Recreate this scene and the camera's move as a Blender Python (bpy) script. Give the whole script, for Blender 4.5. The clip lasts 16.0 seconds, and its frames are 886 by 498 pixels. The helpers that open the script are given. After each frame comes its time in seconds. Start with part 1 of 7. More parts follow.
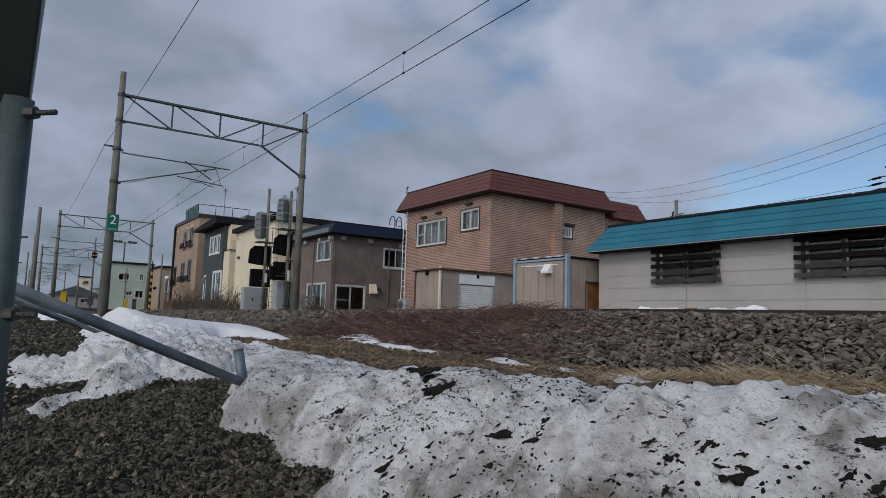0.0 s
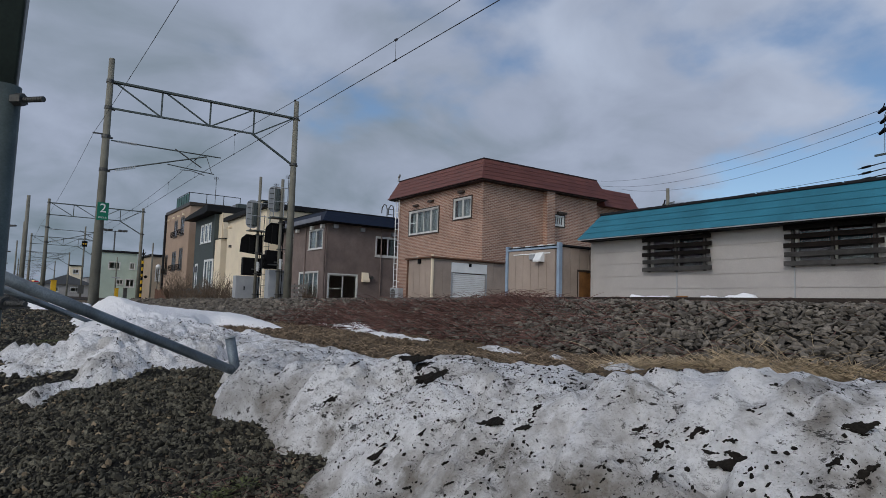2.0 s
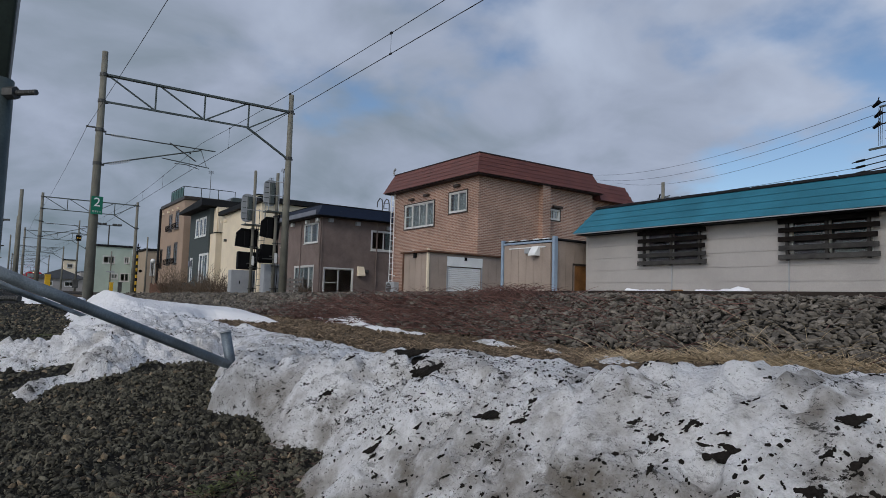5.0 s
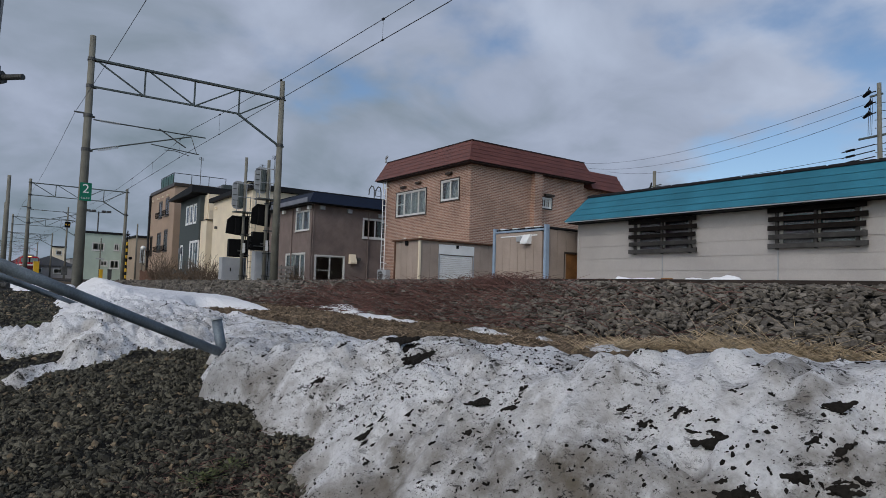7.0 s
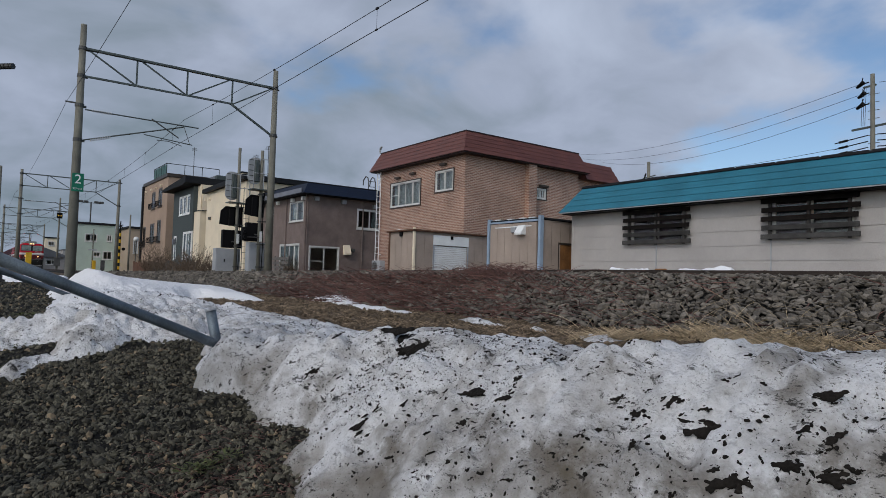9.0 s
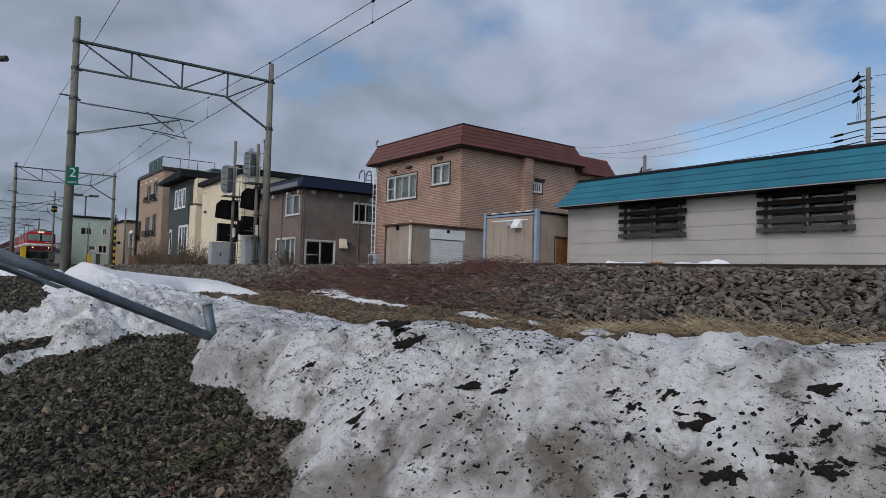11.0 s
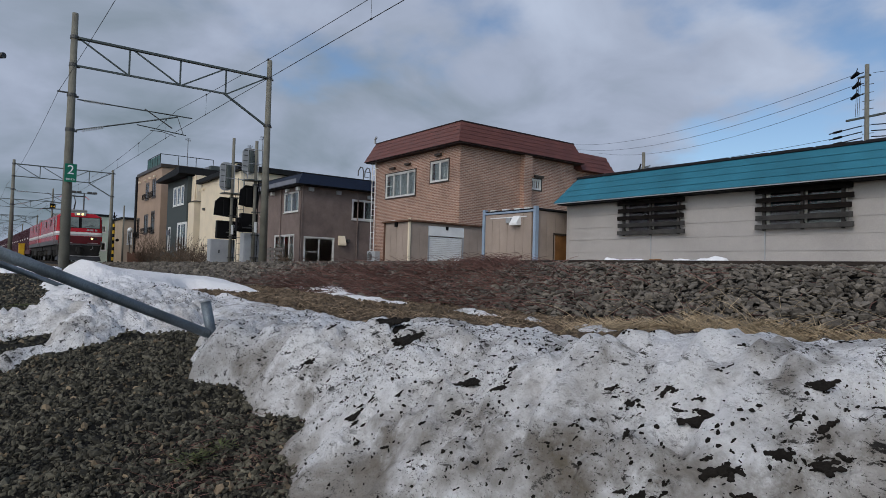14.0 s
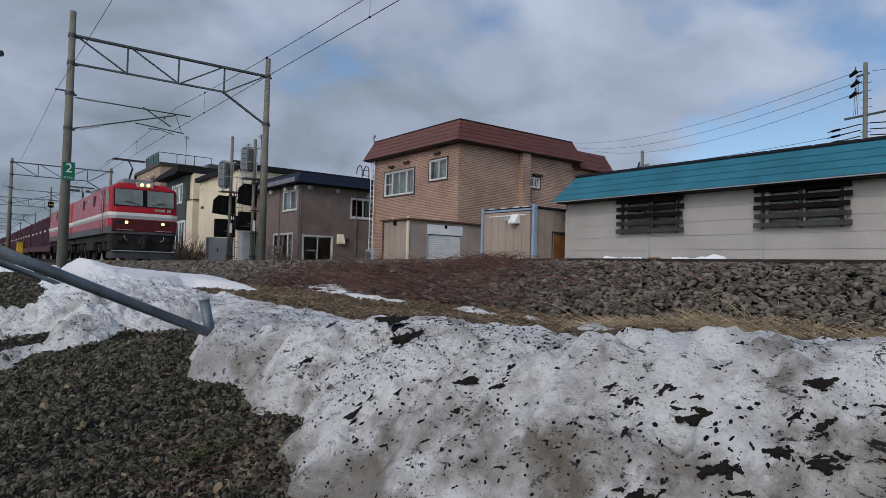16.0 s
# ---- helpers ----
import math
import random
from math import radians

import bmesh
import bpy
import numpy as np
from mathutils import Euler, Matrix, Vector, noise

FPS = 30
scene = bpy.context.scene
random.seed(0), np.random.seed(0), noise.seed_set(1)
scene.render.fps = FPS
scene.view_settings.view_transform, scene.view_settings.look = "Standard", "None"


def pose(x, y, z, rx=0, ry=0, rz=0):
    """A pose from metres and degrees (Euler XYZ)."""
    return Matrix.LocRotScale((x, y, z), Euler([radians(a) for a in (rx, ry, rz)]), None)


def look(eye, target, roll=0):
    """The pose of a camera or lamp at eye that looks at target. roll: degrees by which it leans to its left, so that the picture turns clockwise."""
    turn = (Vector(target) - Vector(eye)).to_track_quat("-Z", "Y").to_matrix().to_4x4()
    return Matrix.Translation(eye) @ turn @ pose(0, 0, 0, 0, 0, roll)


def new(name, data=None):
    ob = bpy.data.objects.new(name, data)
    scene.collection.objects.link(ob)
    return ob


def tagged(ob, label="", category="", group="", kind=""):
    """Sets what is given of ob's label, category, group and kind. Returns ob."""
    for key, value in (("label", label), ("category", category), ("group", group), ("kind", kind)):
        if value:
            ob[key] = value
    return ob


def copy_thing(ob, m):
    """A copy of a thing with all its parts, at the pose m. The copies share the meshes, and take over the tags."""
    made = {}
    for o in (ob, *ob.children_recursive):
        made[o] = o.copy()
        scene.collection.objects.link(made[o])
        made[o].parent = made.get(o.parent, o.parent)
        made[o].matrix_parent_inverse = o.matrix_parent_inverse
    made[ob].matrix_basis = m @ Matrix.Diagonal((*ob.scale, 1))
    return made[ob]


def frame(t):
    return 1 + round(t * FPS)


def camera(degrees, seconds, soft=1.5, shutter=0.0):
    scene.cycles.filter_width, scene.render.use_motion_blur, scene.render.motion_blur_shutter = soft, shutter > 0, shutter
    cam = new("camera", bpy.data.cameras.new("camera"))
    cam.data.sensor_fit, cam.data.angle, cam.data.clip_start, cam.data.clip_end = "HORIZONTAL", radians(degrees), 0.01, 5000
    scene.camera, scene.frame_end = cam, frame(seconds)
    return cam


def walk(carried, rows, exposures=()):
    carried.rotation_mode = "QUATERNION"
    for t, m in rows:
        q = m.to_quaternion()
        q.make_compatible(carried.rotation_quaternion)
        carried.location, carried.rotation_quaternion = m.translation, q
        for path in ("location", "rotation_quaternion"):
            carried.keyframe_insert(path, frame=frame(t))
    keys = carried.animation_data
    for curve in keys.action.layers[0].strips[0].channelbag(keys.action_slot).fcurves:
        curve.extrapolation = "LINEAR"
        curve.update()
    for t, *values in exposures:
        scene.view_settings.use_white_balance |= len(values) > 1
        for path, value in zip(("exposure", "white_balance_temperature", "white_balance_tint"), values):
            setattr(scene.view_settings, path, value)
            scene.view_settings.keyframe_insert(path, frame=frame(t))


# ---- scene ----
# ---------------- camera ----------------
EYE = Vector((0.0, 0.0, 1.0))
cam = camera(70.0, 16.0, 0.5)


def aim(yaw, pitch, roll):
    """Pose of the hand-held camera: yaw from the track's far end, pitch and roll in degrees."""
    y, p = radians(yaw), radians(pitch)
    ahead = Vector((-math.cos(y) * math.cos(p), math.sin(y) * math.cos(p), math.sin(p)))
    return look(EYE, EYE + ahead * 10.0, roll)


walk(cam, [(t, aim(a, b, c)) for t, a, b, c in (
    (0.0, 34.004, 6.175, 1.804), (0.5, 34.264, 5.838, 1.803), (1.0, 34.39, 5.618, 1.755), (1.5, 34.558, 5.376, 1.74),
    (2.0, 34.737, 5.153, 1.704), (2.5, 34.864, 5.005, 1.693), (3.0, 34.99, 4.852, 1.719), (3.5, 34.995, 4.847, 1.725),
    (4.0, 35.04, 4.776, 1.681), (6.5, 35.632, 3.97, 1.714), (7.0, 35.931, 3.547, 1.744), (7.5, 36.147, 3.222, 1.707),
    (8.0, 36.283, 2.977, 1.663), (8.5, 36.397, 2.837, 1.659), (9.0, 36.458, 2.732, 1.69), (11.5, 36.854, 2.087, 1.658),
    (12.0, 36.864, 2.071, 1.661), (12.5, 36.848, 2.06, 1.678), (13.0, 36.876, 1.968, 1.648), (13.5, 36.929, 1.91, 1.658),
    (14.0, 36.921, 1.897, 1.616), (14.5, 36.935, 1.871, 1.614), (15.0, 36.948, 1.821, 1.608), (15.5, 37.024, 1.777, 1.621),
    (16.0, 37.04, 1.75, 1.6))], exposures=[(0.0, -0.10), (9.0, 0.0), (16.0, 0.03)])

# ---------------- sky and sun ----------------
SUN_TO = Vector((0.36, -0.76, 0.56)).normalized()   # towards the veiled sun, on the camera's side of the track


def make_world():
    world = bpy.data.worlds.new("overcast_sky")
    scene.world = world
    world.use_nodes = True
    nt = world.node_tree
    nt.nodes.clear()
    N, L = nt.nodes.new, nt.links.new
    out, bg = N("ShaderNodeOutputWorld"), N("ShaderNodeBackground")
    sky = N("ShaderNodeTexSky")
    sky.sky_type, sky.sun_disc = "NISHITA", False
    sky.sun_elevation = math.asin(SUN_TO.z)
    sky.sun_rotation = math.atan2(SUN_TO.x, SUN_TO.y)
    sky.air_density, sky.dust_density, sky.ozone_density = 1.0, 0.3, 3.0
    gain = N("ShaderNodeVectorMath"); gain.operation = "SCALE"; gain.inputs["Scale"].default_value = 0.105
    L(sky.outputs[0], gain.inputs[0])
    tc = N("ShaderNodeTexCoord")
    # cloud layer: the direction laid out on a flat ceiling overhead
    sep = N("ShaderNodeSeparateXYZ"); L(tc.outputs["Generated"], sep.inputs[0])
    up = N("ShaderNodeMath"); up.operation = "ADD"; up.inputs[1].default_value = 0.30; L(sep.outputs["Z"], up.inputs[0])
    up2 = N("ShaderNodeMath"); up2.operation = "MAXIMUM"; up2.inputs[1].default_value = 0.12; L(up.outputs[0], up2.inputs[0])
    comb = N("ShaderNodeCombineXYZ")
    for a in "XY":
        d = N("ShaderNodeMath"); d.operation = "DIVIDE"; L(sep.outputs[a], d.inputs[0]); L(up2.outputs[0], d.inputs[1]); L(d.outputs[0], comb.inputs[a])
    shift = N("ShaderNodeVectorMath"); shift.operation = "ADD"; shift.inputs[1].default_value = (CLOUD[0], CLOUD[1], 0.0); L(comb.outputs[0], shift.inputs[0])
    n1 = N("ShaderNodeTexNoise"); n1.inputs["Scale"].default_value, n1.inputs["Detail"].default_value, n1.inputs["Roughness"].default_value = 1.5, 8.0, 0.50
    n2 = N("ShaderNodeTexNoise"); n2.inputs["Scale"].default_value, n2.inputs["Detail"].default_value = 2.6, 6.0
    n2.inputs["Distortion"].default_value = 0.4
    L(shift.outputs[0], n1.inputs["Vector"]); L(shift.outputs[0], n2.inputs["Vector"])
    # thicker cloud towards the far end of the track, thinner the other way
    way = N("ShaderNodeVectorMath"); way.operation = "DOT_PRODUCT"; way.inputs[1].default_value = (-0.62, 0.0, -0.55); L(tc.outputs["Generated"], way.inputs[0])
    add = N("ShaderNodeMath"); add.operation = "MULTIPLY_ADD"; add.inputs[1].default_value = 0.70; L(way.outputs["Value"], add.inputs[0]); L(n1.outputs["Fac"], add.inputs[2])
    # gaps of blue and a thicker bank in the broken cloud
    for ax, near, far, gain_ in (((-0.425, 0.858, 0.289), 0.982, 0.998, -0.17), ((-0.597, 0.679, 0.427), 0.972, 0.998, -0.09), ((-0.30, 0.885, 0.354), 0.962, 0.996, 0.18), ((-0.20, 0.96, 0.18), 0.97, 0.998, -0.12)):
        g_ = N("ShaderNodeVectorMath"); g_.operation = "DOT_PRODUCT"; g_.inputs[1].default_value = Vector(ax).normalized()[:]; L(tc.outputs["Generated"], g_.inputs[0])
        r_ = N("ShaderNodeMapRange"); r_.interpolation_type = "SMOOTHSTEP"
        r_.inputs["From Min"].default_value, r_.inputs["From Max"].default_value, r_.inputs["To Max"].default_value = near, far, gain_
        L(g_.outputs["Value"], r_.inputs["Value"])
        s_ = N("ShaderNodeMath"); s_.operation = "ADD"; L(add.outputs[0], s_.inputs[0]); L(r_.outputs[0], s_.inputs[1]); add = s_
    cover = N("ShaderNodeMapRange"); cover.interpolation_type = "SMOOTHSTEP"
    cover.inputs["From Min"].default_value, cover.inputs["From Max"].default_value = COVER
    L(add.outputs[0], cover.inputs["Value"])
    con = N("ShaderNodeMath"); con.operation = "MULTIPLY_ADD"; con.inputs[1].default_value, con.inputs[2].default_value = 1.15, 0.0; L(n2.outputs["Fac"], con.inputs[0])
    tone = N("ShaderNodeMath"); tone.operation = "MULTIPLY_ADD"; tone.inputs[1].default_value = -0.70; L(way.outputs["Value"], tone.inputs[0]); L(con.outputs[0], tone.inputs[2])
    ramp = N("ShaderNodeValToRGB"); L(tone.outputs[0], ramp.inputs["Fac"])
    el = ramp.color_ramp.elements
    el[0].position, el[0].color = 0.02, (0.180, 0.236, 0.282, 1)
    el[1].position, el[1].color = 0.84, (0.525, 0.60, 0.75, 1)
    m = el.new(0.40); m.color = (0.350, 0.405, 0.525, 1)
    mix = N("ShaderNodeMix"); mix.data_type = "RGBA"
    L(cover.outputs[0], mix.inputs["Factor"]); L(gain.outputs[0], mix.inputs["A"]); L(ramp.outputs["Color"], mix.inputs["B"])
    # the veiled sun whitens the cloud round it, behind the camera
    dot = N("ShaderNodeVectorMath"); dot.operation = "DOT_PRODUCT"; dot.inputs[1].default_value = SUN_TO[:]; L(tc.outputs["Generated"], dot.inputs[0])
    pos = N("ShaderNodeMath"); pos.operation = "MAXIMUM"; pos.inputs[1].default_value = 0.0; L(dot.outputs["Value"], pos.inputs[0])
    pw = N("ShaderNodeMath"); pw.operation = "POWER"; pw.inputs[1].default_value = 2.0; L(pos.outputs[0], pw.inputs[0])
    glow = N("ShaderNodeVectorMath"); glow.operation = "SCALE"; glow.inputs[0].default_value = (0.80, 0.73, 0.65); L(pw.outputs[0], glow.inputs["Scale"])
    tot = N("ShaderNodeVectorMath"); tot.operation = "ADD"; L(mix.outputs["Result"], tot.inputs[0]); L(glow.outputs[0], tot.inputs[1])
    L(tot.outputs[0], bg.inputs["Color"])
    bg.inputs["Strength"].default_value = SKY_STRENGTH
    L(bg.outputs[0], out.inputs["Surface"])
    sun = new("veiled_sun", bpy.data.lights.new("veiled_sun", "SUN"))
    sun.data.energy, sun.data.angle, sun.data.color = 0.95, radians(18), (1.0, 0.94, 0.86)
    sun.matrix_world = look(SUN_TO * 60, (0, 0, 0))


CLOUD = (3.1, 1.7)
COVER = (0.495, 0.635)
SKY_STRENGTH = 1.0
make_world()


# ---------------- materials ----------------
def mat(name, color, rough=0.7, metal=0.0, vary=0.25, scale=3.0, fine=60.0, bump=0.15, other=None, coords="Object", emit=0.0, island=0.0, spec=0.32):
    """A surface with stains at one scale and grain at another."""
    m = bpy.data.materials.new(name)
    m.use_nodes = True
    nt = m.node_tree
    N, L = nt.nodes.new, nt.links.new
    b = nt.nodes["Principled BSDF"]
    b.inputs["Roughness"].default_value, b.inputs["Metallic"].default_value = rough, metal
    b.inputs["Specular IOR Level"].default_value = spec
    tc = N("ShaderNodeTexCoord")
    src = tc.outputs["Object"]
    if coords == "World":
        src = N("ShaderNodeNewGeometry").outputs["Position"]
    n1, n2 = N("ShaderNodeTexNoise"), N("ShaderNodeTexNoise")
    n1.inputs["Scale"].default_value, n1.inputs["Detail"].default_value, n1.inputs["Roughness"].default_value = scale, 5.0, 0.6
    n2.inputs["Scale"].default_value, n2.inputs["Detail"].default_value = fine, 3.0
    L(src, n1.inputs["Vector"]); L(src, n2.inputs["Vector"])
    dark = [c * (1 - vary) for c in color]
    lite = [min(1.0, c * (1 + vary)) for c in (other or color)]
    ramp = N("ShaderNodeMix"); ramp.data_type = "RGBA"
    ramp.inputs["A"].default_value, ramp.inputs["B"].default_value = (*dark, 1), (*lite, 1)
    mr = N("ShaderNodeMapRange"); mr.inputs["From Min"].default_value, mr.inputs["From Max"].default_value = 0.32, 0.68
    L(n1.outputs["Fac"], mr.inputs["Value"]); L(mr.outputs[0], ramp.inputs["Factor"])
    mul = N("ShaderNodeMix"); mul.data_type, mul.blend_type = "RGBA", "OVERLAY"; mul.inputs["Factor"].default_value = min(1.0, vary * 1.6)
    L(ramp.outputs["Result"], mul.inputs["A"]); L(n2.outputs["Fac"], mul.inputs["B"])
    col = mul.outputs["Result"]
    if island:
        g = N("ShaderNodeNewGeometry"); oi = N("ShaderNodeObjectInfo")
        s = N("ShaderNodeMath"); s.operation = "ADD"; L(g.outputs["Random Per Island"], s.inputs[0]); L(oi.outputs["Random"], s.inputs[1])
        fr = N("ShaderNodeMath"); fr.operation = "FRACT"; L(s.outputs[0], fr.inputs[0])
        hm = N("ShaderNodeMapRange"); hm.inputs["To Min"].default_value, hm.inputs["To Max"].default_value = 1 - island, 1 + island
        L(fr.outputs[0], hm.inputs["Value"])
        sc = N("ShaderNodeVectorMath"); sc.operation = "SCALE"; L(col, sc.inputs[0]); L(hm.outputs[0], sc.inputs["Scale"]); col = sc.outputs[0]
    L(col, b.inputs["Base Color"])
    rr = N("ShaderNodeMapRange"); rr.inputs["To Min"].default_value, rr.inputs["To Max"].default_value = max(0.03, rough - 0.12), min(1, rough + 0.12)
    L(n1.outputs["Fac"], rr.inputs["Value"]); L(rr.outputs[0], b.inputs["Roughness"])
    if bump:
        bp = N("ShaderNodeBump"); bp.inputs["Strength"].default_value, bp.inputs["Distance"].default_value = bump, 0.6 / fine
        L(n2.outputs["Fac"], bp.inputs["Height"]); L(bp.outputs[0], b.inputs["Normal"])
    if emit:
        b.inputs["Emission Color"].default_value, b.inputs["Emission Strength"].default_value = (*color, 1), emit
    return m


def glass_mat():
    m = bpy.data.materials.new("window_glass")
    m.use_nodes = True
    b = m.node_tree.nodes["Principled BSDF"]
    b.inputs["Base Color"].default_value = (0.80, 0.86, 0.86, 1)
    b.inputs["Roughness"].default_value, b.inputs["IOR"].default_value = 0.02, 1.45
    b.inputs["Transmission Weight"].default_value = 1.0
    b.inputs["Specular IOR Level"].default_value = 0.3
    return m


def brick_mat(name, c1, c2, mortar, w, h):
    """Glazed facing bricks laid in courses; seen too far off to be built singly."""
    m = bpy.data.materials.new(name)
    m.use_nodes = True
    nt = m.node_tree
    N, L = nt.nodes.new, nt.links.new
    b = nt.nodes["Principled BSDF"]
    tc = N("ShaderNodeTexCoord"); sep = N("ShaderNodeSeparateXYZ"); L(tc.outputs["Object"], sep.inputs[0])
    s = N("ShaderNodeMath"); s.operation = "ADD"; L(sep.outputs["X"], s.inputs[0]); L(sep.outputs["Y"], s.inputs[1])
    c = N("ShaderNodeCombineXYZ"); L(s.outputs[0], c.inputs["X"]); L(sep.outputs["Z"], c.inputs["Y"])
    br = N("ShaderNodeTexBrick")
    br.inputs["Scale"].default_value, br.inputs["Brick Width"].default_value, br.inputs["Row Height"].default_value = 1.0, w, h
    br.inputs["Mortar Size"].default_value, br.inputs["Mortar Smooth"].default_value = 0.011, 0.1
    br.inputs["Color1"].default_value, br.inputs["Color2"].default_value, br.inputs["Mortar"].default_value = (*c1, 1), (*c2, 1), (*mortar, 1)
    L(c.outputs[0], br.inputs["Vector"])
    n = N("ShaderNodeTexNoise"); n.inputs["Scale"].default_value, n.inputs["Detail"].default_value = 0.8, 6.0
    L(tc.outputs["Object"], n.inputs["Vector"])
    mx = N("ShaderNodeMix"); mx.data_type, mx.blend_type = "RGBA", "OVERLAY"; mx.inputs["Factor"].default_value = 0.45
    L(br.outputs["Color"], mx.inputs["A"]); L(n.outputs["Fac"], mx.inputs["B"]); L(mx.outputs["Result"], b.inputs["Base Color"])
    inv = N("ShaderNodeMath"); inv.operation = "SUBTRACT"; inv.inputs[0].default_value = 1.0; L(br.outputs["Fac"], inv.inputs[1])
    bp = N("ShaderNodeBump"); bp.inputs["Strength"].default_value, bp.inputs["Distance"].default_value = 0.7, 0.012
    L(inv.outputs[0], bp.inputs["Height"]); L(bp.outputs[0], b.inputs["Normal"])
    b.inputs["Roughness"].default_value = 0.55
    return m


def zoned_mat(name, near, far, lo, hi, axis, scale, bump):
    """Ground that changes from one tone to another across a ragged border."""
    m = bpy.data.materials.new(name)
    m.use_nodes = True
    nt = m.node_tree
    N, L = nt.nodes.new, nt.links.new
    b = nt.nodes["Principled BSDF"]
    b.inputs["Roughness"].default_value, b.inputs["Specular IOR Level"].default_value = 0.92, 0.25
    pos = N("ShaderNodeNewGeometry").outputs["Position"]
    sep = N("ShaderNodeSeparateXYZ"); L(pos, sep.inputs[0])
    n = N("ShaderNodeTexNoise"); n.inputs["Scale"].default_value, n.inputs["Detail"].default_value, n.inputs["Roughness"].default_value = 2.2, 8.0, 0.65
    f = N("ShaderNodeTexNoise"); f.inputs["Scale"].default_value, f.inputs["Detail"].default_value, f.inputs["Roughness"].default_value = scale, 6.0, 0.7
    v = N("ShaderNodeTexVoronoi"); v.inputs["Scale"].default_value = scale * 0.9
    for q in (n, f, v):
        L(pos, q.inputs["Vector"])
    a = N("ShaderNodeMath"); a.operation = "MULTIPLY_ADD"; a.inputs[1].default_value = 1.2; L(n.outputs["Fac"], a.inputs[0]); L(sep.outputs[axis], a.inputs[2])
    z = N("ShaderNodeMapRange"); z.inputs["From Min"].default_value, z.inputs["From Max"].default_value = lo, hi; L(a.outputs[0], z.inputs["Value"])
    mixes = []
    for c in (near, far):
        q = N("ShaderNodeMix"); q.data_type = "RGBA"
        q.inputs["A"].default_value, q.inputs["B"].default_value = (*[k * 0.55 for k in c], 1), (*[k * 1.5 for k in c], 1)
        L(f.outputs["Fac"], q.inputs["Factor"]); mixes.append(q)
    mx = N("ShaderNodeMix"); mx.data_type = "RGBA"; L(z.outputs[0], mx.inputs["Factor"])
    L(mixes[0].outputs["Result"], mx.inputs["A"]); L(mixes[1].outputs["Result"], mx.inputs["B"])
    L(mx.outputs["Result"], b.inputs["Base Color"])
    h = N("ShaderNodeMath"); h.operation = "ADD"; L(f.outputs["Fac"], h.inputs[0]); L(v.outputs["Distance"], h.inputs[1])
    bp = N("ShaderNodeBump"); bp.inputs["Strength"].default_value, bp.inputs["Distance"].default_value = bump, 0.03
    L(h.outputs[0], bp.inputs["Height"]); L(bp.outputs[0], b.inputs["Normal"])
    return m


# brown melt stains with the bank's soft shadows painted in: centre and reach
MELT_SHADE = ((-2.09, 1.02, 0.59, 0.12), (-1.17, 1.01, 0.62, 0.14), (-0.93, 1.02, 0.63, 0.15), (-1.45, 0.93, 0.55, 0.12), (-0.87, 0.98, 0.55, 0.13),
        (-0.55, 1.25, 0.82, 0.07), (-0.90, 1.24, 0.81, 0.06), (-2.5, 0.92, 0.57, 0.12), (-0.70, 1.02, 0.60, 0.12), (-0.45, 1.13, 0.69, 0.13), (-0.58, 1.06, 0.62, 0.12))


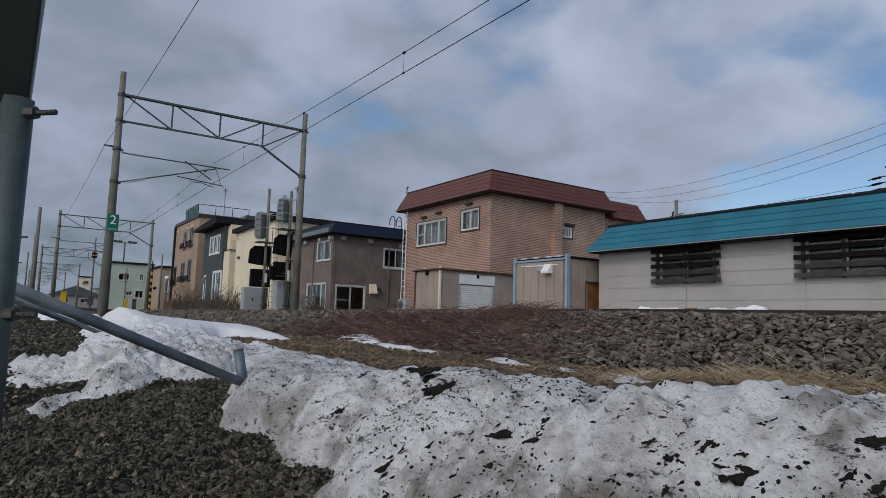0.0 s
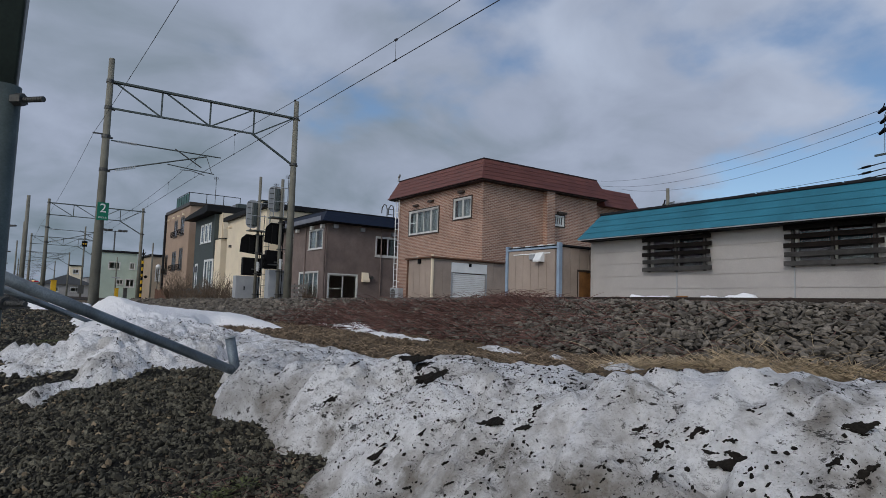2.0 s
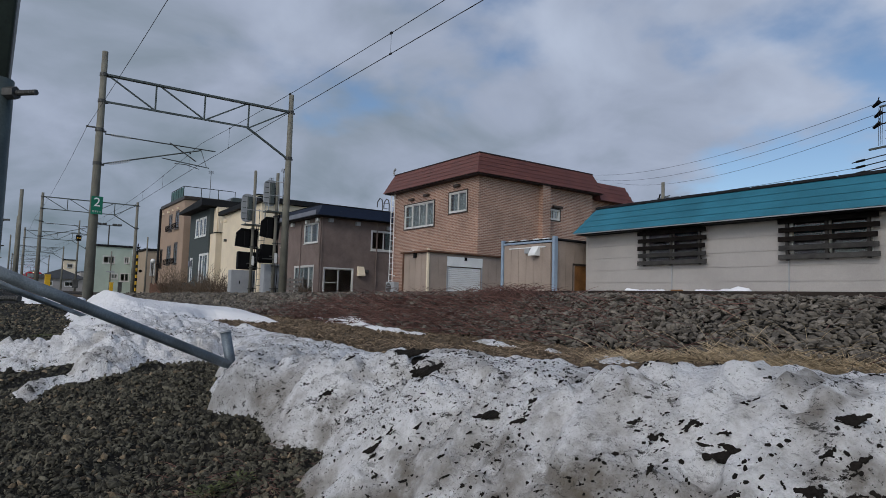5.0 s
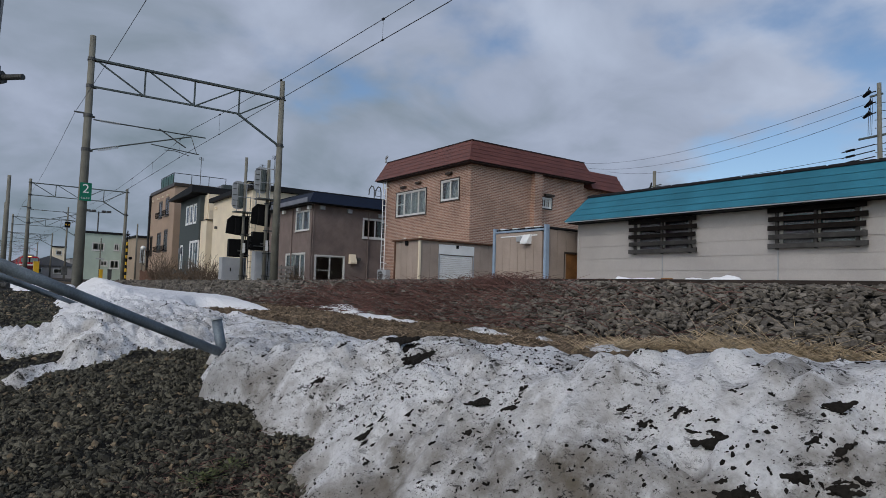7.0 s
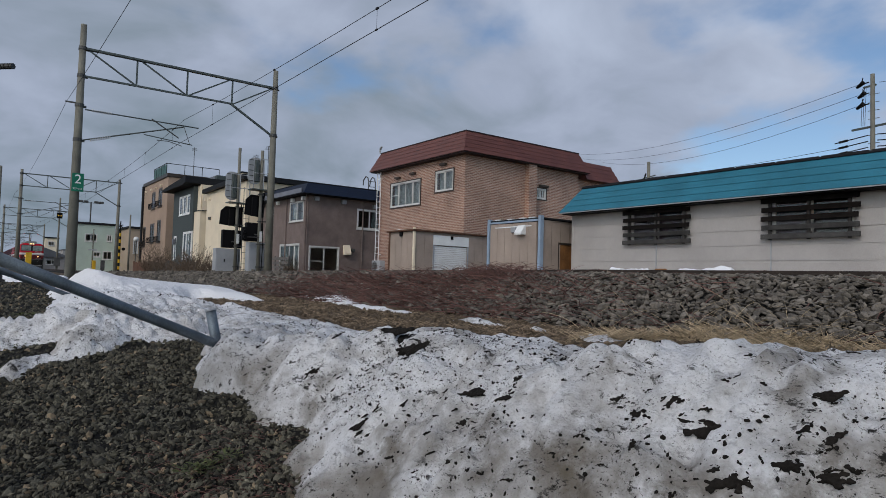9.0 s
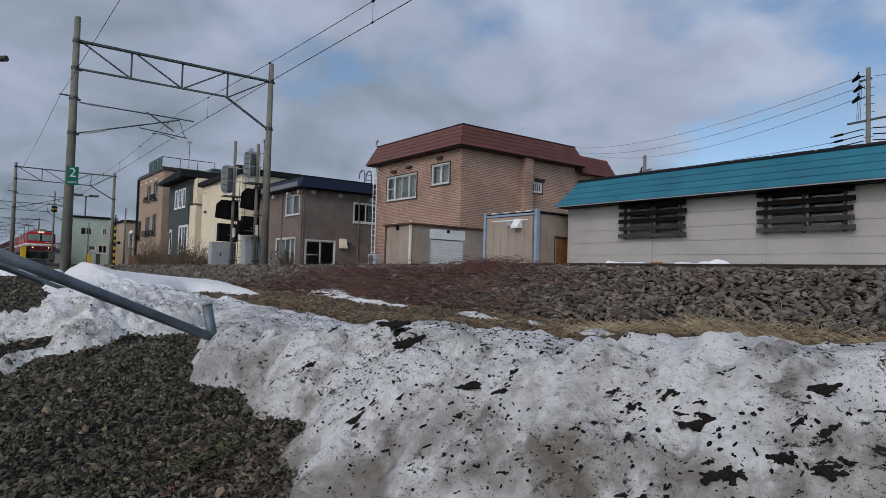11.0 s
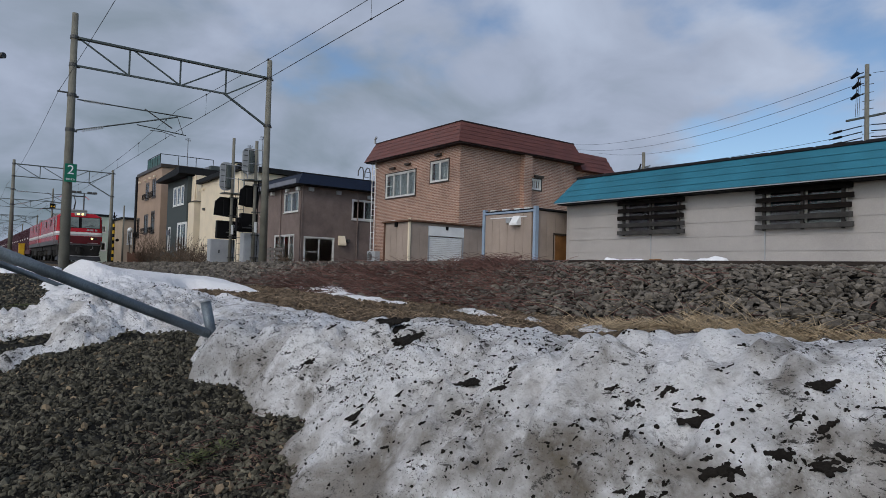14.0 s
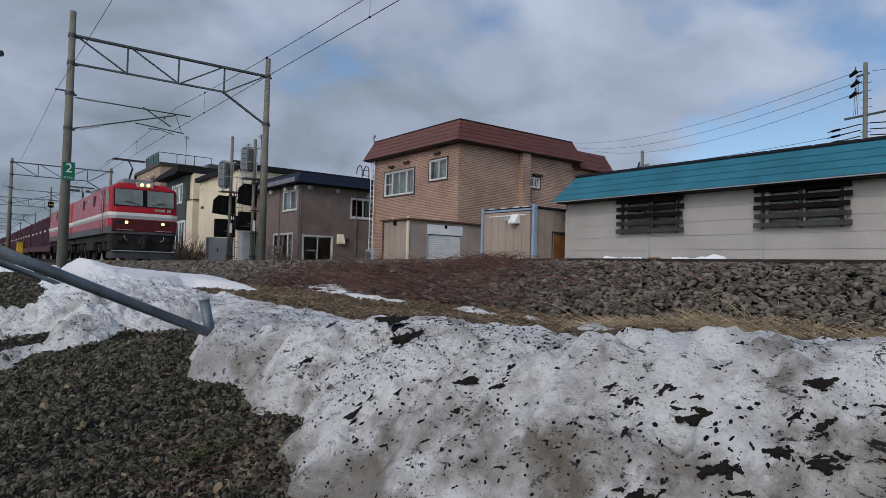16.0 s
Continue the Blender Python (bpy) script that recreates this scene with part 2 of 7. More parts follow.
def snow_mat():
    """Old thawing snow: white crust with a grey film of dust, soil specks and grains."""
    m = bpy.data.materials.new("old_dirty_snow")
    m.use_nodes = True
    nt = m.node_tree
    N, L = nt.nodes.new, nt.links.new
    b = nt.nodes["Principled BSDF"]
    b.inputs["Roughness"].default_value = 0.72
    b.inputs["Specular IOR Level"].default_value = 0.3
    pos = N("ShaderNodeNewGeometry").outputs["Position"]

    def noise(scale, detail, rough=0.6, dist=0.0):
        n = N("ShaderNodeTexNoise")
        n.inputs["Scale"].default_value, n.inputs["Detail"].default_value = scale, detail
        n.inputs["Roughness"].default_value, n.inputs["Distortion"].default_value = rough, dist
        L(pos, n.inputs["Vector"])
        return n.outputs["Fac"]

    def band(v, lo, hi):
        r = N("ShaderNodeMapRange"); r.interpolation_type = "SMOOTHSTEP"
        r.inputs["From Min"].default_value, r.inputs["From Max"].default_value = lo, hi
        L(v, r.inputs["Value"])
        return r.outputs[0]

    def blend(fac, a, c):
        q = N("ShaderNodeMix"); q.data_type = "RGBA"
        L(fac, q.inputs["Factor"])
        for key, val in (("A", a), ("B", c)):
            if isinstance(val, tuple):
                q.inputs[key].default_value = (*val, 1)
            else:
                L(val, q.inputs[key])
        return q.outputs["Result"]

    def times(a, c):
        q = N("ShaderNodeMath"); q.operation = "MULTIPLY"
        L(a, q.inputs[0])
        if isinstance(c, float):
            q.inputs[1].default_value = c
        else:
            L(c, q.inputs[1])
        return q.outputs[0]

    sx = N("ShaderNodeSeparateXYZ"); L(pos, sx.inputs[0])
    edge = N("ShaderNodeMath"); edge.operation = "MULTIPLY_ADD"; edge.inputs[1].default_value = 1.6
    L(noise(1.1, 4.0), edge.inputs[0]); L(sx.outputs["X"], edge.inputs[2])
    ploughed = band(edge.outputs[0], -5.6, -3.4)     # the ploughed bank is dirty, the drift behind it is not
    # streaks drawn out along the plough's cut
    turn = N("ShaderNodeMapping"); turn.inputs["Rotation"].default_value = (0.0, radians(38), 0.0); turn.inputs["Scale"].default_value = (0.42, 0.8, 1.0)
    L(pos, turn.inputs["Vector"])

    def streak(scale, detail, rough, dist):
        n = N("ShaderNodeTexNoise")
        n.inputs["Scale"].default_value, n.inputs["Detail"].default_value = scale, detail
        n.inputs["Roughness"].default_value, n.inputs["Distortion"].default_value = rough, dist
        L(turn.outputs[0], n.inputs["Vector"])
        return n.outputs["Fac"]

    film = band(noise(4.4, 8.0, 0.62, 0.3), 0.47, 0.62)
    col = blend(times(times(film, ploughed), 0.62), (0.90, 0.90, 0.905), (0.40, 0.375, 0.345))
    # thrown-up road dirt plus the lower face's shade painted in, thicker towards the road
    dirt_shade = N("ShaderNodeMath"); dirt_shade.operation = "MULTIPLY_ADD"; dirt_shade.inputs[1].default_value = -0.24
    L(sx.outputs["Y"], dirt_shade.inputs[0]); L(noise(2.3, 8.0, 0.55, 0.4), dirt_shade.inputs[2])
    roadside = band(edge.outputs[0], -2.4, -0.9)
    shaded_stain = band(dirt_shade.outputs[0], 0.215, 0.34)
    col = blend(times(times(shaded_stain, roadside), 0.85), col, (0.20, 0.172, 0.135))
    # soft brown spots: melt stains and painted shadow together
    warp = N("ShaderNodeTexNoise"); warp.inputs["Scale"].default_value, warp.inputs["Detail"].default_value = 7.0, 6.0
    L(pos, warp.inputs["Vector"])
    shifted = N("ShaderNodeVectorMath"); shifted.operation = "MULTIPLY_ADD"; shifted.inputs[1].default_value = (0.34, 0.34, 0.34)
    L(warp.outputs["Color"], shifted.inputs[0]); L(pos, shifted.inputs[2])
    mottle = band(noise(10.0, 7.0, 0.66), 0.34, 0.60)
    for x, y, z, r in MELT_SHADE:
        away = N("ShaderNodeVectorMath"); away.operation = "DISTANCE"; away.inputs[1].default_value = (x + 0.17, y + 0.17, z + 0.17)
        L(shifted.outputs[0], away.inputs[0])
        spot = times(band(away.outputs["Value"], r * 1.25, r * 0.2), mottle)
        col = blend(times(spot, 0.90), col, (0.165, 0.138, 0.102))
    film2 = band(noise(11.0, 6.0, 0.65), 0.42, 0.68)
    col = blend(times(times(film2, ploughed), 0.36), col, (0.33, 0.31, 0.285))
    grit = band(noise(70.0, 5.0, 0.75), 0.50, 0.66)
    col = blend(times(times(grit, ploughed), 0.24), col, (0.26, 0.24, 0.21))
    big = band(noise(2.6, 5.0), 0.36, 0.54)
    specks = times(band(streak(44.0, 7.0, 0.78, 0.3), 0.570, 0.615), big)
    small = times(band(noise(150.0, 3.0, 0.7), 0.60, 0.66), big)
    clots = times(band(streak(17.0, 9.0, 0.80, 0.25), 0.572, 0.612), big)
    col = blend(times(small, ploughed), col, (0.10, 0.09, 0.075))
    col = blend(times(specks, ploughed), col, (0.035, 0.031, 0.026))
    col = blend(times(clots, ploughed), col, (0.024, 0.022, 0.019))
    L(col, b.inputs["Base Color"])
    b.inputs["Subsurface Weight"].default_value = 0.0
    h = N("ShaderNodeMath"); h.operation = "MULTIPLY_ADD"; h.inputs[1].default_value = 0.35
    L(noise(160.0, 4.0, 0.75), h.inputs[0]); L(noise(28.0, 6.0, 0.65), h.inputs[2])
    bp = N("ShaderNodeBump"); bp.inputs["Strength"].default_value, bp.inputs["Distance"].default_value = 1.0, 0.030
    L(h.outputs[0], bp.inputs["Height"]); L(bp.outputs[0], b.inputs["Normal"])
    return m


M = dict(
    # first colour is the shade between pebbles painted in, second the brown soil
    ground=zoned_mat("gap_shade_and_soil", (0.013, 0.012, 0.009), (0.115, 0.084, 0.054), 1.6, 2.3, "Y", 55.0, 1.0),
    snow=snow_mat(),
    ballast=mat("ballast_stone", (0.126, 0.111, 0.092), 0.9, vary=0.35, scale=9, fine=90, bump=0.5, coords="World", island=0.45, spec=0.25),
    # near-black: the shade in the gaps between ballast stones, put into the colour
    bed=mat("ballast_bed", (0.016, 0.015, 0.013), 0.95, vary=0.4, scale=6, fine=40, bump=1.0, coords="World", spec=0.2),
    pebble=mat("gravel_pebble", (0.066, 0.061, 0.045), 0.85, vary=0.5, scale=14, fine=120, bump=0.4, coords="World", island=0.85, spec=0.25),
    clod=mat("brown_soil_clod", (0.115, 0.085, 0.056), 0.95, vary=0.4, scale=12, fine=120, bump=0.6, coords="World", island=0.45, spec=0.2),
    soil=mat("dark_wet_soil", (0.014, 0.012, 0.010), 0.95, vary=0.4, scale=20, fine=140, bump=1.0, coords="World", spec=0.12),
    brown_straw=mat("dead_brown_grass", (0.25, 0.185, 0.125), 0.9, vary=0.3, scale=8, fine=80, bump=0, coords="World", island=0.6),
    straw=mat("dry_grass", (0.36, 0.28, 0.18), 0.85, vary=0.3, scale=8, fine=80, bump=0, coords="World", island=0.45),
    twig=mat("bare_twig", (0.125, 0.066, 0.055), 0.9, vary=0.3, scale=8, fine=80, bump=0, coords="World", island=0.4),
    shrub=mat("shrub_twig", (0.115, 0.085, 0.062), 0.9, vary=0.3, scale=2, fine=30, bump=0, coords="World", island=0.4),
    moss=mat("small_weed", (0.070, 0.080, 0.028), 0.8, vary=0.3, scale=20, fine=80, bump=0, coords="World", island=0.4),
    rail=mat("rusty_rail", (0.040, 0.030, 0.024), 0.7, 0.35, vary=0.35, scale=4, fine=60),
    concrete=mat("aged_concrete", (0.160, 0.155, 0.128), 0.85, vary=0.22, scale=1.6, fine=70, bump=0.25),
    galv=mat("weathered_galvanised_steel", (0.100, 0.115, 0.108), 0.48, 0.55, vary=0.25, scale=7, fine=120, bump=0.1),
    pipe=mat("galvanised_pipe", (0.15, 0.18, 0.205), 0.5, 0.45, vary=0.28, scale=9, fine=160, bump=0.08),
    post=mat("galvanised_post", (0.075, 0.098, 0.098), 0.55, 0.25, vary=0.25, scale=12, fine=160, bump=0.08),
    dark_green=mat("dark_green_paint", (0.010, 0.018, 0.014), 0.45, vary=0.3, scale=6, fine=90, bump=0.1),
    steel=mat("dull_steel", (0.085, 0.085, 0.082), 0.6, 0.4, vary=0.3, scale=3, fine=80),
    wire=mat("wire", (0.035, 0.035, 0.038), 0.6, 0.3, vary=0.1, bump=0),
    white_ins=mat("porcelain", (0.55, 0.56, 0.55), 0.3, vary=0.1, bump=0),
    black=mat("black_sheet", (0.004, 0.004, 0.0045), 0.7, vary=0.3, scale=2, fine=40, bump=0.05, spec=0.15),
    grey_box=mat("grey_enamel", (0.33, 0.345, 0.36), 0.5, vary=0.1, scale=2, fine=60, bump=0.05),
    sign_green=mat("green_sign_enamel", (0.005, 0.145, 0.085), 0.4, vary=0.1, scale=3, fine=60, bump=0),
    white=mat("white_paint", (0.74, 0.75, 0.74), 0.5, vary=0.08, scale=2, fine=60, bump=0.03),
    alu=mat("white_aluminium_sash", (0.60, 0.60, 0.575), 0.45, 0.1, vary=0.08, scale=3, fine=60, bump=0),
    bronze=mat("bronze_sash", (0.055, 0.042, 0.034), 0.4, 0.3, vary=0.15, bump=0),
    glass=glass_mat(),
    curtain=mat("pale_curtain", (0.40, 0.41, 0.40), 0.9, vary=0.2, scale=6, fine=40, bump=0.2),
    brick=brick_mat("brown_facing_brick", (0.345, 0.182, 0.120), (0.205, 0.100, 0.066), (0.50, 0.39, 0.32), 0.22, 0.074),
    maroon=mat("maroon_sheet_roof", (0.130, 0.050, 0.040), 0.5, vary=0.16, scale=1.5, fine=40, bump=0.08),
    maroon_dark=mat("dark_maroon_edge", (0.030, 0.016, 0.017), 0.5, vary=0.2, bump=0),
    teal=mat("teal_sheet_roof", (0.024, 0.145, 0.205), 0.45, vary=0.16, scale=1.2, fine=40, bump=0.08),
    dark_edge=mat("dark_roof_edge", (0.012, 0.013, 0.015), 0.7, vary=0.2, bump=0, spec=0.2),
    teal_wall=mat("grey_metal_siding", (0.40, 0.375, 0.355), 0.55, vary=0.10, scale=0.9, fine=50, bump=0.08),
    navy=mat("navy_sheet_roof", (0.007, 0.013, 0.030), 0.6, vary=0.2, scale=1.5, fine=40, bump=0.05),
    pale_roof=mat("grey_roof_edge", (0.17, 0.18, 0.21), 0.5, vary=0.15, scale=1.5, fine=40, bump=0.05),
    taupe=mat("taupe_siding", (0.178, 0.138, 0.124), 0.75, vary=0.22, scale=1.2, fine=30, bump=0.3),
    cream=mat("cream_siding", (0.74, 0.64, 0.48), 0.75, vary=0.08, scale=0.7, fine=30, bump=0.15),
    tan=mat("tan_siding", (0.37, 0.27, 0.20), 0.75, vary=0.10, scale=0.7, fine=30, bump=0.15),
    slate=mat("slate_grey_siding", (0.060, 0.074, 0.074), 0.7, vary=0.14, scale=0.8, fine=30, bump=0.2),
    mint=mat("pale_green_render", (0.42, 0.50, 0.43), 0.8, vary=0.08, scale=0.6, fine=30, bump=0.15),
    shed=mat("beige_shed_panel", (0.335, 0.270, 0.225), 0.6, vary=0.16, scale=1.0, fine=50, bump=0.08),
    shed_blue=mat("pale_blue_steel_frame", (0.27, 0.35, 0.45), 0.5, 0.1, vary=0.14, scale=3, fine=60, bump=0.05),
    rust=mat("rusty_steel_edge", (0.115, 0.058, 0.036), 0.8, 0.2, vary=0.4, scale=6, fine=60, bump=0.2),
    plywood=mat("orange_brown_plywood", (0.21, 0.095, 0.032), 0.7, vary=0.3, scale=3, fine=50, bump=0.1),
    old_wood=mat("weathered_black_board", (0.010, 0.008, 0.007), 0.9, vary=0.5, scale=5, fine=70, bump=0.4, island=0.4, spec=0.12),
    grey_wood=mat("weathered_grey_board", (0.050, 0.048, 0.046), 0.9, vary=0.4, scale=5, fine=70, bump=0.4, island=0.3, spec=0.15),
    beige=mat("beige_siding", (0.36, 0.285, 0.21), 0.75, vary=0.1, scale=0.7, fine=30, bump=0.1),
    far_wall=mat("far_house_wall", (0.30, 0.29, 0.28), 0.8, vary=0.1, scale=0.5, fine=10, bump=0),
    far_roof=mat("far_house_roof", (0.09, 0.095, 0.105), 0.7, vary=0.15, scale=0.5, fine=10, bump=0),
    loco_red=mat("loco_red_paint", (0.36, 0.008, 0.016), 0.22, vary=0.10, scale=1.5, fine=40, bump=0.02),
    loco_dark_red=mat("loco_dark_red_paint", (0.085, 0.004, 0.008), 0.32, vary=0.12, scale=1.5, fine=40, bump=0.02),
    loco_white=mat("loco_white_band", (0.68, 0.66, 0.64), 0.4, vary=0.08, scale=2, fine=40, bump=0),
    loco_silver=mat("loco_silver_band", (0.36, 0.35, 0.35), 0.4, 0.2, vary=0.1, scale=2, fine=40, bump=0),
    loco_grey=mat("loco_dark_grey", (0.026, 0.028, 0.031), 0.55, vary=0.3, scale=2, fine=50, bump=0.1),
    loco_black=mat("loco_underframe", (0.018, 0.017, 0.016), 0.8, vary=0.4, scale=3, fine=50, bump=0.2),
    loco_roof=mat("loco_roof_grey", (0.20, 0.20, 0.195), 0.7, vary=0.25, scale=2, fine=50, bump=0.1),
    green_ins=mat("green_insulator", (0.02, 0.085, 0.07), 0.35, vary=0.15, bump=0),
    container=mat("purple_brown_container", (0.062, 0.020, 0.030), 0.6, vary=0.25, scale=1.0, fine=40, bump=0.1),
    lamp_warm=mat("lit_headlamp", (1.0, 0.60, 0.20), 0.4, vary=0.0, bump=0, emit=2.6),
    lamp_red=mat("lit_red_lamp", (1.0, 0.06, 0.04), 0.4, vary=0.0, bump=0, emit=5.0),
    yellow=mat("yellow_paint", (0.60, 0.36, 0.02), 0.5, vary=0.15, scale=2, fine=40, bump=0.05),
)


# ---------------- mesh helpers ----------------
def mesh_ob(name, bm, material, parent=None, smooth=False):
    me = bpy.data.meshes.new(name)
    bm.to_mesh(me)
    bm.free()
    if smooth:
        me.polygons.foreach_set("use_smooth", [True] * len(me.polygons))
    me.materials.append(material)
    ob = new(name, me)
    if parent is not None:
        ob.parent = parent
    return ob


def part(name, bm, material, parent, label="", smooth=False):
    """Links a bmesh as one mesh object under a thing or a part."""
    ob = mesh_ob(name, bm, material, parent, smooth)
    return tagged(ob, label) if label else ob


def thing(name, at, label, category, group=""):
    ob = new(name)
    ob.empty_display_size = 0.2
    ob.location = at
    return tagged(ob, label, category, group)


def raw(name, verts, faces, material, parent=None, smooth=False):
    me = bpy.data.meshes.new(name)
    me.from_pydata(verts, [], faces)
    me.materials.append(material)
    if smooth:
        me.polygons.foreach_set("use_smooth", [True] * len(me.polygons))
    me.update()
    ob = new(name, me)
    if parent is not None:
        ob.parent = parent
    return ob


def box(x0, y0, z0, x1, y1, z1, bevel=0.0, bm=None):
    b = bmesh.new()
    r = bmesh.ops.create_cube(b, size=1.0)
    bmesh.ops.scale(b, vec=(abs(x1 - x0), abs(y1 - y0), abs(z1 - z0)), verts=b.verts)
    bmesh.ops.translate(b, vec=((x0 + x1) / 2, (y0 + y1) / 2, (z0 + z1) / 2), verts=b.verts)
    if bevel:
        bmesh.ops.bevel(b, geom=b.edges[:], offset=bevel, segments=2, profile=0.5, affect="EDGES")
    if bm is None:
        return b
    return join(bm, b)


def join(bm, other):
    me = bpy.data.meshes.new("tmp")
    other.to_mesh(me)
    other.free()
    bm.from_mesh(me)
    bpy.data.meshes.remove(me)
    return bm


def rod(p0, p1, r, n=8, r1=None, bm=None):
    """A round bar from p0 to p1."""
    p0, p1 = Vector(p0), Vector(p1)
    b = bmesh.new()
    bmesh.ops.create_cone(b, cap_ends=True, segments=n, radius1=r, radius2=r if r1 is None else r1, depth=(p1 - p0).length)
    turn = (p1 - p0).to_track_quat("Z", "Y").to_matrix().to_4x4()
    bmesh.ops.transform(b, matrix=Matrix.Translation((p0 + p1) / 2) @ turn, verts=b.verts)
    if bm is None:
        return b
    return join(bm, b)


def bar(p0, p1, w, h, bm=None):
    """A square bar from p0 to p1."""
    p0, p1 = Vector(p0), Vector(p1)
    b = bmesh.new()
    bmesh.ops.create_cube(b, size=1.0)
    bmesh.ops.scale(b, vec=(w, h, (p1 - p0).length), verts=b.verts)
    turn = (p1 - p0).to_track_quat("Z", "Y").to_matrix().to_4x4()
    bmesh.ops.transform(b, matrix=Matrix.Translation((p0 + p1) / 2) @ turn, verts=b.verts)
    if bm is None:
        return b
    return join(bm, b)


def prism(profile, axis, a, b_):
    """A profile of (u, z) pairs drawn out along x or y from a to b_."""
    b = bmesh.new()
    rings = []
    for s in (a, b_):
        rings.append([b.verts.new((s, u, z) if axis == "x" else (u, s, z)) for u, z in profile])
    n = len(profile)
    for i in range(n):
        b.faces.new((rings[0][i], rings[0][(i + 1) % n], rings[1][(i + 1) % n], rings[1][i]))
    b.faces.new(rings[0][::-1])
    b.faces.new(rings[1])
    bmesh.ops.recalc_face_normals(b, faces=b.faces)
    return b


def strands(name, lines, r, material, parent=None, sides=3):
    """Many thin tapering stems as one mesh: each line is a list of points."""
    verts, faces = [], []
    for pts in lines:
        base = len(verts)
        n = len(pts)
        for i, p in enumerate(pts):
            d = (Vector(pts[min(i + 1, n - 1)]) - Vector(pts[max(i - 1, 0)])).normalized()
            u = d.cross(Vector((0.3, 0.2, 0.93))).normalized()
            v = d.cross(u)
            rr = r * (1.0 - 0.75 * i / (n - 1))
            for k in range(sides):
                a = 2 * math.pi * k / sides
                q = Vector(p) + (u * math.cos(a) + v * math.sin(a)) * rr
                verts.append(q[:])
        for i in range(n - 1):
            for k in range(sides):
                a, b = base + i * sides + k, base + i * sides + (k + 1) % sides
                faces.append((a, b, b + sides, a + sides))
    return raw(name, verts, faces, material, parent)


def polyline(name, pts, r, material, parent=None, sides=5):
    verts, faces = [], []
    n = len(pts)
    for i, p in enumerate(pts):
        d = (Vector(pts[min(i + 1, n - 1)]) - Vector(pts[max(i - 1, 0)])).normalized()
        u = d.cross(Vector((0.013, 0.02, 1.0))).normalized()
        v = d.cross(u)
        for k in range(sides):
            a = 2 * math.pi * k / sides
            verts.append((Vector(p) + (u * math.cos(a) + v * math.sin(a)) * r)[:])
    for i in range(n - 1):
        for k in range(sides):
            a, b = i * sides + k, i * sides + (k + 1) % sides
            faces.append((a, b, b + sides, a + sides))
    faces.append(tuple(range(sides))[::-1])
    faces.append(tuple(range((n - 1) * sides, n * sides)))
    return raw(name, verts, faces, material, parent)


def lettering(name, text, size, material, parent, m):
    cu = bpy.data.curves.new(name, "FONT")
    cu.body, cu.size, cu.extrude, cu.align_x, cu.align_y = text, size, 0.003, "CENTER", "CENTER"
    tmp = bpy.data.objects.new(name, cu)
    me = bpy.data.meshes.new_from_object(tmp)
    bpy.data.objects.remove(tmp)
    me.transform(m)
    me.materials.append(material)
    ob = new(name, me)
    ob.parent = parent
    return ob


# ---------------- building helpers ----------------
def on_face(face, u, d, z):
    """A point of a wall: face is (kind, offset); u runs along it, d stands out from it."""
    kind, off = face
    if kind == "front":            # faces the track (-y)
        return (u, off - d, z)
    if kind == "side":             # faces +x
        return (off + d, u, z)
    if kind == "back":
        return (u, off + d, z)
    return (off - d, u, z)         # "far", faces -x


def fbox(face, u0, u1, d0, d1, z0, z1, bevel=0.0, bm=None):
    a, b = on_face(face, u0, d0, z0), on_face(face, u1, d1, z1)
    return box(*[min(p, q) for p, q in zip(a, b)], *[max(p, q) for p, q in zip(a, b)], bevel, bm)


def wall(root, face, u0, u1, z0, z1, openings, material, course=0.0, thick=0.15, name="wall", lip=0.010, piece="siding_board"):
    """A wall with real openings (u0, u1, z0, z1); with a course height it is clad in boards, each a piece of its own."""
    def cells(a0, a1, b0, b1):
        us = sorted({a0, a1, *[min(max(o[k], a0), a1) for o in openings for k in (0, 1)]})
        zs = sorted({b0, b1, *[min(max(o[k], b0), b1) for o in openings for k in (2, 3)]})
        for zi in range(len(zs) - 1):
            run = None
            for ui in range(len(us) - 1):
                cu, cz = (us[ui] + us[ui + 1]) / 2, (zs[zi] + zs[zi + 1]) / 2
                if any(o[0] < cu < o[1] and o[2] < cz < o[3] for o in openings):
                    if run:
                        yield (*run, zs[zi], zs[zi + 1])
                    run = None
                else:
                    run = (run[0] if run else us[ui], us[ui + 1])
            if run:
                yield (*run, zs[zi], zs[zi + 1])
    b = bmesh.new()
    for c in cells(u0, u1, z0, z1):
        fbox(face, c[0], c[1], -thick, 0.0, c[2], c[3], 0.0, b)
    w = part(name, b, material, root)
    if course:
        n = max(1, round((z1 - z0) / course))
        h = (z1 - z0) / n
        for i in range(n):
            for c in cells(u0 + 0.002, u1 - 0.002, z0 + i * h, z0 + (i + 1) * h - 0.012):
                part(piece, fbox(face, c[0], c[1], 0.003, 0.003 + lip, c[2], c[3]), material, w)
    return w


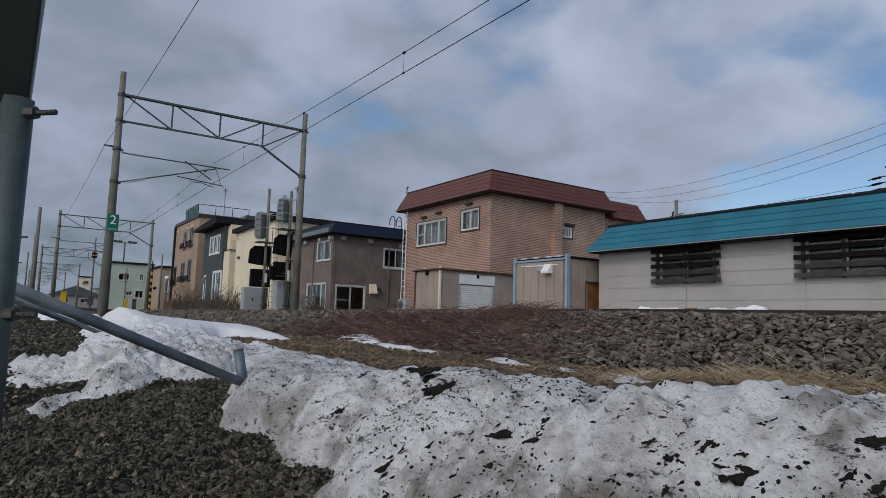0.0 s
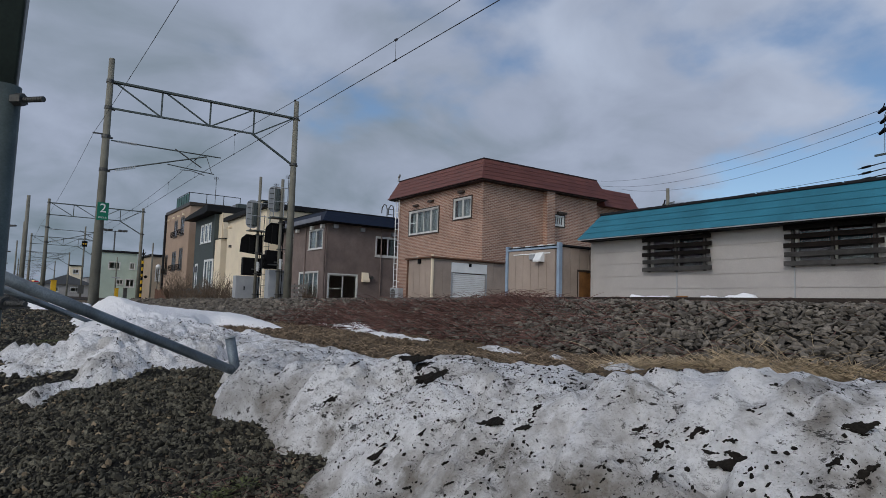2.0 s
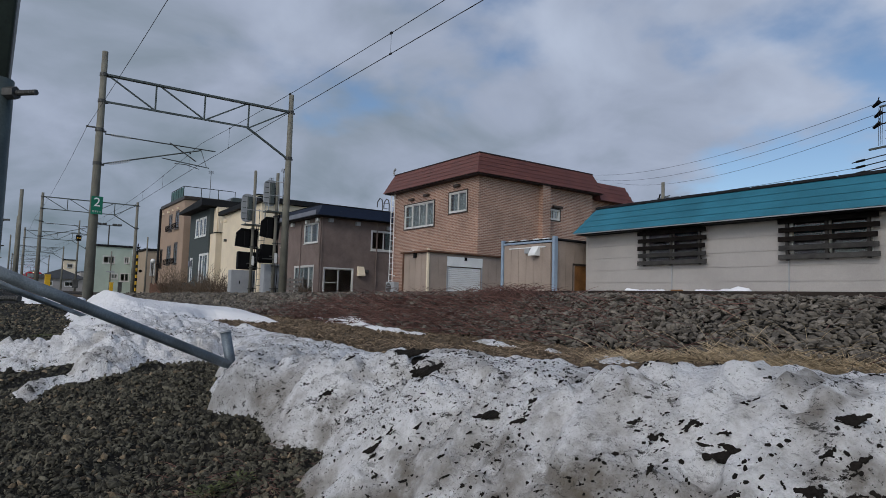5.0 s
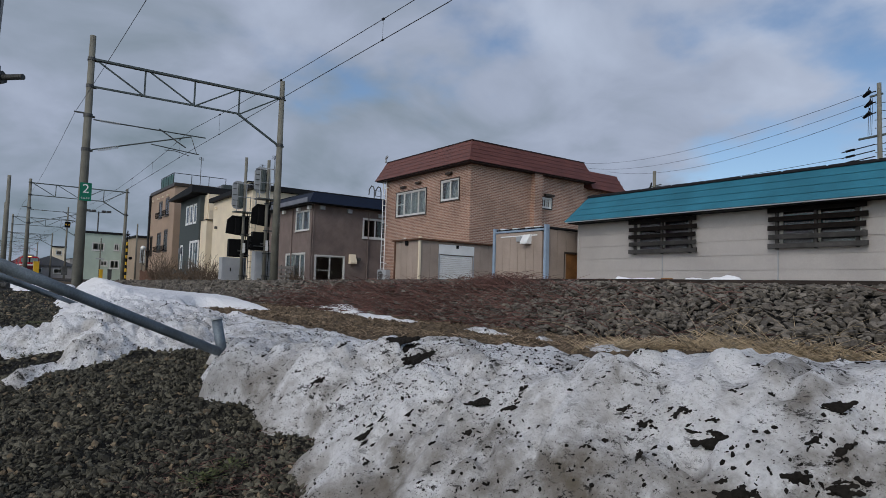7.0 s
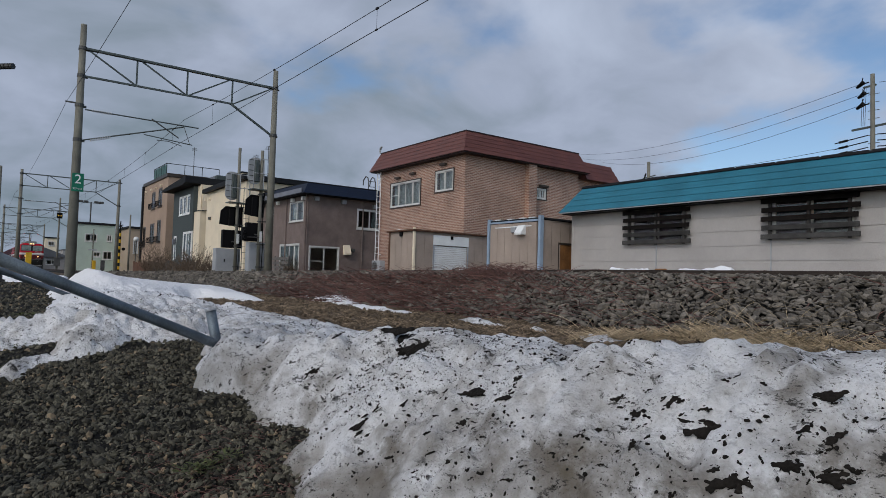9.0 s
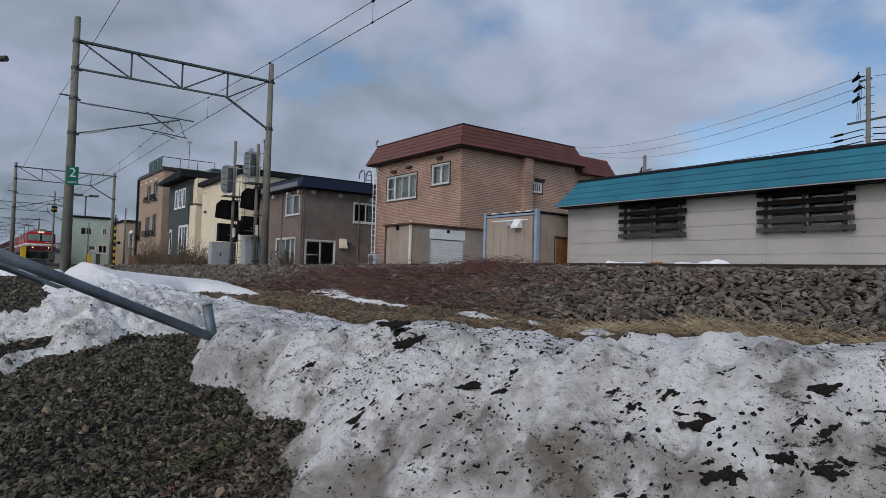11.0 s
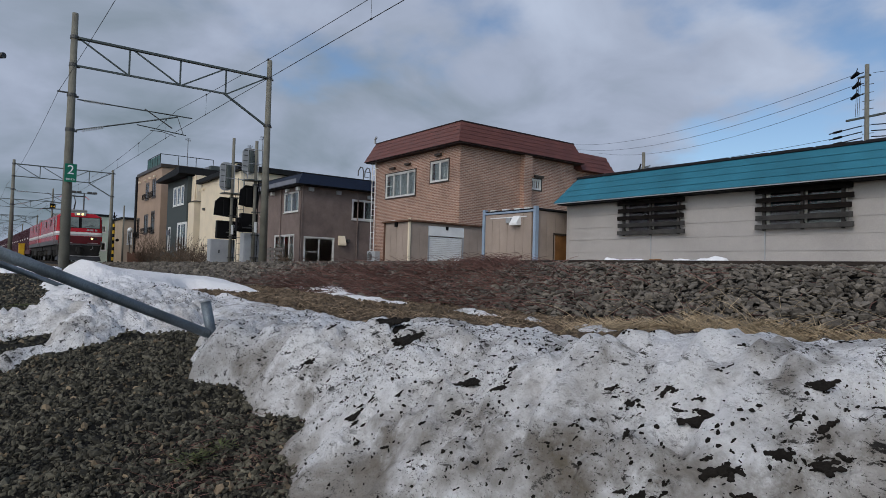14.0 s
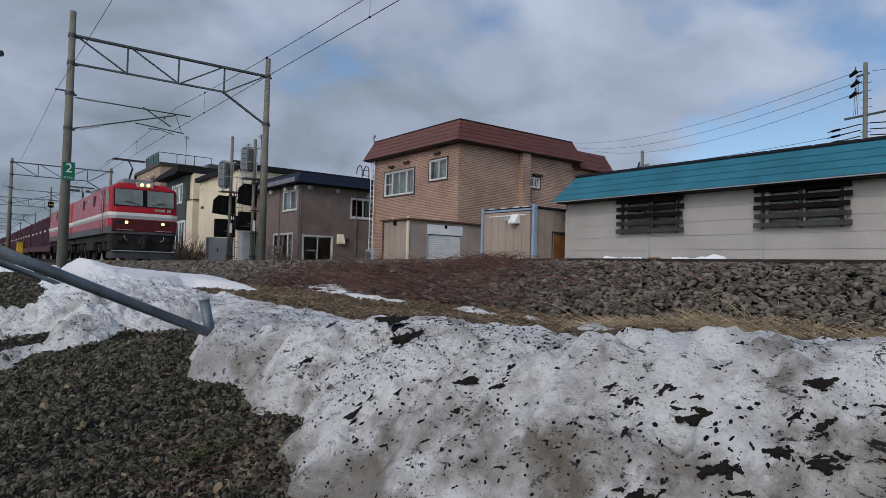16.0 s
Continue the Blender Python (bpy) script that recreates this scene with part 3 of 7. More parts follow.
def window(root, face, u0, u1, z0, z1, sash="alu", panes=2, frame=0.06, curtain=True, mid=False, casing=None, out=0.03, sill=True):
    w = part("window", fbox(face, u0, u1, -0.10, -0.06, z0, z0 + frame), M[sash], root)
    b = bmesh.new()
    fbox(face, u0, u1, -0.06, out, z1 - frame, z1, 0.004, b)
    fbox(face, u0, u1, -0.06, out, z0, z0 + frame, 0.004, b)
    fbox(face, u0, u0 + frame, -0.06, out, z0 + frame, z1 - frame, 0.004, b)
    fbox(face, u1 - frame, u1, -0.06, out, z0 + frame, z1 - frame, 0.004, b)
    part("window_frame", b, M[sash], w)
    if casing:
        b = bmesh.new()
        c = 0.05
        fbox(face, u0 - c, u1 + c, 0.0, out + 0.01, z1, z1 + c, 0.0, b)
        fbox(face, u0 - c, u1 + c, 0.0, out + 0.01, z0 - c, z0, 0.0, b)
        fbox(face, u0 - c, u0, 0.0, out + 0.01, z0, z1, 0.0, b)
        fbox(face, u1, u1 + c, 0.0, out + 0.01, z0, z1, 0.0, b)
        part("casing", b, M[casing], w)
    elif sill:
        part("window_sill", fbox(face, u0 - 0.04, u1 + 0.04, 0.0, out + 0.05, z0 - 0.045, z0 - 0.004, 0.006), M[sash], w)
    step = (u1 - u0 - 2 * frame) / panes
    s = frame * 0.62
    for i in range(panes):
        a = u0 + frame + i * step
        d = -0.02 if i % 2 else 0.005
        b = bmesh.new()
        fbox(face, a, a + step, d - 0.03, d, z0 + frame, z0 + frame + s, 0.0, b)
        fbox(face, a, a + step, d - 0.03, d, z1 - frame - s, z1 - frame, 0.0, b)
        fbox(face, a, a + s, d - 0.03, d, z0 + frame + s, z1 - frame - s, 0.0, b)
        fbox(face, a + step - s, a + step, d - 0.03, d, z0 + frame + s, z1 - frame - s, 0.0, b)
        if mid and i == 0:
            zm = (z0 + z1) / 2
            fbox(face, a + s, a + step - s, d - 0.025, d - 0.004, zm - 0.02, zm + 0.02, 0.0, b)
        part("sash", b, M[sash], w)
        part("pane", fbox(face, a + s, a + step - s, d - 0.018, d - 0.012, z0 + frame + s, z1 - frame - s), M["glass"], w)
    if curtain:
        b = bmesh.new()
        n = max(10, int((u1 - u0) / 0.05))
        rows = []
        for i in range(n + 1):
            u = u0 + frame + (u1 - u0 - 2 * frame) * i / n
            d = -0.20 + 0.022 * math.sin(i * 1.9) + 0.01 * math.sin(i * 0.7)
            rows.append([b.verts.new(on_face(face, u, d, z)) for z in (z0 + 0.02, z1 - 0.02)])
        gap = n // 2
        for i in range(n):
            if curtain == "parted" and abs(i - gap) < n * 0.14:
                continue
            b.faces.new((rows[i][0], rows[i + 1][0], rows[i + 1][1], rows[i][1]))
        part("curtain", b, M["curtain"], w)
    return w


def mansard(root, x0, y0, x1, y1, z0, z1, over, inset, n, material, edge, piece="roof_band", lip=0.018):
    """A steep sheet-metal fascia round a flat roof: n bands, each lapping over the one below."""
    def ring(f, extra=0.0):
        o = over * (1 - f) - inset * f + extra
        return [(x0 - o, y0 - o), (x1 + o, y0 - o), (x1 + o, y1 + o), (x0 - o, y1 + o)]
    for i in range(n):
        b = bmesh.new()
        f0, f1 = i / n, (i + 1) / n
        za, zb = z0 + (z1 - z0) * f0, z0 + (z1 - z0) * f1
        loops = [[b.verts.new((*p, z)) for p in r] for r, z in (
            (ring(f0, lip), za), (ring(f1, 0.004), zb), (ring(f1, -0.05), zb), (ring(f0, -0.05), za))]
        for k in range(4):
            for j in range(4):
                a, c = loops[k], loops[(k + 1) % 4]
                b.faces.new((a[j], a[(j + 1) % 4], c[(j + 1) % 4], c[j]))
        bmesh.ops.recalc_face_normals(b, faces=b.faces)
        part(piece, b, M[material], root)
    o = inset - 0.03
    part("roof_cap", box(x0 + o, y0 + o, z1, x1 - o, y1 - o, z1 + 0.05, 0.01), M[edge], root)
    b = bmesh.new()
    o = over - 0.06
    fb = [((x0 - o, y0 - o), (x1 + o, y0 + 0.02)), ((x0 - o, y1 - 0.02), (x1 + o, y1 + o)), ((x0 - o, y0 + 0.02), (x0 + 0.02, y1 - 0.02)), ((x1 - 0.02, y0 + 0.02), (x1 + o, y1 - 0.02))]
    for p, q in fb:
        box(p[0], p[1], z0 - 0.05, q[0], q[1], z0 - 0.006, 0.0, b)
    part("soffit", b, M[edge], root)


GROUND_Z = 0.60        # yards beyond the track
RAIL_Z = 1.17
TRACK_Y = 6.55


# ---------------- ground, snow and track bed ----------------
def sstep(a, b, v):
    t = np.clip((v - a) / (b - a), 0.0, 1.0)
    return t * t * (3 - 2 * t)


def lattice(n, seed):
    return np.random.RandomState(seed).rand(n, n)


LAT = [lattice(64, s) for s in range(12)]


def vnoise(x, y, scale, k=0):
    """Smooth value noise in -1..1."""
    g = LAT[k % 12]
    u, v = x * scale + 17.3 * k, y * scale + 9.1 * k
    i, j = np.floor(u).astype(int), np.floor(v).astype(int)
    fu, fv = u - i, v - j
    fu, fv = fu * fu * (3 - 2 * fu), fv * fv * (3 - 2 * fv)
    i0, j0, i1, j1 = i % 64, j % 64, (i + 1) % 64, (j + 1) % 64
    return 2 * ((g[i0, j0] * (1 - fu) + g[i1, j0] * fu) * (1 - fv) + (g[i0, j1] * (1 - fu) + g[i1, j1] * fu) * fv) - 1


def fbm(x, y, scale, octaves, k=0):
    s, a = 0.0, 1.0
    for o in range(octaves):
        s = s + a * vnoise(x, y, scale * 2 ** o, k + o)
        a *= 0.5
    return s


def ground_height(x, y):
    """Gravel slope that climbs to the shelf along the track, the shelf, and the yards beyond the track."""
    x, y = np.asarray(x, float), np.asarray(y, float)
    slope = np.clip(-0.13 * x + 0.20 * y, -2.0, 3.0)
    top = 0.655 + 0.02 * fbm(x, y, 0.5, 3, 2)
    k = 0.05
    z = -k * np.log(np.exp(-slope / k) + np.exp(-top / k))
    z = np.maximum(z, -0.5)
    z = z + (0.655 - z) * sstep(1.3, 2.3, y)
    z = z + (GROUND_Z - 0.06 - z) * sstep(8.0, 10.5, y)
    z = z + 0.012 * fbm(x, y, 3.0, 3, 1) * sstep(60, 20, np.hypot(x, y))
    z = z + 0.010 * fbm(x, y, 16.0, 2, 4) * sstep(9, 5, np.hypot(x, y))
    return z


def poly_depth(x, y, poly):
    """How far a place lies inside a polygon (negative outside)."""
    inside = np.zeros(x.shape, bool)
    dist = np.full(x.shape, 1e9)
    n = len(poly)
    for i in range(n):
        (ax, ay), (bx, by) = poly[i], poly[(i + 1) % n]
        cross = (ay > y) != (by > y)
        with np.errstate(divide="ignore", invalid="ignore"):
            inside ^= cross & (x < (bx - ax) * (y - ay) / (by - ay if by != ay else 1e-9) + ax)
        t = np.clip(((x - ax) * (bx - ax) + (y - ay) * (by - ay)) / ((bx - ax) ** 2 + (by - ay) ** 2), 0, 1)
        dist = np.minimum(dist, np.hypot(x - ax - t * (bx - ax), y - ay - t * (by - ay)))
    return np.where(inside, dist, -dist)


# outlines on the ground of the ploughed bank, of the sheet behind it and of loose remains
BANK = [(-3.05, 0.86), (-2.78, 0.76), (-2.52, 0.83), (-2.22, 0.80), (-2.02, 0.90), (-1.9, 0.78), (-1.66, 0.68), (-0.6, 0.80), (0.5, 0.90), (3.5, 1.1), (14.0, 1.3),
        (14.0, 2.5), (3.5, 2.4), (0.0, 2.05), (-1.1, 1.95), (-1.9, 1.92), (-3.2, 1.86), (-4.4, 1.95), (-5.8, 2.08), (-6.6, 1.9), (-4.6, 1.3), (-3.5, 1.05)]
SHEET = [(-3.64, 1.10), (-3.60, 0.84), (-3.67, 0.70), (-3.57, 0.58), (-3.57, 0.38), (-3.46, 0.27), (-3.42, 0.08), (-3.80, 0.02), (-3.84, 0.22),
         (-4.0, 0.33), (-4.04, 0.10), (-4.1, -0.06), (-5.1, -0.06), (-5.06, 0.2), (-4.8, 0.36), (-5.5, 0.40), (-6.4, 0.46), (-10.0, 0.78), (-13.0, 1.1), (-13.0, 2.8), (-9.9, 3.2), (-7.5, 3.02), (-7.7, 2.62), (-8.4, 2.3), (-7.3, 1.86),
         (-5.8, 1.95), (-4.4, 1.6)]
LOOSE = [
    [(-3.24, 0.16), (-3.14, 0.20), (-3.08, 0.16), (-3.16, 0.12)],
    [(-8.7, 3.86), (-7.5, 3.98), (-5.7, 3.56), (-4.95, 3.48), (-4.9, 3.20), (-6.2, 3.42)],
    [(-4.2, 3.2), (-4.05, 3.46), (-3.42, 3.22), (-3.62, 3.08)],
    [(-3.42, 3.26), (-3.36, 3.38), (-3.05, 3.24), (-3.12, 3.14)],
    [(-2.34, 2.82), (-2.75, 3.05), (-2.58, 3.20), (-2.38, 3.12)],
    [(-17.0, 0.6), (-33.0, 0.6), (-42.0, 3.0), (-28.0, 2.9), (-17.0, 1.8)],
]


def dip(x):
    """The line falls gently towards its far end, then runs level."""
    return 0.0085 * np.clip(np.asarray(x, float) + 5.0, -40.0, 0.0)


def bed_height(y, x=0.0):
    """Cross-section of the ballast."""
    return dip(x) * sstep(3.6, 4.6, np.asarray(y, float)) * sstep(9.5, 8.2, np.asarray(y, float)) + np.interp(y, [3.55, 3.75, 5.0, 5.35, 7.75, 8.1, 9.5], [0.55, 0.66, 1.08, 1.095, 1.06, 0.99, 0.50])


def snow_height(x, y):
    """Top of the snow; below the ground where there is none."""
    g = np.maximum(ground_height(x, y), bed_height(y, x) + 0.02 - 0.5 * (np.asarray(y) < 3.6))
    wob = 0.05 * fbm(x, y, 2.3, 4, 3) + 0.035 * fbm(x, y, 9.0, 3, 6)
    pits = np.abs(fbm(x, y, 5.2, 3, 10))
    scoop = np.abs(vnoise(x, y, 13.0, 4)) + 0.6 * np.abs(vnoise(x, y, 27.0, 9))
    face = 1 - 0.7 * sstep(1.2, 1.42, y)      # the ploughed face is scooped out, the top is smoother
    lump = (0.014 * fbm(x, y, 2.6, 3, 7) + 0.030 * face * (sstep(0.0, 0.5, pits) - 0.6) + 0.012 * (0.6 - scoop) + 0.013 * fbm(x, y, 9.0, 2, 5)
            + 0.013 * fbm(x, y, 20.0, 2, 8) + 0.010 * fbm(x, y, 41.0, 1, 2))
    d = poly_depth(x, y, BANK) + wob * 0.7
    crest = np.interp(x, [-6.5, -4.4, -3.7, -2.76, -2.49, -2.28, -2.16, -1.56, -1.2, -0.98, -0.5, 1.0], [0.77, 0.752, 0.755, 0.755, 0.758, 0.780, 0.822, 0.816, 0.818, 0.873, 0.911, 0.96])
    fine = np.interp(x, [-1.43, -1.31, -1.22, -1.13, -1.05, -0.98, -0.85, -0.81, -0.77, -0.72, -0.65, -0.60, -0.57, -0.5], [0.004, -0.012, -0.014, -0.006, 0.006, 0.009, -0.008, -0.022, 0.018, 0.002, -0.003, -0.027, -0.006, 0.0])
    crest = crest + fine * np.exp(-((y - 1.45) / 0.22) ** 2)
    steep = 0.12 + 0.50 * sstep(-3.2, -1.4, x)
    steep = steep + (0.32 - steep) * sstep(1.35, 1.6, y)
    up = sstep(-0.02, 1.0, np.clip(d / steep, -0.05, 1)) ** 0.62
    z = np.where(d > -0.02, g - 0.03 + np.maximum(crest - g, 0.03) * up + lump * sstep(0.0, 0.25, d) * (1 - 0.45 * sstep(1.3, 1.5, y)), g - 0.2)
    d2 = poly_depth(x, y, SHEET) + wob
    top = np.interp(x, [-13.0, -10.2, -9.4, -7.5, -6.0, -4.6, -3.6], [0.96, 1.0, 0.985, 0.90, 0.83, 0.775, 0.72])
    top = top - 0.10 * sstep(1.35, 3.0, y) * sstep(-3.6, -7.0, x) - 0.06 * sstep(1.2, 1.8, y)
    top = top + 0.045 * np.exp(-((x + 9.8) ** 2 / 1.4 + (y - 1.22) ** 2 / 0.06))
    top = np.where(y < 0.36, np.minimum(top, g + 0.10), top)
    top = np.maximum(top, g + 0.03)
    up2 = sstep(-0.02, 1.0, np.clip(d2 / (0.30 + 0.5 * sstep(-4.5, -7.0, x) * sstep(1.6, 1.0, y)), -0.05, 1)) ** 0.62
    z2 = np.where(d2 > -0.02, g - 0.03 + np.maximum(top - g, 0.04) * up2 + 1.2 * lump * sstep(0.0, 0.2, d2) * (0.25 + 0.75 * sstep(-9, -5, x)), g - 0.2)
    z = np.maximum(z, z2)
    for poly in LOOSE:
        d3 = poly_depth(x, y, poly) + 0.6 * wob * (1.0 if abs(poly[0][1]) > 0.18 or poly[0][0] < -4 else 0.1)
        z3 = np.where(d3 > -0.02, g - 0.02 + (0.085 if poly[0][1] < 2 else 0.055) * sstep(-0.02, 0.12, d3) + 0.5 * lump * sstep(0, 0.15, d3), g - 0.2)
        z = np.maximum(z, z3)
    return z


def spaced(lo, hi, fine0, fine1, step, grow, cap=1e9):
    mid = list(np.arange(fine0, fine1 + step / 2, step))
    out, s = [], step
    v = fine0
    while v > lo:
        s = min(s * grow, cap); v -= s; out.append(max(v, lo))
    left = out[::-1]
    out, s, v = [], step, mid[-1]
    while v < hi:
        s = min(s * grow, cap); v += s; out.append(min(v, hi))
    return np.array(left + mid + out)


def sheet(name, xs, ys, height, material, keep=None):
    X, Y = np.meshgrid(xs, ys, indexing="ij")
    Z = height(X, Y)
    nx, ny = len(xs), len(ys)
    idx = np.arange(nx * ny).reshape(nx, ny)
    q = np.stack([idx[:-1, :-1], idx[1:, :-1], idx[1:, 1:], idx[:-1, 1:]], -1).reshape(-1, 4)
    V = np.stack([X, Y, Z], -1).reshape(-1, 3)
    if keep is not None:
        k = keep(X, Y, Z).reshape(-1)
        q = q[k[q].any(1)]
        used = np.unique(q)
        remap = np.zeros(len(V), int); remap[used] = np.arange(len(used))
        V, q = V[used], remap[q]
    me = bpy.data.meshes.new(name)
    me.from_pydata(V.tolist(), [], q.tolist())
    me.polygons.foreach_set("use_smooth", [True] * len(me.polygons))
    me.materials.append(material)
    me.update()
    return new(name, me)


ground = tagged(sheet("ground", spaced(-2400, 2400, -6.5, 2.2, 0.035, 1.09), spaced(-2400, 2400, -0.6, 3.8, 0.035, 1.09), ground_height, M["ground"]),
                "gravel floor coloured as gap shade, and bare soil, sloping up to the railway shelf", "ground", kind="structure")
snow_keep = lambda X, Y, Z: Z > np.maximum(ground_height(X, Y), bed_height(Y, X) + 0.02 - 0.5 * (Y < 3.6)) - 0.035
snow = tagged(sheet("snow", spaced(-26.5, 14.2, -4.0, 0.4, 0.0125, 1.03, 0.25), spaced(-1.0, 4.4, 0.5, 2.25, 0.0125, 1.05, 0.05), snow_height, M["snow"], snow_keep),
              "old thawing snow bank speckled with dark soil, on gravel", "snow", kind="structure")


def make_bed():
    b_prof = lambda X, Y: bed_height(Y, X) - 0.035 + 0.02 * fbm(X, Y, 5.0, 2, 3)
    # sheet below the stones, coloured as dark as the gaps
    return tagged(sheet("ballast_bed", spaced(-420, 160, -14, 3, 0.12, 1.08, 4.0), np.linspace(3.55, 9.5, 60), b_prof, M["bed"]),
                  "ballast shoulder under a single track, coloured as the shade between its stones", "ballast", kind="structure")


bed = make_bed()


def stone_set(count, seed):
    """A few angular stone shapes with 20 faces each."""
    rng = random.Random(seed)
    out = []
    for _ in range(count):
        b = bmesh.new()
        bmesh.ops.create_icosphere(b, subdivisions=1, radius=1.0)
        s = (rng.uniform(0.95, 1.5), rng.uniform(0.65, 1.0), rng.uniform(0.38, 0.66))
        for v in b.verts:
            f = rng.uniform(0.58, 1.22)
            v.co = Vector((v.co.x * s[0] * f, v.co.y * s[1] * f, v.co.z * s[2] * f))
        b.verts.ensure_lookup_table()
        out.append((np.array([v.co[:] for v in b.verts]), np.array([[v.index for v in f.verts] for f in b.faces])))
        b.free()
    return out


def turn_matrix(rng, tilt):
    return np.array(Euler((rng.gauss(0, tilt), rng.gauss(0, tilt), rng.uniform(0, 6.283))).to_matrix())


def scatter(name, shapes, places, material, seed, tilt=0.6):
    """Stones at (x, y, z, size), joined into one mesh."""
    rng = random.Random(seed)
    V, F, n = [], [], 0
    for x, y, z, s in places:
        sv, sf = shapes[rng.randrange(len(shapes))]
        V.append((sv * s) @ turn_matrix(rng, tilt).T + (x, y, z))
        F.append(sf + n)
        n += len(sv)
    return raw(name, np.concatenate(V).tolist(), np.concatenate(F).tolist(), material)


def make_ballast_stones():
    shapes = stone_set(14, 5)
    rng = random.Random(11)
    places = []
    for x0, x1, y1, pitch in ((-6.5, 1.2, 5.85, 0.046), (-14.0, -6.5, 5.85, 0.072), (-34.0, -14.0, 5.7, 0.088)):
        x = x0
        while x < x1:
            y = 3.6
            while y < y1:
                px, py = x + rng.uniform(-0.5, 0.5) * pitch, y + rng.uniform(-0.5, 0.5) * pitch
                s = pitch * rng.choice((0.42, 0.5, 0.6, 0.8)) * rng.uniform(0.85, 1.15)
                thin = 1.0 if py > 3.85 else 0.35
                if rng.random() < thin:
                    places.append((px, py, float(bed_height(py, px)) + rng.uniform(-0.4, 0.45) * s, s))
                y += pitch * 0.86
            x += pitch * 0.95
    near = [p for p in places if -1.75 < p[0] < -0.75 and 3.85 < p[1] < 4.75][:280]
    chosen = set(near)
    rest = [p for p in places if p not in chosen]
    tagged(scatter("ballast_stones", shapes, rest, M["ballast"], 3, 0.42), "angular grey-brown crushed stones of the track bed", "ballast", kind="stuff")
    metas = []
    for sv, sf in shapes:
        me = bpy.data.meshes.new("stone")
        me.from_pydata(sv.tolist(), [], sf.tolist())
        me.materials.append(M["ballast"])
        metas.append(me)
    for x, y, z, s in near:
        ob = new("stone", rng.choice(metas))
        ob.parent = bed
        ob.location, ob.scale = (x, y, z), (s, s, s)
        ob.rotation_euler = (rng.gauss(0, 0.6), rng.gauss(0, 0.6), rng.uniform(0, 6.28))


def make_gravel():
    shapes = stone_set(16, 8)
    rng = random.Random(21)
    xs, ys, ss = [], [], []
    for n, x0, x1, y0, y1, s0, s1 in ((30000, -3.6, -0.8, -0.35, 1.0, 0.005, 0.014), (7000, -7.5, -3.4, -0.6, 1.25, 0.009, 0.020),
                                      (900, -4.2, -1.1, -0.35, 1.0, 0.011, 0.023), (2500, -16, -7, -1.5, 1.2, 0.016, 0.03), (9000, -6.5, 4.0, -3.5, 1.0, 0.012, 0.03)):
        for _ in range(n):
            xs.append(rng.uniform(x0, x1)); ys.append(rng.uniform(y0, y1)); ss.append(s0 + (s1 - s0) * rng.random() ** 2)
    X, Y = np.array(xs), np.array(ys)
    g, s = ground_height(X, Y), snow_height(X, Y)
    wide = np.array(ss) * 0 + (np.arange(len(ss)) >= len(ss) - 9000)
    ok = (g > s - 0.012) & ((wide < 0.5) | (X > -0.8) | (Y < -0.35))
    places = [(x, y, z + 0.15 * r, r) for x, y, z, r, k in zip(xs, ys, g.tolist(), ss, ok) if k]
    tan = [p for i, p in enumerate(places) if i % 22 == 0 or (p[3] > 0.016 and i % 9 == 0)]
    tanned = set(tan)
    tagged(scatter("gravel", shapes, [p for p in places if p not in tanned], M["pebble"], 4, 0.75), "loose dark grey-brown pebbles on the slope", "gravel", kind="stuff")
    tagged(scatter("tan_gravel", shapes, tan, M["tan_pebble"], 6, 0.75), "scattered tan and ochre pebbles among the dark ones", "gravel", kind="stuff")
    # crumbly brown soil along the shelf
    xs, ys, ss = [], [], []
    for n, x0, x1, y0, y1, s0, s1 in ((14000, -4.5, 0.5, 1.8, 3.85, 0.006, 0.024), (9000, -10.0, -4.5, 1.8, 3.9, 0.01, 0.034)):
        for _ in range(n):
            xs.append(rng.uniform(x0, x1)); ys.append(rng.uniform(y0, y1)); ss.append(s0 + (s1 - s0) * rng.random() ** 3)
    X, Y = np.array(xs), np.array(ys)
    g, s = np.maximum(ground_height(X, Y), bed_height(Y, X) - 0.035), snow_height(X, Y)
    ok = g > s + 0.01
    tagged(scatter("soil_lumps", shapes, [(x, y, z, r) for x, y, z, r, k in zip(xs, ys, g.tolist(), ss, ok) if k], M["clod"], 7, 0.6),
           "crumbly brown soil on the shelf beside the track", "soil", kind="stuff")


M["tan_pebble"] = mat("tan_pebble", (0.175, 0.135, 0.088), 0.85, vary=0.3, scale=14, fine=120, bump=0.3, coords="World", island=0.5, spec=0.25)


def make_track():
    t = thing("railway_track", (0, TRACK_Y, 1.017), "single railway track with rusty rails on concrete sleepers", "railway track")
    prof = [(-0.064, 0.0), (0.064, 0.0), (0.064, 0.012), (0.012, 0.03), (0.009, 0.10), (0.032, 0.115), (0.032, 0.148), (0.026, 0.153),
            (-0.026, 0.153), (-0.032, 0.148), (-0.032, 0.115), (-0.009, 0.10), (-0.012, 0.03), (-0.064, 0.012)]
    for s in (-0.566, 0.566):
        b = bmesh.new()
        for a, c in ((-420, -45), (-45, -5), (-5, 160)):
            join(b, prism([(u + s, z) for u, z in prof], "x", a, c))
        for v in b.verts:
            v.co.z += float(dip(v.co.x))
        part("rail", b, M["rail"], t)
    b = box(-0.12, -1.0, -0.17, 0.12, 1.0, -0.002, 0.02)
    me = bpy.data.meshes.new("sleeper"); b.to_mesh(me); b.free(); me.materials.append(M["concrete"])
    for i in range(170):
        ob = new("sleeper", me); ob.parent = t; ob.location = (4 - 0.6 * i, 0, float(dip(4 - 0.6 * i)))


make_track()
make_ballast_stones()
make_gravel()


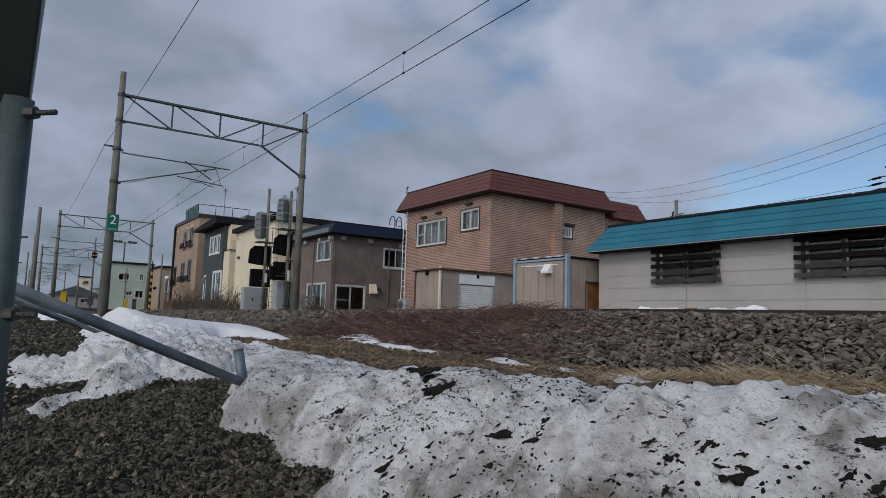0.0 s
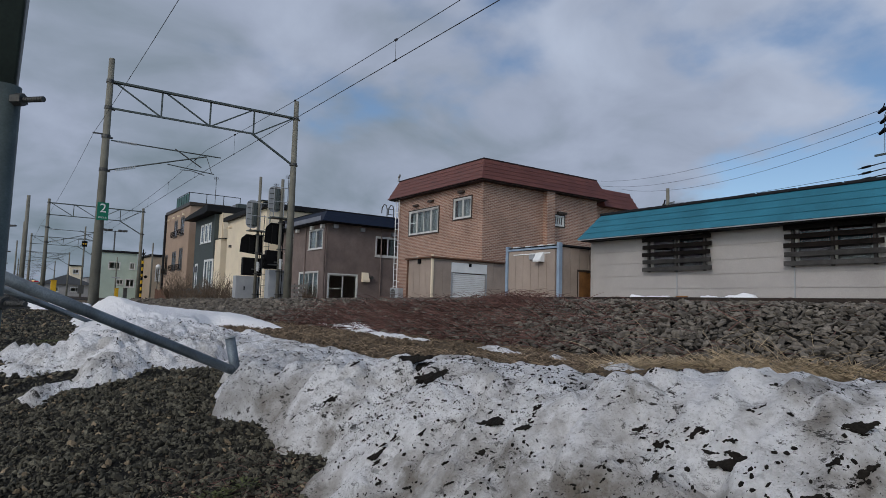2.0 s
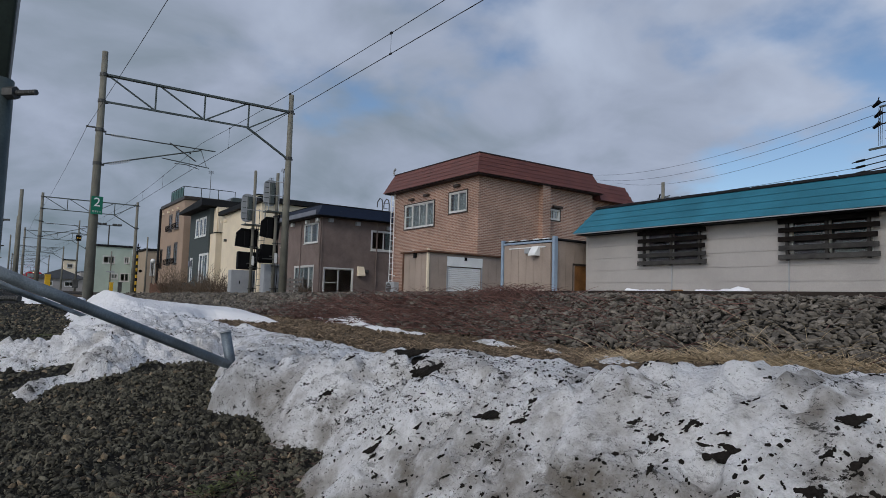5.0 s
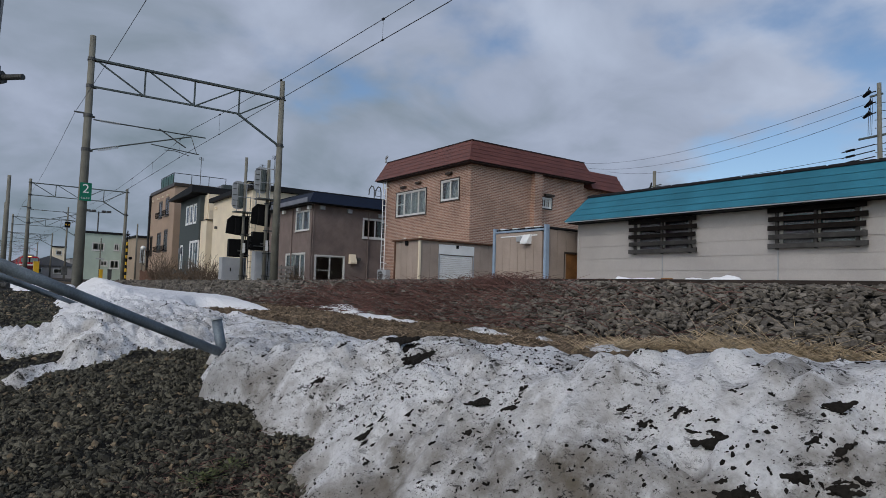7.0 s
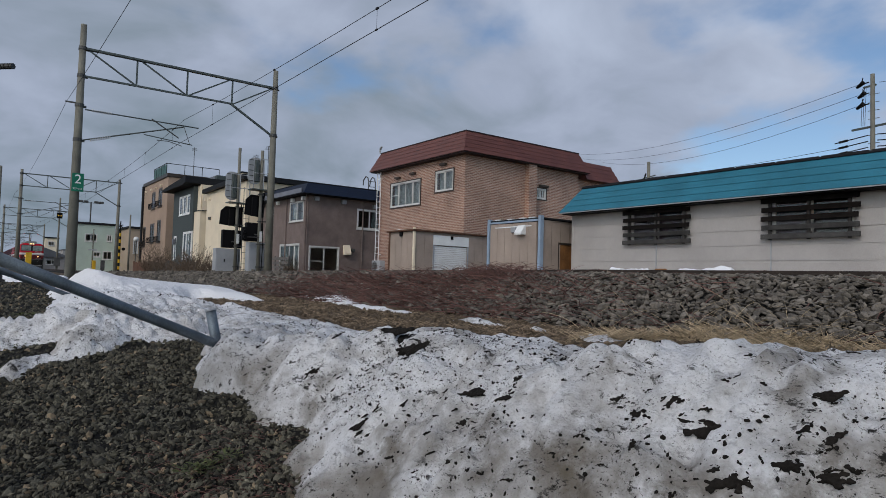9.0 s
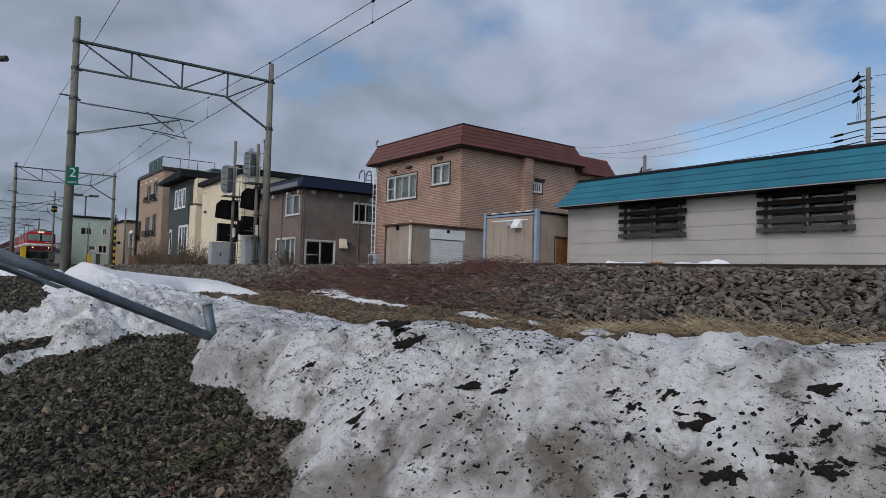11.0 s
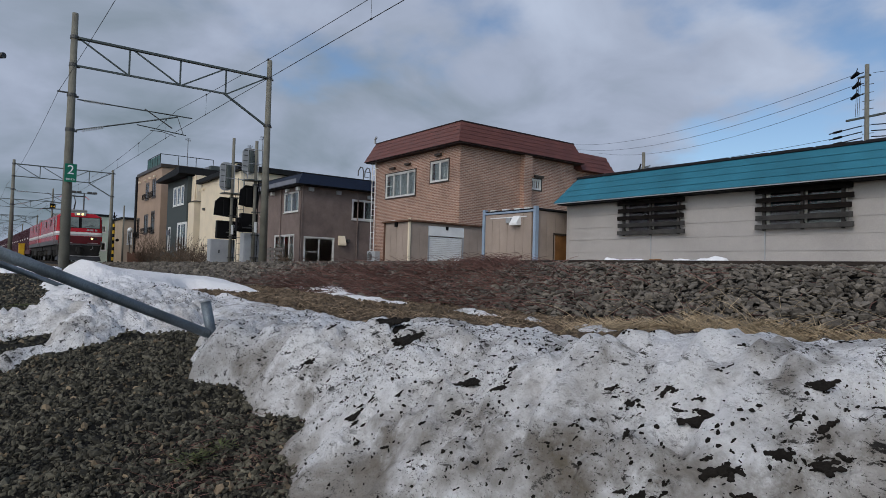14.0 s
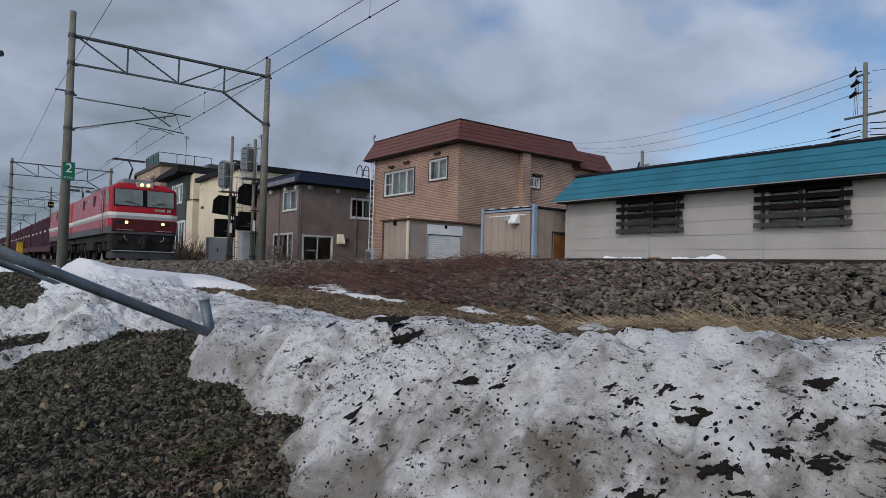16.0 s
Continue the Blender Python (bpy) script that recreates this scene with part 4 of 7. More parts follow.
# ---------------- overhead line ----------------
def portal(at, tops, right=7.35):
    """A two-post portal: concrete posts, steel truss with a knee brace, one cantilever for the wires."""
    p = thing("overhead_line_portal", at, "weathered concrete posts carrying a galvanised steel truss over the track", "catenary portal", "overhead line portals")
    g = -0.45
    for y, top in ((0.0, tops[0]), (right, tops[1])):
        part("post", rod((0, y, g), (0, y, top), 0.182, 20, 0.102), M["concrete"], p, smooth=True)
    zt, zb = 8.17, 7.15
    for dx in (-0.06, 0.06):
        part("top_chord", bar((dx, 0.12, zt), (dx, right - 0.05, zt), 0.05, 0.075), M["galv"], p)
    part("bottom_chord", bar((0, 0.10, zb), (0, 5.55, zb), 0.065, 0.07), M["galv"], p)
    part("knee_brace", bar((0, 5.45, zb), (0, right - 0.1, 6.1), 0.07, 0.08), M["galv"], p)
    nodes = [1.85, 3.7, 5.5]
    for y in nodes:
        part("upright", bar((0, y, zb), (0, y, zt), 0.05, 0.06), M["galv"], p)
    for a, c in (((0, 0.15, zt), (0, 1.85, zb)), ((0, 1.95, zt), (0, 3.7, zb)), ((0, 3.75, zb), (0, 5.45, zt)), ((0, 5.55, zb), (0, right - 0.1, zt))):
        part("diagonal", bar(a, c, 0.045, 0.055), M["galv"], p)
    for y, z in ((0, zt), (0, zb), (right, zt), (right, 6.1), (0, 6.05), (0, 4.78)):
        b = rod((0, y, z - 0.06), (0, y, z + 0.06), 0.155 if z < 6.5 else 0.132, 16)
        bar((-0.15, y - 0.12, z), (-0.15, y + 0.24, z), 0.05, 0.07, b)
        part("clamp_band", b, M["steel"], p)
    part("feeder_bracket", bar((0, -0.45, 6.12), (0, 0.1, 6.12), 0.05, 0.05), M["steel"], p)
    # cantilever
    part("top_tube", rod((0, 0.18, 5.93), (0, 4.22, 5.90), 0.024, 8), M["galv"], p)
    part("raking_tube", rod((0, 0.18, 4.80), (0, 3.66, 5.86), 0.026, 8), M["galv"], p)
    part("registration_tube", rod((0, 2.45, 5.98), (0, 3.48, 5.38), 0.024, 8), M["steel"], p)
    part("steady_arm", rod((0, 2.2, 5.33), (0, 4.0, 5.18), 0.020, 8), M["galv"], p)
    b = rod((0, 2.68, 5.18), (0, 3.1, 5.2), 0.014, 6)
    rod((0, 3.1, 5.2), (0, 3.62, 5.08), 0.014, 6, None, b)
    part("drop_arm", b, M["steel"], p)
    part("hanger", rod((0, 3.66, 5.86), (0, 3.9, 5.20), 0.012, 6), M["steel"], p)
    for z0, z1 in ((5.93, 5.925), (4.83, 5.03)):
        b = bmesh.new()
        for i in range(9):
            f = i / 8
            y = 0.42 + 0.62 * f
            z = z0 + (z1 - z0) * f
            rod((0, y - 0.018, z), (0, y + 0.018, z), 0.062, 12, 0.045, b)
        part("insulator", b, M["white_ins"], p)
    return p


P_Y = 2.78
first = portal((-26.35, P_Y, 0.90), (9.05, 8.95))
second = portal((-63.0, P_Y, 0.62), (8.5, 8.48))
for x in (-101.0, -139.0, -178.0, -218.0):
    copy_thing(second, Matrix.Translation((x, P_Y, 0.60)))
copy_thing(first, Matrix.Translation((11.0, P_Y, 0.9)))


def make_wires():
    xs = [11.0, -26.35, -63.0, -101.0, -139.0, -178.0, -218.0]
    stag = [0.12, -0.12]
    w = thing("overhead_wires", (0, TRACK_Y, 0), "dark overhead contact wire hung from a messenger wire by thin droppers", "overhead wire")
    cpts, mpts = [], []
    for i in range(len(xs) - 1):
        n = 20
        for k in range(n):
            f = k / n
            x = xs[i] + (xs[i + 1] - xs[i]) * f
            y = stag[i % 2] * (1 - f) + stag[(i + 1) % 2] * f
            cpts.append((x, y, 6.19))
            mpts.append((x, y, 7.05 - 0.42 * 4 * f * (1 - f)))
    polyline("contact_wire", cpts, 0.009, M["wire"], w)
    polyline("messenger_wire", mpts, 0.008, M["wire"], w)
    for i in range(0, len(cpts), 3):
        a, c = cpts[i], mpts[i]
        b = rod(a, c, 0.004, 5)
        rod((a[0] - 0.03, a[1], a[2]), (a[0] + 0.03, a[1], a[2]), 0.022, 6, None, b)
        rod((c[0] - 0.03, c[1], c[2]), (c[0] + 0.03, c[1], c[2]), 0.030, 6, None, b)
        part("dropper", b, M["wire"], w)
    f = thing("feeder_wire", (0, 0, 0), "thin dark feeder wire strung along the posts", "overhead wire")
    pts = []
    for i in range(len(xs) - 1):
        for k in range(16):
            q = k / 16
            pts.append((xs[i] + (xs[i + 1] - xs[i]) * q, P_Y - 0.42, 7.0 - 0.35 * 4 * q * (1 - q)))
    polyline("wire", pts, 0.007, M["wire"], f)


make_wires()


def number_sign():
    s = thing("green_number_sign", (-26.12, P_Y + 0.06, 3.77), "green enamel kilometre sign with a white figure, strapped to the post", "sign")
    part("plate", box(0, -0.19, 0, 0.012, 0.19, 0.66, 0.004), M["sign_green"], s)
    m = Matrix.Translation((0.016, 0.0, 0.43)) @ pose(0, 0, 0, 90, 0, 90)
    lettering("figure", "2", 0.46, M["white"], s, m)
    for y in (-0.11, -0.037, 0.037, 0.11):
        b = box(0.0125, y - 0.028, 0.075, 0.016, y + 0.028, 0.085)
        box(0.0125, y - 0.024, 0.098, 0.016, y + 0.024, 0.106, 0, b)
        box(0.0125, y - 0.028, 0.12, 0.016, y + 0.028, 0.128, 0, b)
        part("small_writing", b, M["white"], s)
    for z in (0.12, 0.56):
        part("strap", box(-0.12, -0.16, z, -0.002, 0.16, z + 0.03), M["steel"], s)


number_sign()


# ---------------- houses beyond the track ----------------
def shell(root, x0, y0, x1, y1, z1, front, side, material, course=0.0, z0=0.0, t=0.15):
    """Four walls and a ceiling; front faces the track, side faces the camera's end."""
    wall(root, ("front", y0), x0, x1, z0, z1, front, M[material], course)
    wall(root, ("side", x1), y0 + t, y1, z0, z1, side, M[material], course)
    wall(root, ("back", y1), x0, x1 - t, z0, z1, [], M[material])
    wall(root, ("far", x0), y0 + t, y1 - t, z0, z1, [], M[material])


def vent(root, face, u, z, w=0.28, h=0.10, material="black", d=0.10):
    part("vent_hood", fbox(face, u - w / 2, u + w / 2, 0.0, d, z, z + h, 0.012), M[material], root)


def brick_house():
    h = thing("brick_house", (0, 0, GROUND_Z), "two-storey brown brick house with a maroon sheet-metal mansard fascia", "house")
    x0, x1, y0, y1 = -28.8, -21.55, 17.0, 24.3
    ez = 5.95
    wins_f = [(-27.62, -24.95, 3.95, 5.18), (-23.72, -22.35, 4.40, 5.36)]
    wins_s = [(21.28, 21.98, 4.36, 4.88)]
    shell(h, x0, y0, x1, y1, ez + 0.3, wins_f, wins_s, "brick")
    window(h, ("front", y0), *wins_f[0], panes=4, mid=True, casing="bronze", curtain=True)
    window(h, ("front", y0), *wins_f[1], panes=2, casing="bronze", curtain=True)
    window(h, ("side", x1), *wins_s[0], panes=4, casing="bronze", curtain=False)
    for u, z in ((-26.95, 5.38), (-25.6, 5.45), (-23.1, 5.58)):
        vent(h, ("front", y0), u, z, 0.42, 0.10, "bronze", 0.14)
    vent(h, ("side", x1), 21.8, 4.95, 0.60, 0.11, "bronze", 0.12)
    part("chimney_pier", box(x1 + 0.002, 20.6, 0, x1 + 0.28, 21.12, ez + 0.25, 0.01), M["brick"], h)
    mansard(h, x0, y0, x1, y1, ez, ez + 0.98, 0.42, 0.02, 5, "maroon", "maroon_dark")
    # lower wing behind
    wall(h, ("side", x1 - 0.3), y1 + 0.02, 27.1, 0, ez - 0.2, [], M["brick"], name="wing_wall")
    for i in range(4):
        b = prism([(x1 - 0.3 + 0.42 * (1 - i / 4) + 0.015, ez - 0.25 + 0.24 * i), (x1 - 0.3 + 0.42 * (1 - (i + 1) / 4), ez - 0.25 + 0.24 * (i + 1)), (x1 - 0.6, ez - 0.25 + 0.24 * (i + 1)), (x1 - 0.6, ez - 0.25 + 0.24 * i)], "y", y1 + 0.5, 27.5 - 0.1 * i)
        part("wing_roof_band", b, M["maroon"], h)
    # wall ladder on the far corner and a small roof stub
    lad = thing("roof_ladder", (x0 + 0.16, y0 - 0.14, GROUND_Z + 1.2), "white steel ladder fixed to the brick wall", "ladder")
    for dx in (-0.17, 0.17):
        part("stile", rod((dx, 0, 0), (dx, 0, 5.2), 0.022, 8), M["white"], lad)
    for i in range(17):
        part("rung", rod((-0.17, 0, 0.15 + 0.3 * i), (0.17, 0, 0.15 + 0.3 * i), 0.014, 6), M["white"], lad)
    for z in (0.4, 2.4, 4.4):
        part("bracket", bar((0.17, 0, z), (0.17, 0.14, z), 0.03, 0.03), M["white"], lad)
    fl = thing("roof_flue", (x0 + 0.1, y0 - 0.1, GROUND_Z + ez + 0.98), "pale curved flue cowl on the roof edge", "flue")
    b = rod((0, 0, 0), (0, 0, 0.22), 0.05, 10)
    rod((0, 0, 0.22), (0.14, 0, 0.34), 0.06, 10, None, b)
    part("cowl", b, M["grey_box"], fl)
    return h


M["pale_wood"] = mat("weathered_pale_board", (0.17, 0.16, 0.15), 0.85, vary=0.3, scale=5, fine=70, bump=0.3, island=0.3)


def lattice_guard(u0, u1, z0, z1, y):
    """Weathered boards on posts, nailed before a window."""
    g = thing("window_board_guard", ((u0 + u1) / 2, y, z0), "black weathered boards nailed as a snow guard before the window", "window guard", "window guards")
    w = (u1 - u0) / 2
    n = 5
    pitch = (z1 - z0) / n
    for i in range(n):
        z = pitch * (i + 0.2)
        part("board", box(-w - 0.02 + 0.015 * (i % 2), -0.15, z, w + 0.03 - 0.02 * (i % 3), -0.12, z + pitch * 0.56, 0.006), M["grey_wood" if i < 2 else "old_wood"], g)
    for u in (-w + 0.16, 0.0, w - 0.18):
        part("batten", box(u - 0.03, -0.119, 0.02, u + 0.03, -0.06, z1 - z0 - 0.01, 0.004), M["grey_wood"], g)
        for z in (0.12, z1 - z0 - 0.14):
            part("spacer", box(u - 0.025, -0.06, z, u + 0.025, -0.002, z + 0.06), M["old_wood"], g)


def teal_house():
    h = thing("teal_roofed_house", (0, 0, GROUND_Z), "long single-storey house with grey siding and a teal sheet-metal fascia", "house")
    x0, x1, y0, y1 = -12.6, 3.5, 14.0, 21.0
    ez = 2.42
    w1, w2 = (-10.55, -8.95, 1.46, 2.36), (-6.85, -5.22, 1.50, 2.38)
    shell(h, x0, y0, x1, y1, ez + 0.3, [w1, w2], [], "teal_wall", 0.34)
    for w in (w1, w2):
        window(h, ("front", y0), *w, panes=2, curtain=False, sill=False)
    for u in (-9.75, -6.85):
        part("downpipe", fbox(("front", y0), u - 0.012, u + 0.012, 0.014, 0.03, 0.0, 1.5), M["grey_box"], h)
    part("corner_trim", fbox(("front", y0), x0 - 0.01, x0 + 0.06, 0.0, 0.022, 0.0, ez), M["teal_wall"], h)
    mansard(h, x0 + 0.32, y0, x1, y1, ez, ez + 0.70, 0.45, 0.02, 4, "teal", "dark_edge")
    part("eaves_trim", box(x0 - 0.1, y0 - 0.46, ez - 0.03, x1 + 0.4, y0 - 0.42, ez - 0.008), M["grey_box"], h)
    for i in range(18):
        a = x0 - 0.1 + i * 0.92
        part("roof_sheet", box(a + 0.4, y0 + 0.05, ez + 0.755, a + 1.27, y0 + 1.2, ez + 0.78, 0.006), M["dark_edge"], h)
    lattice_guard(-10.70, -8.75, GROUND_Z + 1.42, GROUND_Z + 2.39, y0)
    lattice_guard(-7.00, -5.09, GROUND_Z + 1.44, GROUND_Z + 2.41, y0)
    return h


def ribbed(root, face, u0, u1, z0, z1, material, pitch=0.3, openings=()):
    """A wall of upright panels."""
    wall(root, face, u0, u1, z0, z1, list(openings), M[material], thick=0.05, name="panel_wall")
    n = max(1, round((u1 - u0) / pitch))
    p = (u1 - u0) / n
    for i in range(n):
        a, c = u0 + i * p + 0.008, u0 + (i + 1) * p - 0.008
        cut = [o for o in openings if o[0] < (a + c) / 2 < o[1]]
        top = z1
        lo = cut[0][3] if cut else z0
        if top - lo > 0.05:
            part("panel", fbox(face, a, c, 0.002, 0.012, lo, top), M[material], root)


def sheds():
    # beige shed with a roller shutter
    s = thing("roller_shutter_shed", (0, 0, GROUND_Z), "beige panelled storage shed with a white roller shutter", "shed")
    x0, x1, y0, y1, t = -21.4, -19.7, 13.2, 18.6, 2.18
    sh = (14.06, 15.80, 0.0, 2.08)
    ribbed(s, ("front", y0), x0, x1, 0, t, "shed", 0.42)
    ribbed(s, ("side", x1), y0 + 0.06, y1, 0, t, "shed", 0.42, [sh])
    ribbed(s, ("far", x0), y0 + 0.06, y1, 0, t, "shed", 0.9)
    ribbed(s, ("back", y1), x0 + 0.06, x1 - 0.06, 0, t, "shed", 0.9)
    part("roof", box(x0 - 0.12, y0 - 0.12, t, x1 + 0.12, y1 + 0.1, t + 0.07, 0.012), M["rust"], s)
    part("corner_post", box(x1 - 0.02, y0 - 0.06, 0, x1 + 0.06, y0 + 0.03, t + 0.14, 0.008), M["cream"], s)
    part("corner_post", box(x0 - 0.05, y0 - 0.05, 0, x0 + 0.03, y0 + 0.03, t + 0.05, 0.008), M["rust"], s)
    f = ("side", x1)
    for u in (sh[0], sh[1] - 0.06):
        part("shutter_rail", fbox(f, u, u + 0.06, 0.0, 0.03, 0, sh[3]), M["grey_box"], s)
    part("shutter_box", fbox(f, sh[0], sh[1], -0.02, 0.035, 1.70, sh[3], 0.01), M["white"], s)
    for i in range(23):
        z = 0.02 + i * 0.072
        part("slat", fbox(f, sh[0] + 0.06, sh[1] - 0.06, -0.04, -0.015 + 0.006, z, z + 0.066, 0.012), M["white"], s)
    vent(s, ("front", y0), -20.55, 2.0, 0.16, 0.22, "black", 0.08)
    vent(s, f, 14.95, 1.95, 0.12, 0.13, "black", 0.06)
    # container-like site hut
    c = thing("site_hut", (0, 0, GROUND_Z), "beige prefabricated site hut with pale blue steel corner posts", "shed")
    x0, x1, y0, y1, t = -15.2, -12.96, 13.0, 16.5, 2.22
    ribbed(c, ("front", y0), x0 + 0.1, x1 - 0.1, 0, t - 0.08, "shed", 0.34)
    ribbed(c, ("far", x0), y0 + 0.05, y1, 0, t - 0.08, "shed", 0.6)
    ribbed(c, ("back", y1), x0 + 0.06, x1 - 0.06, 0, t - 0.08, "shed", 0.6)
    door = (13.78, 14.62, 0.0, 1.55)
    ribbed(c, ("side", x1), y0 + 0.12, y1, 0, t - 0.02, "shed", 0.36, [door])
    part("door", fbox(("side", x1), door[0] + 0.03, door[1] - 0.03, -0.04, -0.01, 0.02, door[3] - 0.03), M["plywood"], c)
    part("door_frame", join(fbox(("side", x1), door[0], door[1], -0.05, 0.02, door[3] - 0.03, door[3] + 0.03), fbox(("side", x1), door[0], door[0] + 0.03, -0.05, 0.02, 0, door[3] - 0.03)), M["bronze"], c)
    for x in (x0, x1):
        part("corner_post", box(x - 0.02, y0 - 0.04, 0, x + 0.08, y0 + 0.1, t + 0.10, 0.01), M["shed_blue"], c)
    part("top_rail", box(x0 + 0.08, y0 - 0.03, t - 0.06, x1 - 0.02, y0 + 0.05, t, 0.008), M["shed_blue"], c)
    part("roof", box(x0 + 0.02, y0 + 0.02, t, x1 + 0.06, y1 + 0.05, t + 0.05), M["dark_edge"], c)
    for u in (-14.9, -14.35, -13.8, -13.4):
        part("roof_clip", box(u, y0 - 0.02, t + 0.04, u + 0.22, y0 + 0.15, t + 0.075, 0.01), M["white"], c)
    part("strip_lamp", fbox(("front", y0), x0 + 0.35, x1 - 0.3, 0.0, 0.03, t - 0.2, t - 0.17), M["white"], c)
    hood = prism([(y0, 1.78), (y0 - 0.20, 1.78), (y0 - 0.20, 1.84), (y0 - 0.06, 2.06), (y0, 2.06)], "x", -13.80, -13.50)
    part("vent_hood", hood, M["white"], c)
    part("bracket_box", fbox(("front", y0), -14.10, -13.90, 0.0, 0.08, 1.86, 2.02, 0.01), M["grey_box"], c)


def taupe_house():
    h = thing("taupe_house", (0, 0, GROUND_Z), "two-storey house in taupe siding with a navy sheet-metal roof edge", "house")
    x0, x1, y0, y1 = -46.5, -35.5, 16.0, 23.5
    ez = 5.30
    wf = [(-38.2, -36.05, 3.72, 4.98), (-42.2, -40.9, 3.72, 5.0), (-39.6, -36.5, 0.35, 2.35), (-44.5, -42.0, 0.4, 1.9)]
    ws = [(19.35, 21.2, 3.42, 4.72), (16.15, 18.2, 0.35, 2.2)]
    shell(h, x0, y0, x1, y1, ez + 0.3, wf, ws, "taupe", 0.40)
    window(h, ("front", y0), *wf[0], panes=2, curtain="parted")
    window(h, ("front", y0), *wf[1], panes=2, curtain=True)
    window(h, ("front", y0), *wf[2], panes=4, frame=0.08, curtain="parted")
    window(h, ("front", y0), *wf[3], panes=2, curtain=True)
    window(h, ("side", x1), *ws[0], panes=2, curtain=False, frame=0.08)
    window(h, ("side", x1), *ws[1], panes=2, curtain=False, frame=0.08, mid=True)
    for u in (-37.6, -36.0, -40.0):
        vent(h, ("front", y0), u, ez - 0.32, 0.3, 0.22, "white", 0.2)
    for u, z in ((16.5, ez - 0.35), (18.35, ez - 0.4), (20.6, ez - 0.5)):
        vent(h, ("side", x1), u, z, 0.30, 0.24, "grey_box", 0.2)
    hood = prism([(x1, 1.75), (x1 + 0.3, 1.75), (x1 + 0.3, 1.85), (x1 + 0.08, 2.35), (x1, 2.35)], "y", 18.45, 18.9)
    part("flue_hood", hood, M["cream"], h)
    part("flue_pipe", rod((x1, 19.1, 2.05), (x1 + 0.25, 19.1, 2.05), 0.10, 12), M["steel"], h)
    for u in (-36.0 + 0.4, -38.6):
        part("downpipe", rod((u, y0 - 0.08, 0), (u, y0 - 0.08, ez), 0.04, 8), M["taupe"], h)
    part("downpipe", rod((x1 + 0.08, 19.75, 0), (x1 + 0.08, 19.75, ez), 0.035, 8), M["taupe"], h)
    part("corner_trim", box(x1 - 0.02, y0 - 0.03, 0, x1 + 0.04, y0 + 0.02, ez), M["taupe"], h)
    mansard(h, x0, y0, x1, y1, ez, ez + 0.68, 0.55, -0.1, 4, "navy", "dark_edge")
    part("verge_sheet", box(x0 - 0.3, y0 - 0.60, ez + 0.02, x1 + 0.3, y0 - 0.585, ez + 0.30), M["pale_roof"], h)
    # low slatted guard before the ground-floor window
    g = thing("slatted_guard", (-38.05, y0 - 0.75, GROUND_Z), "weathered wooden slatted guard before the window", "fence")
    for i in range(4):
        part("slat", box(-1.7, -0.02, 0.50 + 0.27 * i, 1.75, 0.02, 0.66 + 0.27 * i, 0.006), M["pale_wood"], g)
    for x in (-1.6, -0.5, 0.6, 1.6):
        part("post", box(x - 0.04, 0.021, 0, x + 0.04, 0.09, 1.55), M["pale_wood"], g)
    # roof ladder hoops
    lad = thing("roof_ladder", (x1 - 0.4, 20.6, GROUND_Z + ez + 0.68), "dark bent steel ladder rails over the roof edge", "ladder")
    for dy in (-0.25, 0.25):
        b = bmesh.new()
        pts = [(0, dy, 0), (0, dy, 0.6), (-0.12, dy, 0.9), (-0.4, dy, 1.0), (-0.68, dy, 0.8), (-0.72, dy, 0.45)]
        for p, q in zip(pts, pts[1:]):
            rod(p, q, 0.035, 8, None, b)
        part("rail", b, M["steel"], lad)
    for z in (0.3, 0.65):
        part("rung", rod((0, -0.25, z), (0, 0.25, z), 0.02, 6), M["steel"], lad)


def tv_aerial(at, h, label="thin television aerial on a mast"):
    a = thing("tv_aerial", at, label, "aerial", "roof aerials")
    part("mast", rod((0, 0, -0.25), (0, 0, h), 0.025, 6), M["steel"], a)
    part("boom", rod((-0.7, 0.2, h - 0.15), (0.7, -0.2, h - 0.1), 0.02, 5), M["steel"], a)
    for i in range(5):
        x = -0.6 + 0.3 * i
        part("element", rod((x - 0.05, -0.22 - x * 0.29, h - 0.12), (x + 0.05, 0.22 - x * 0.29, h - 0.12), 0.008, 4), M["steel"], a)


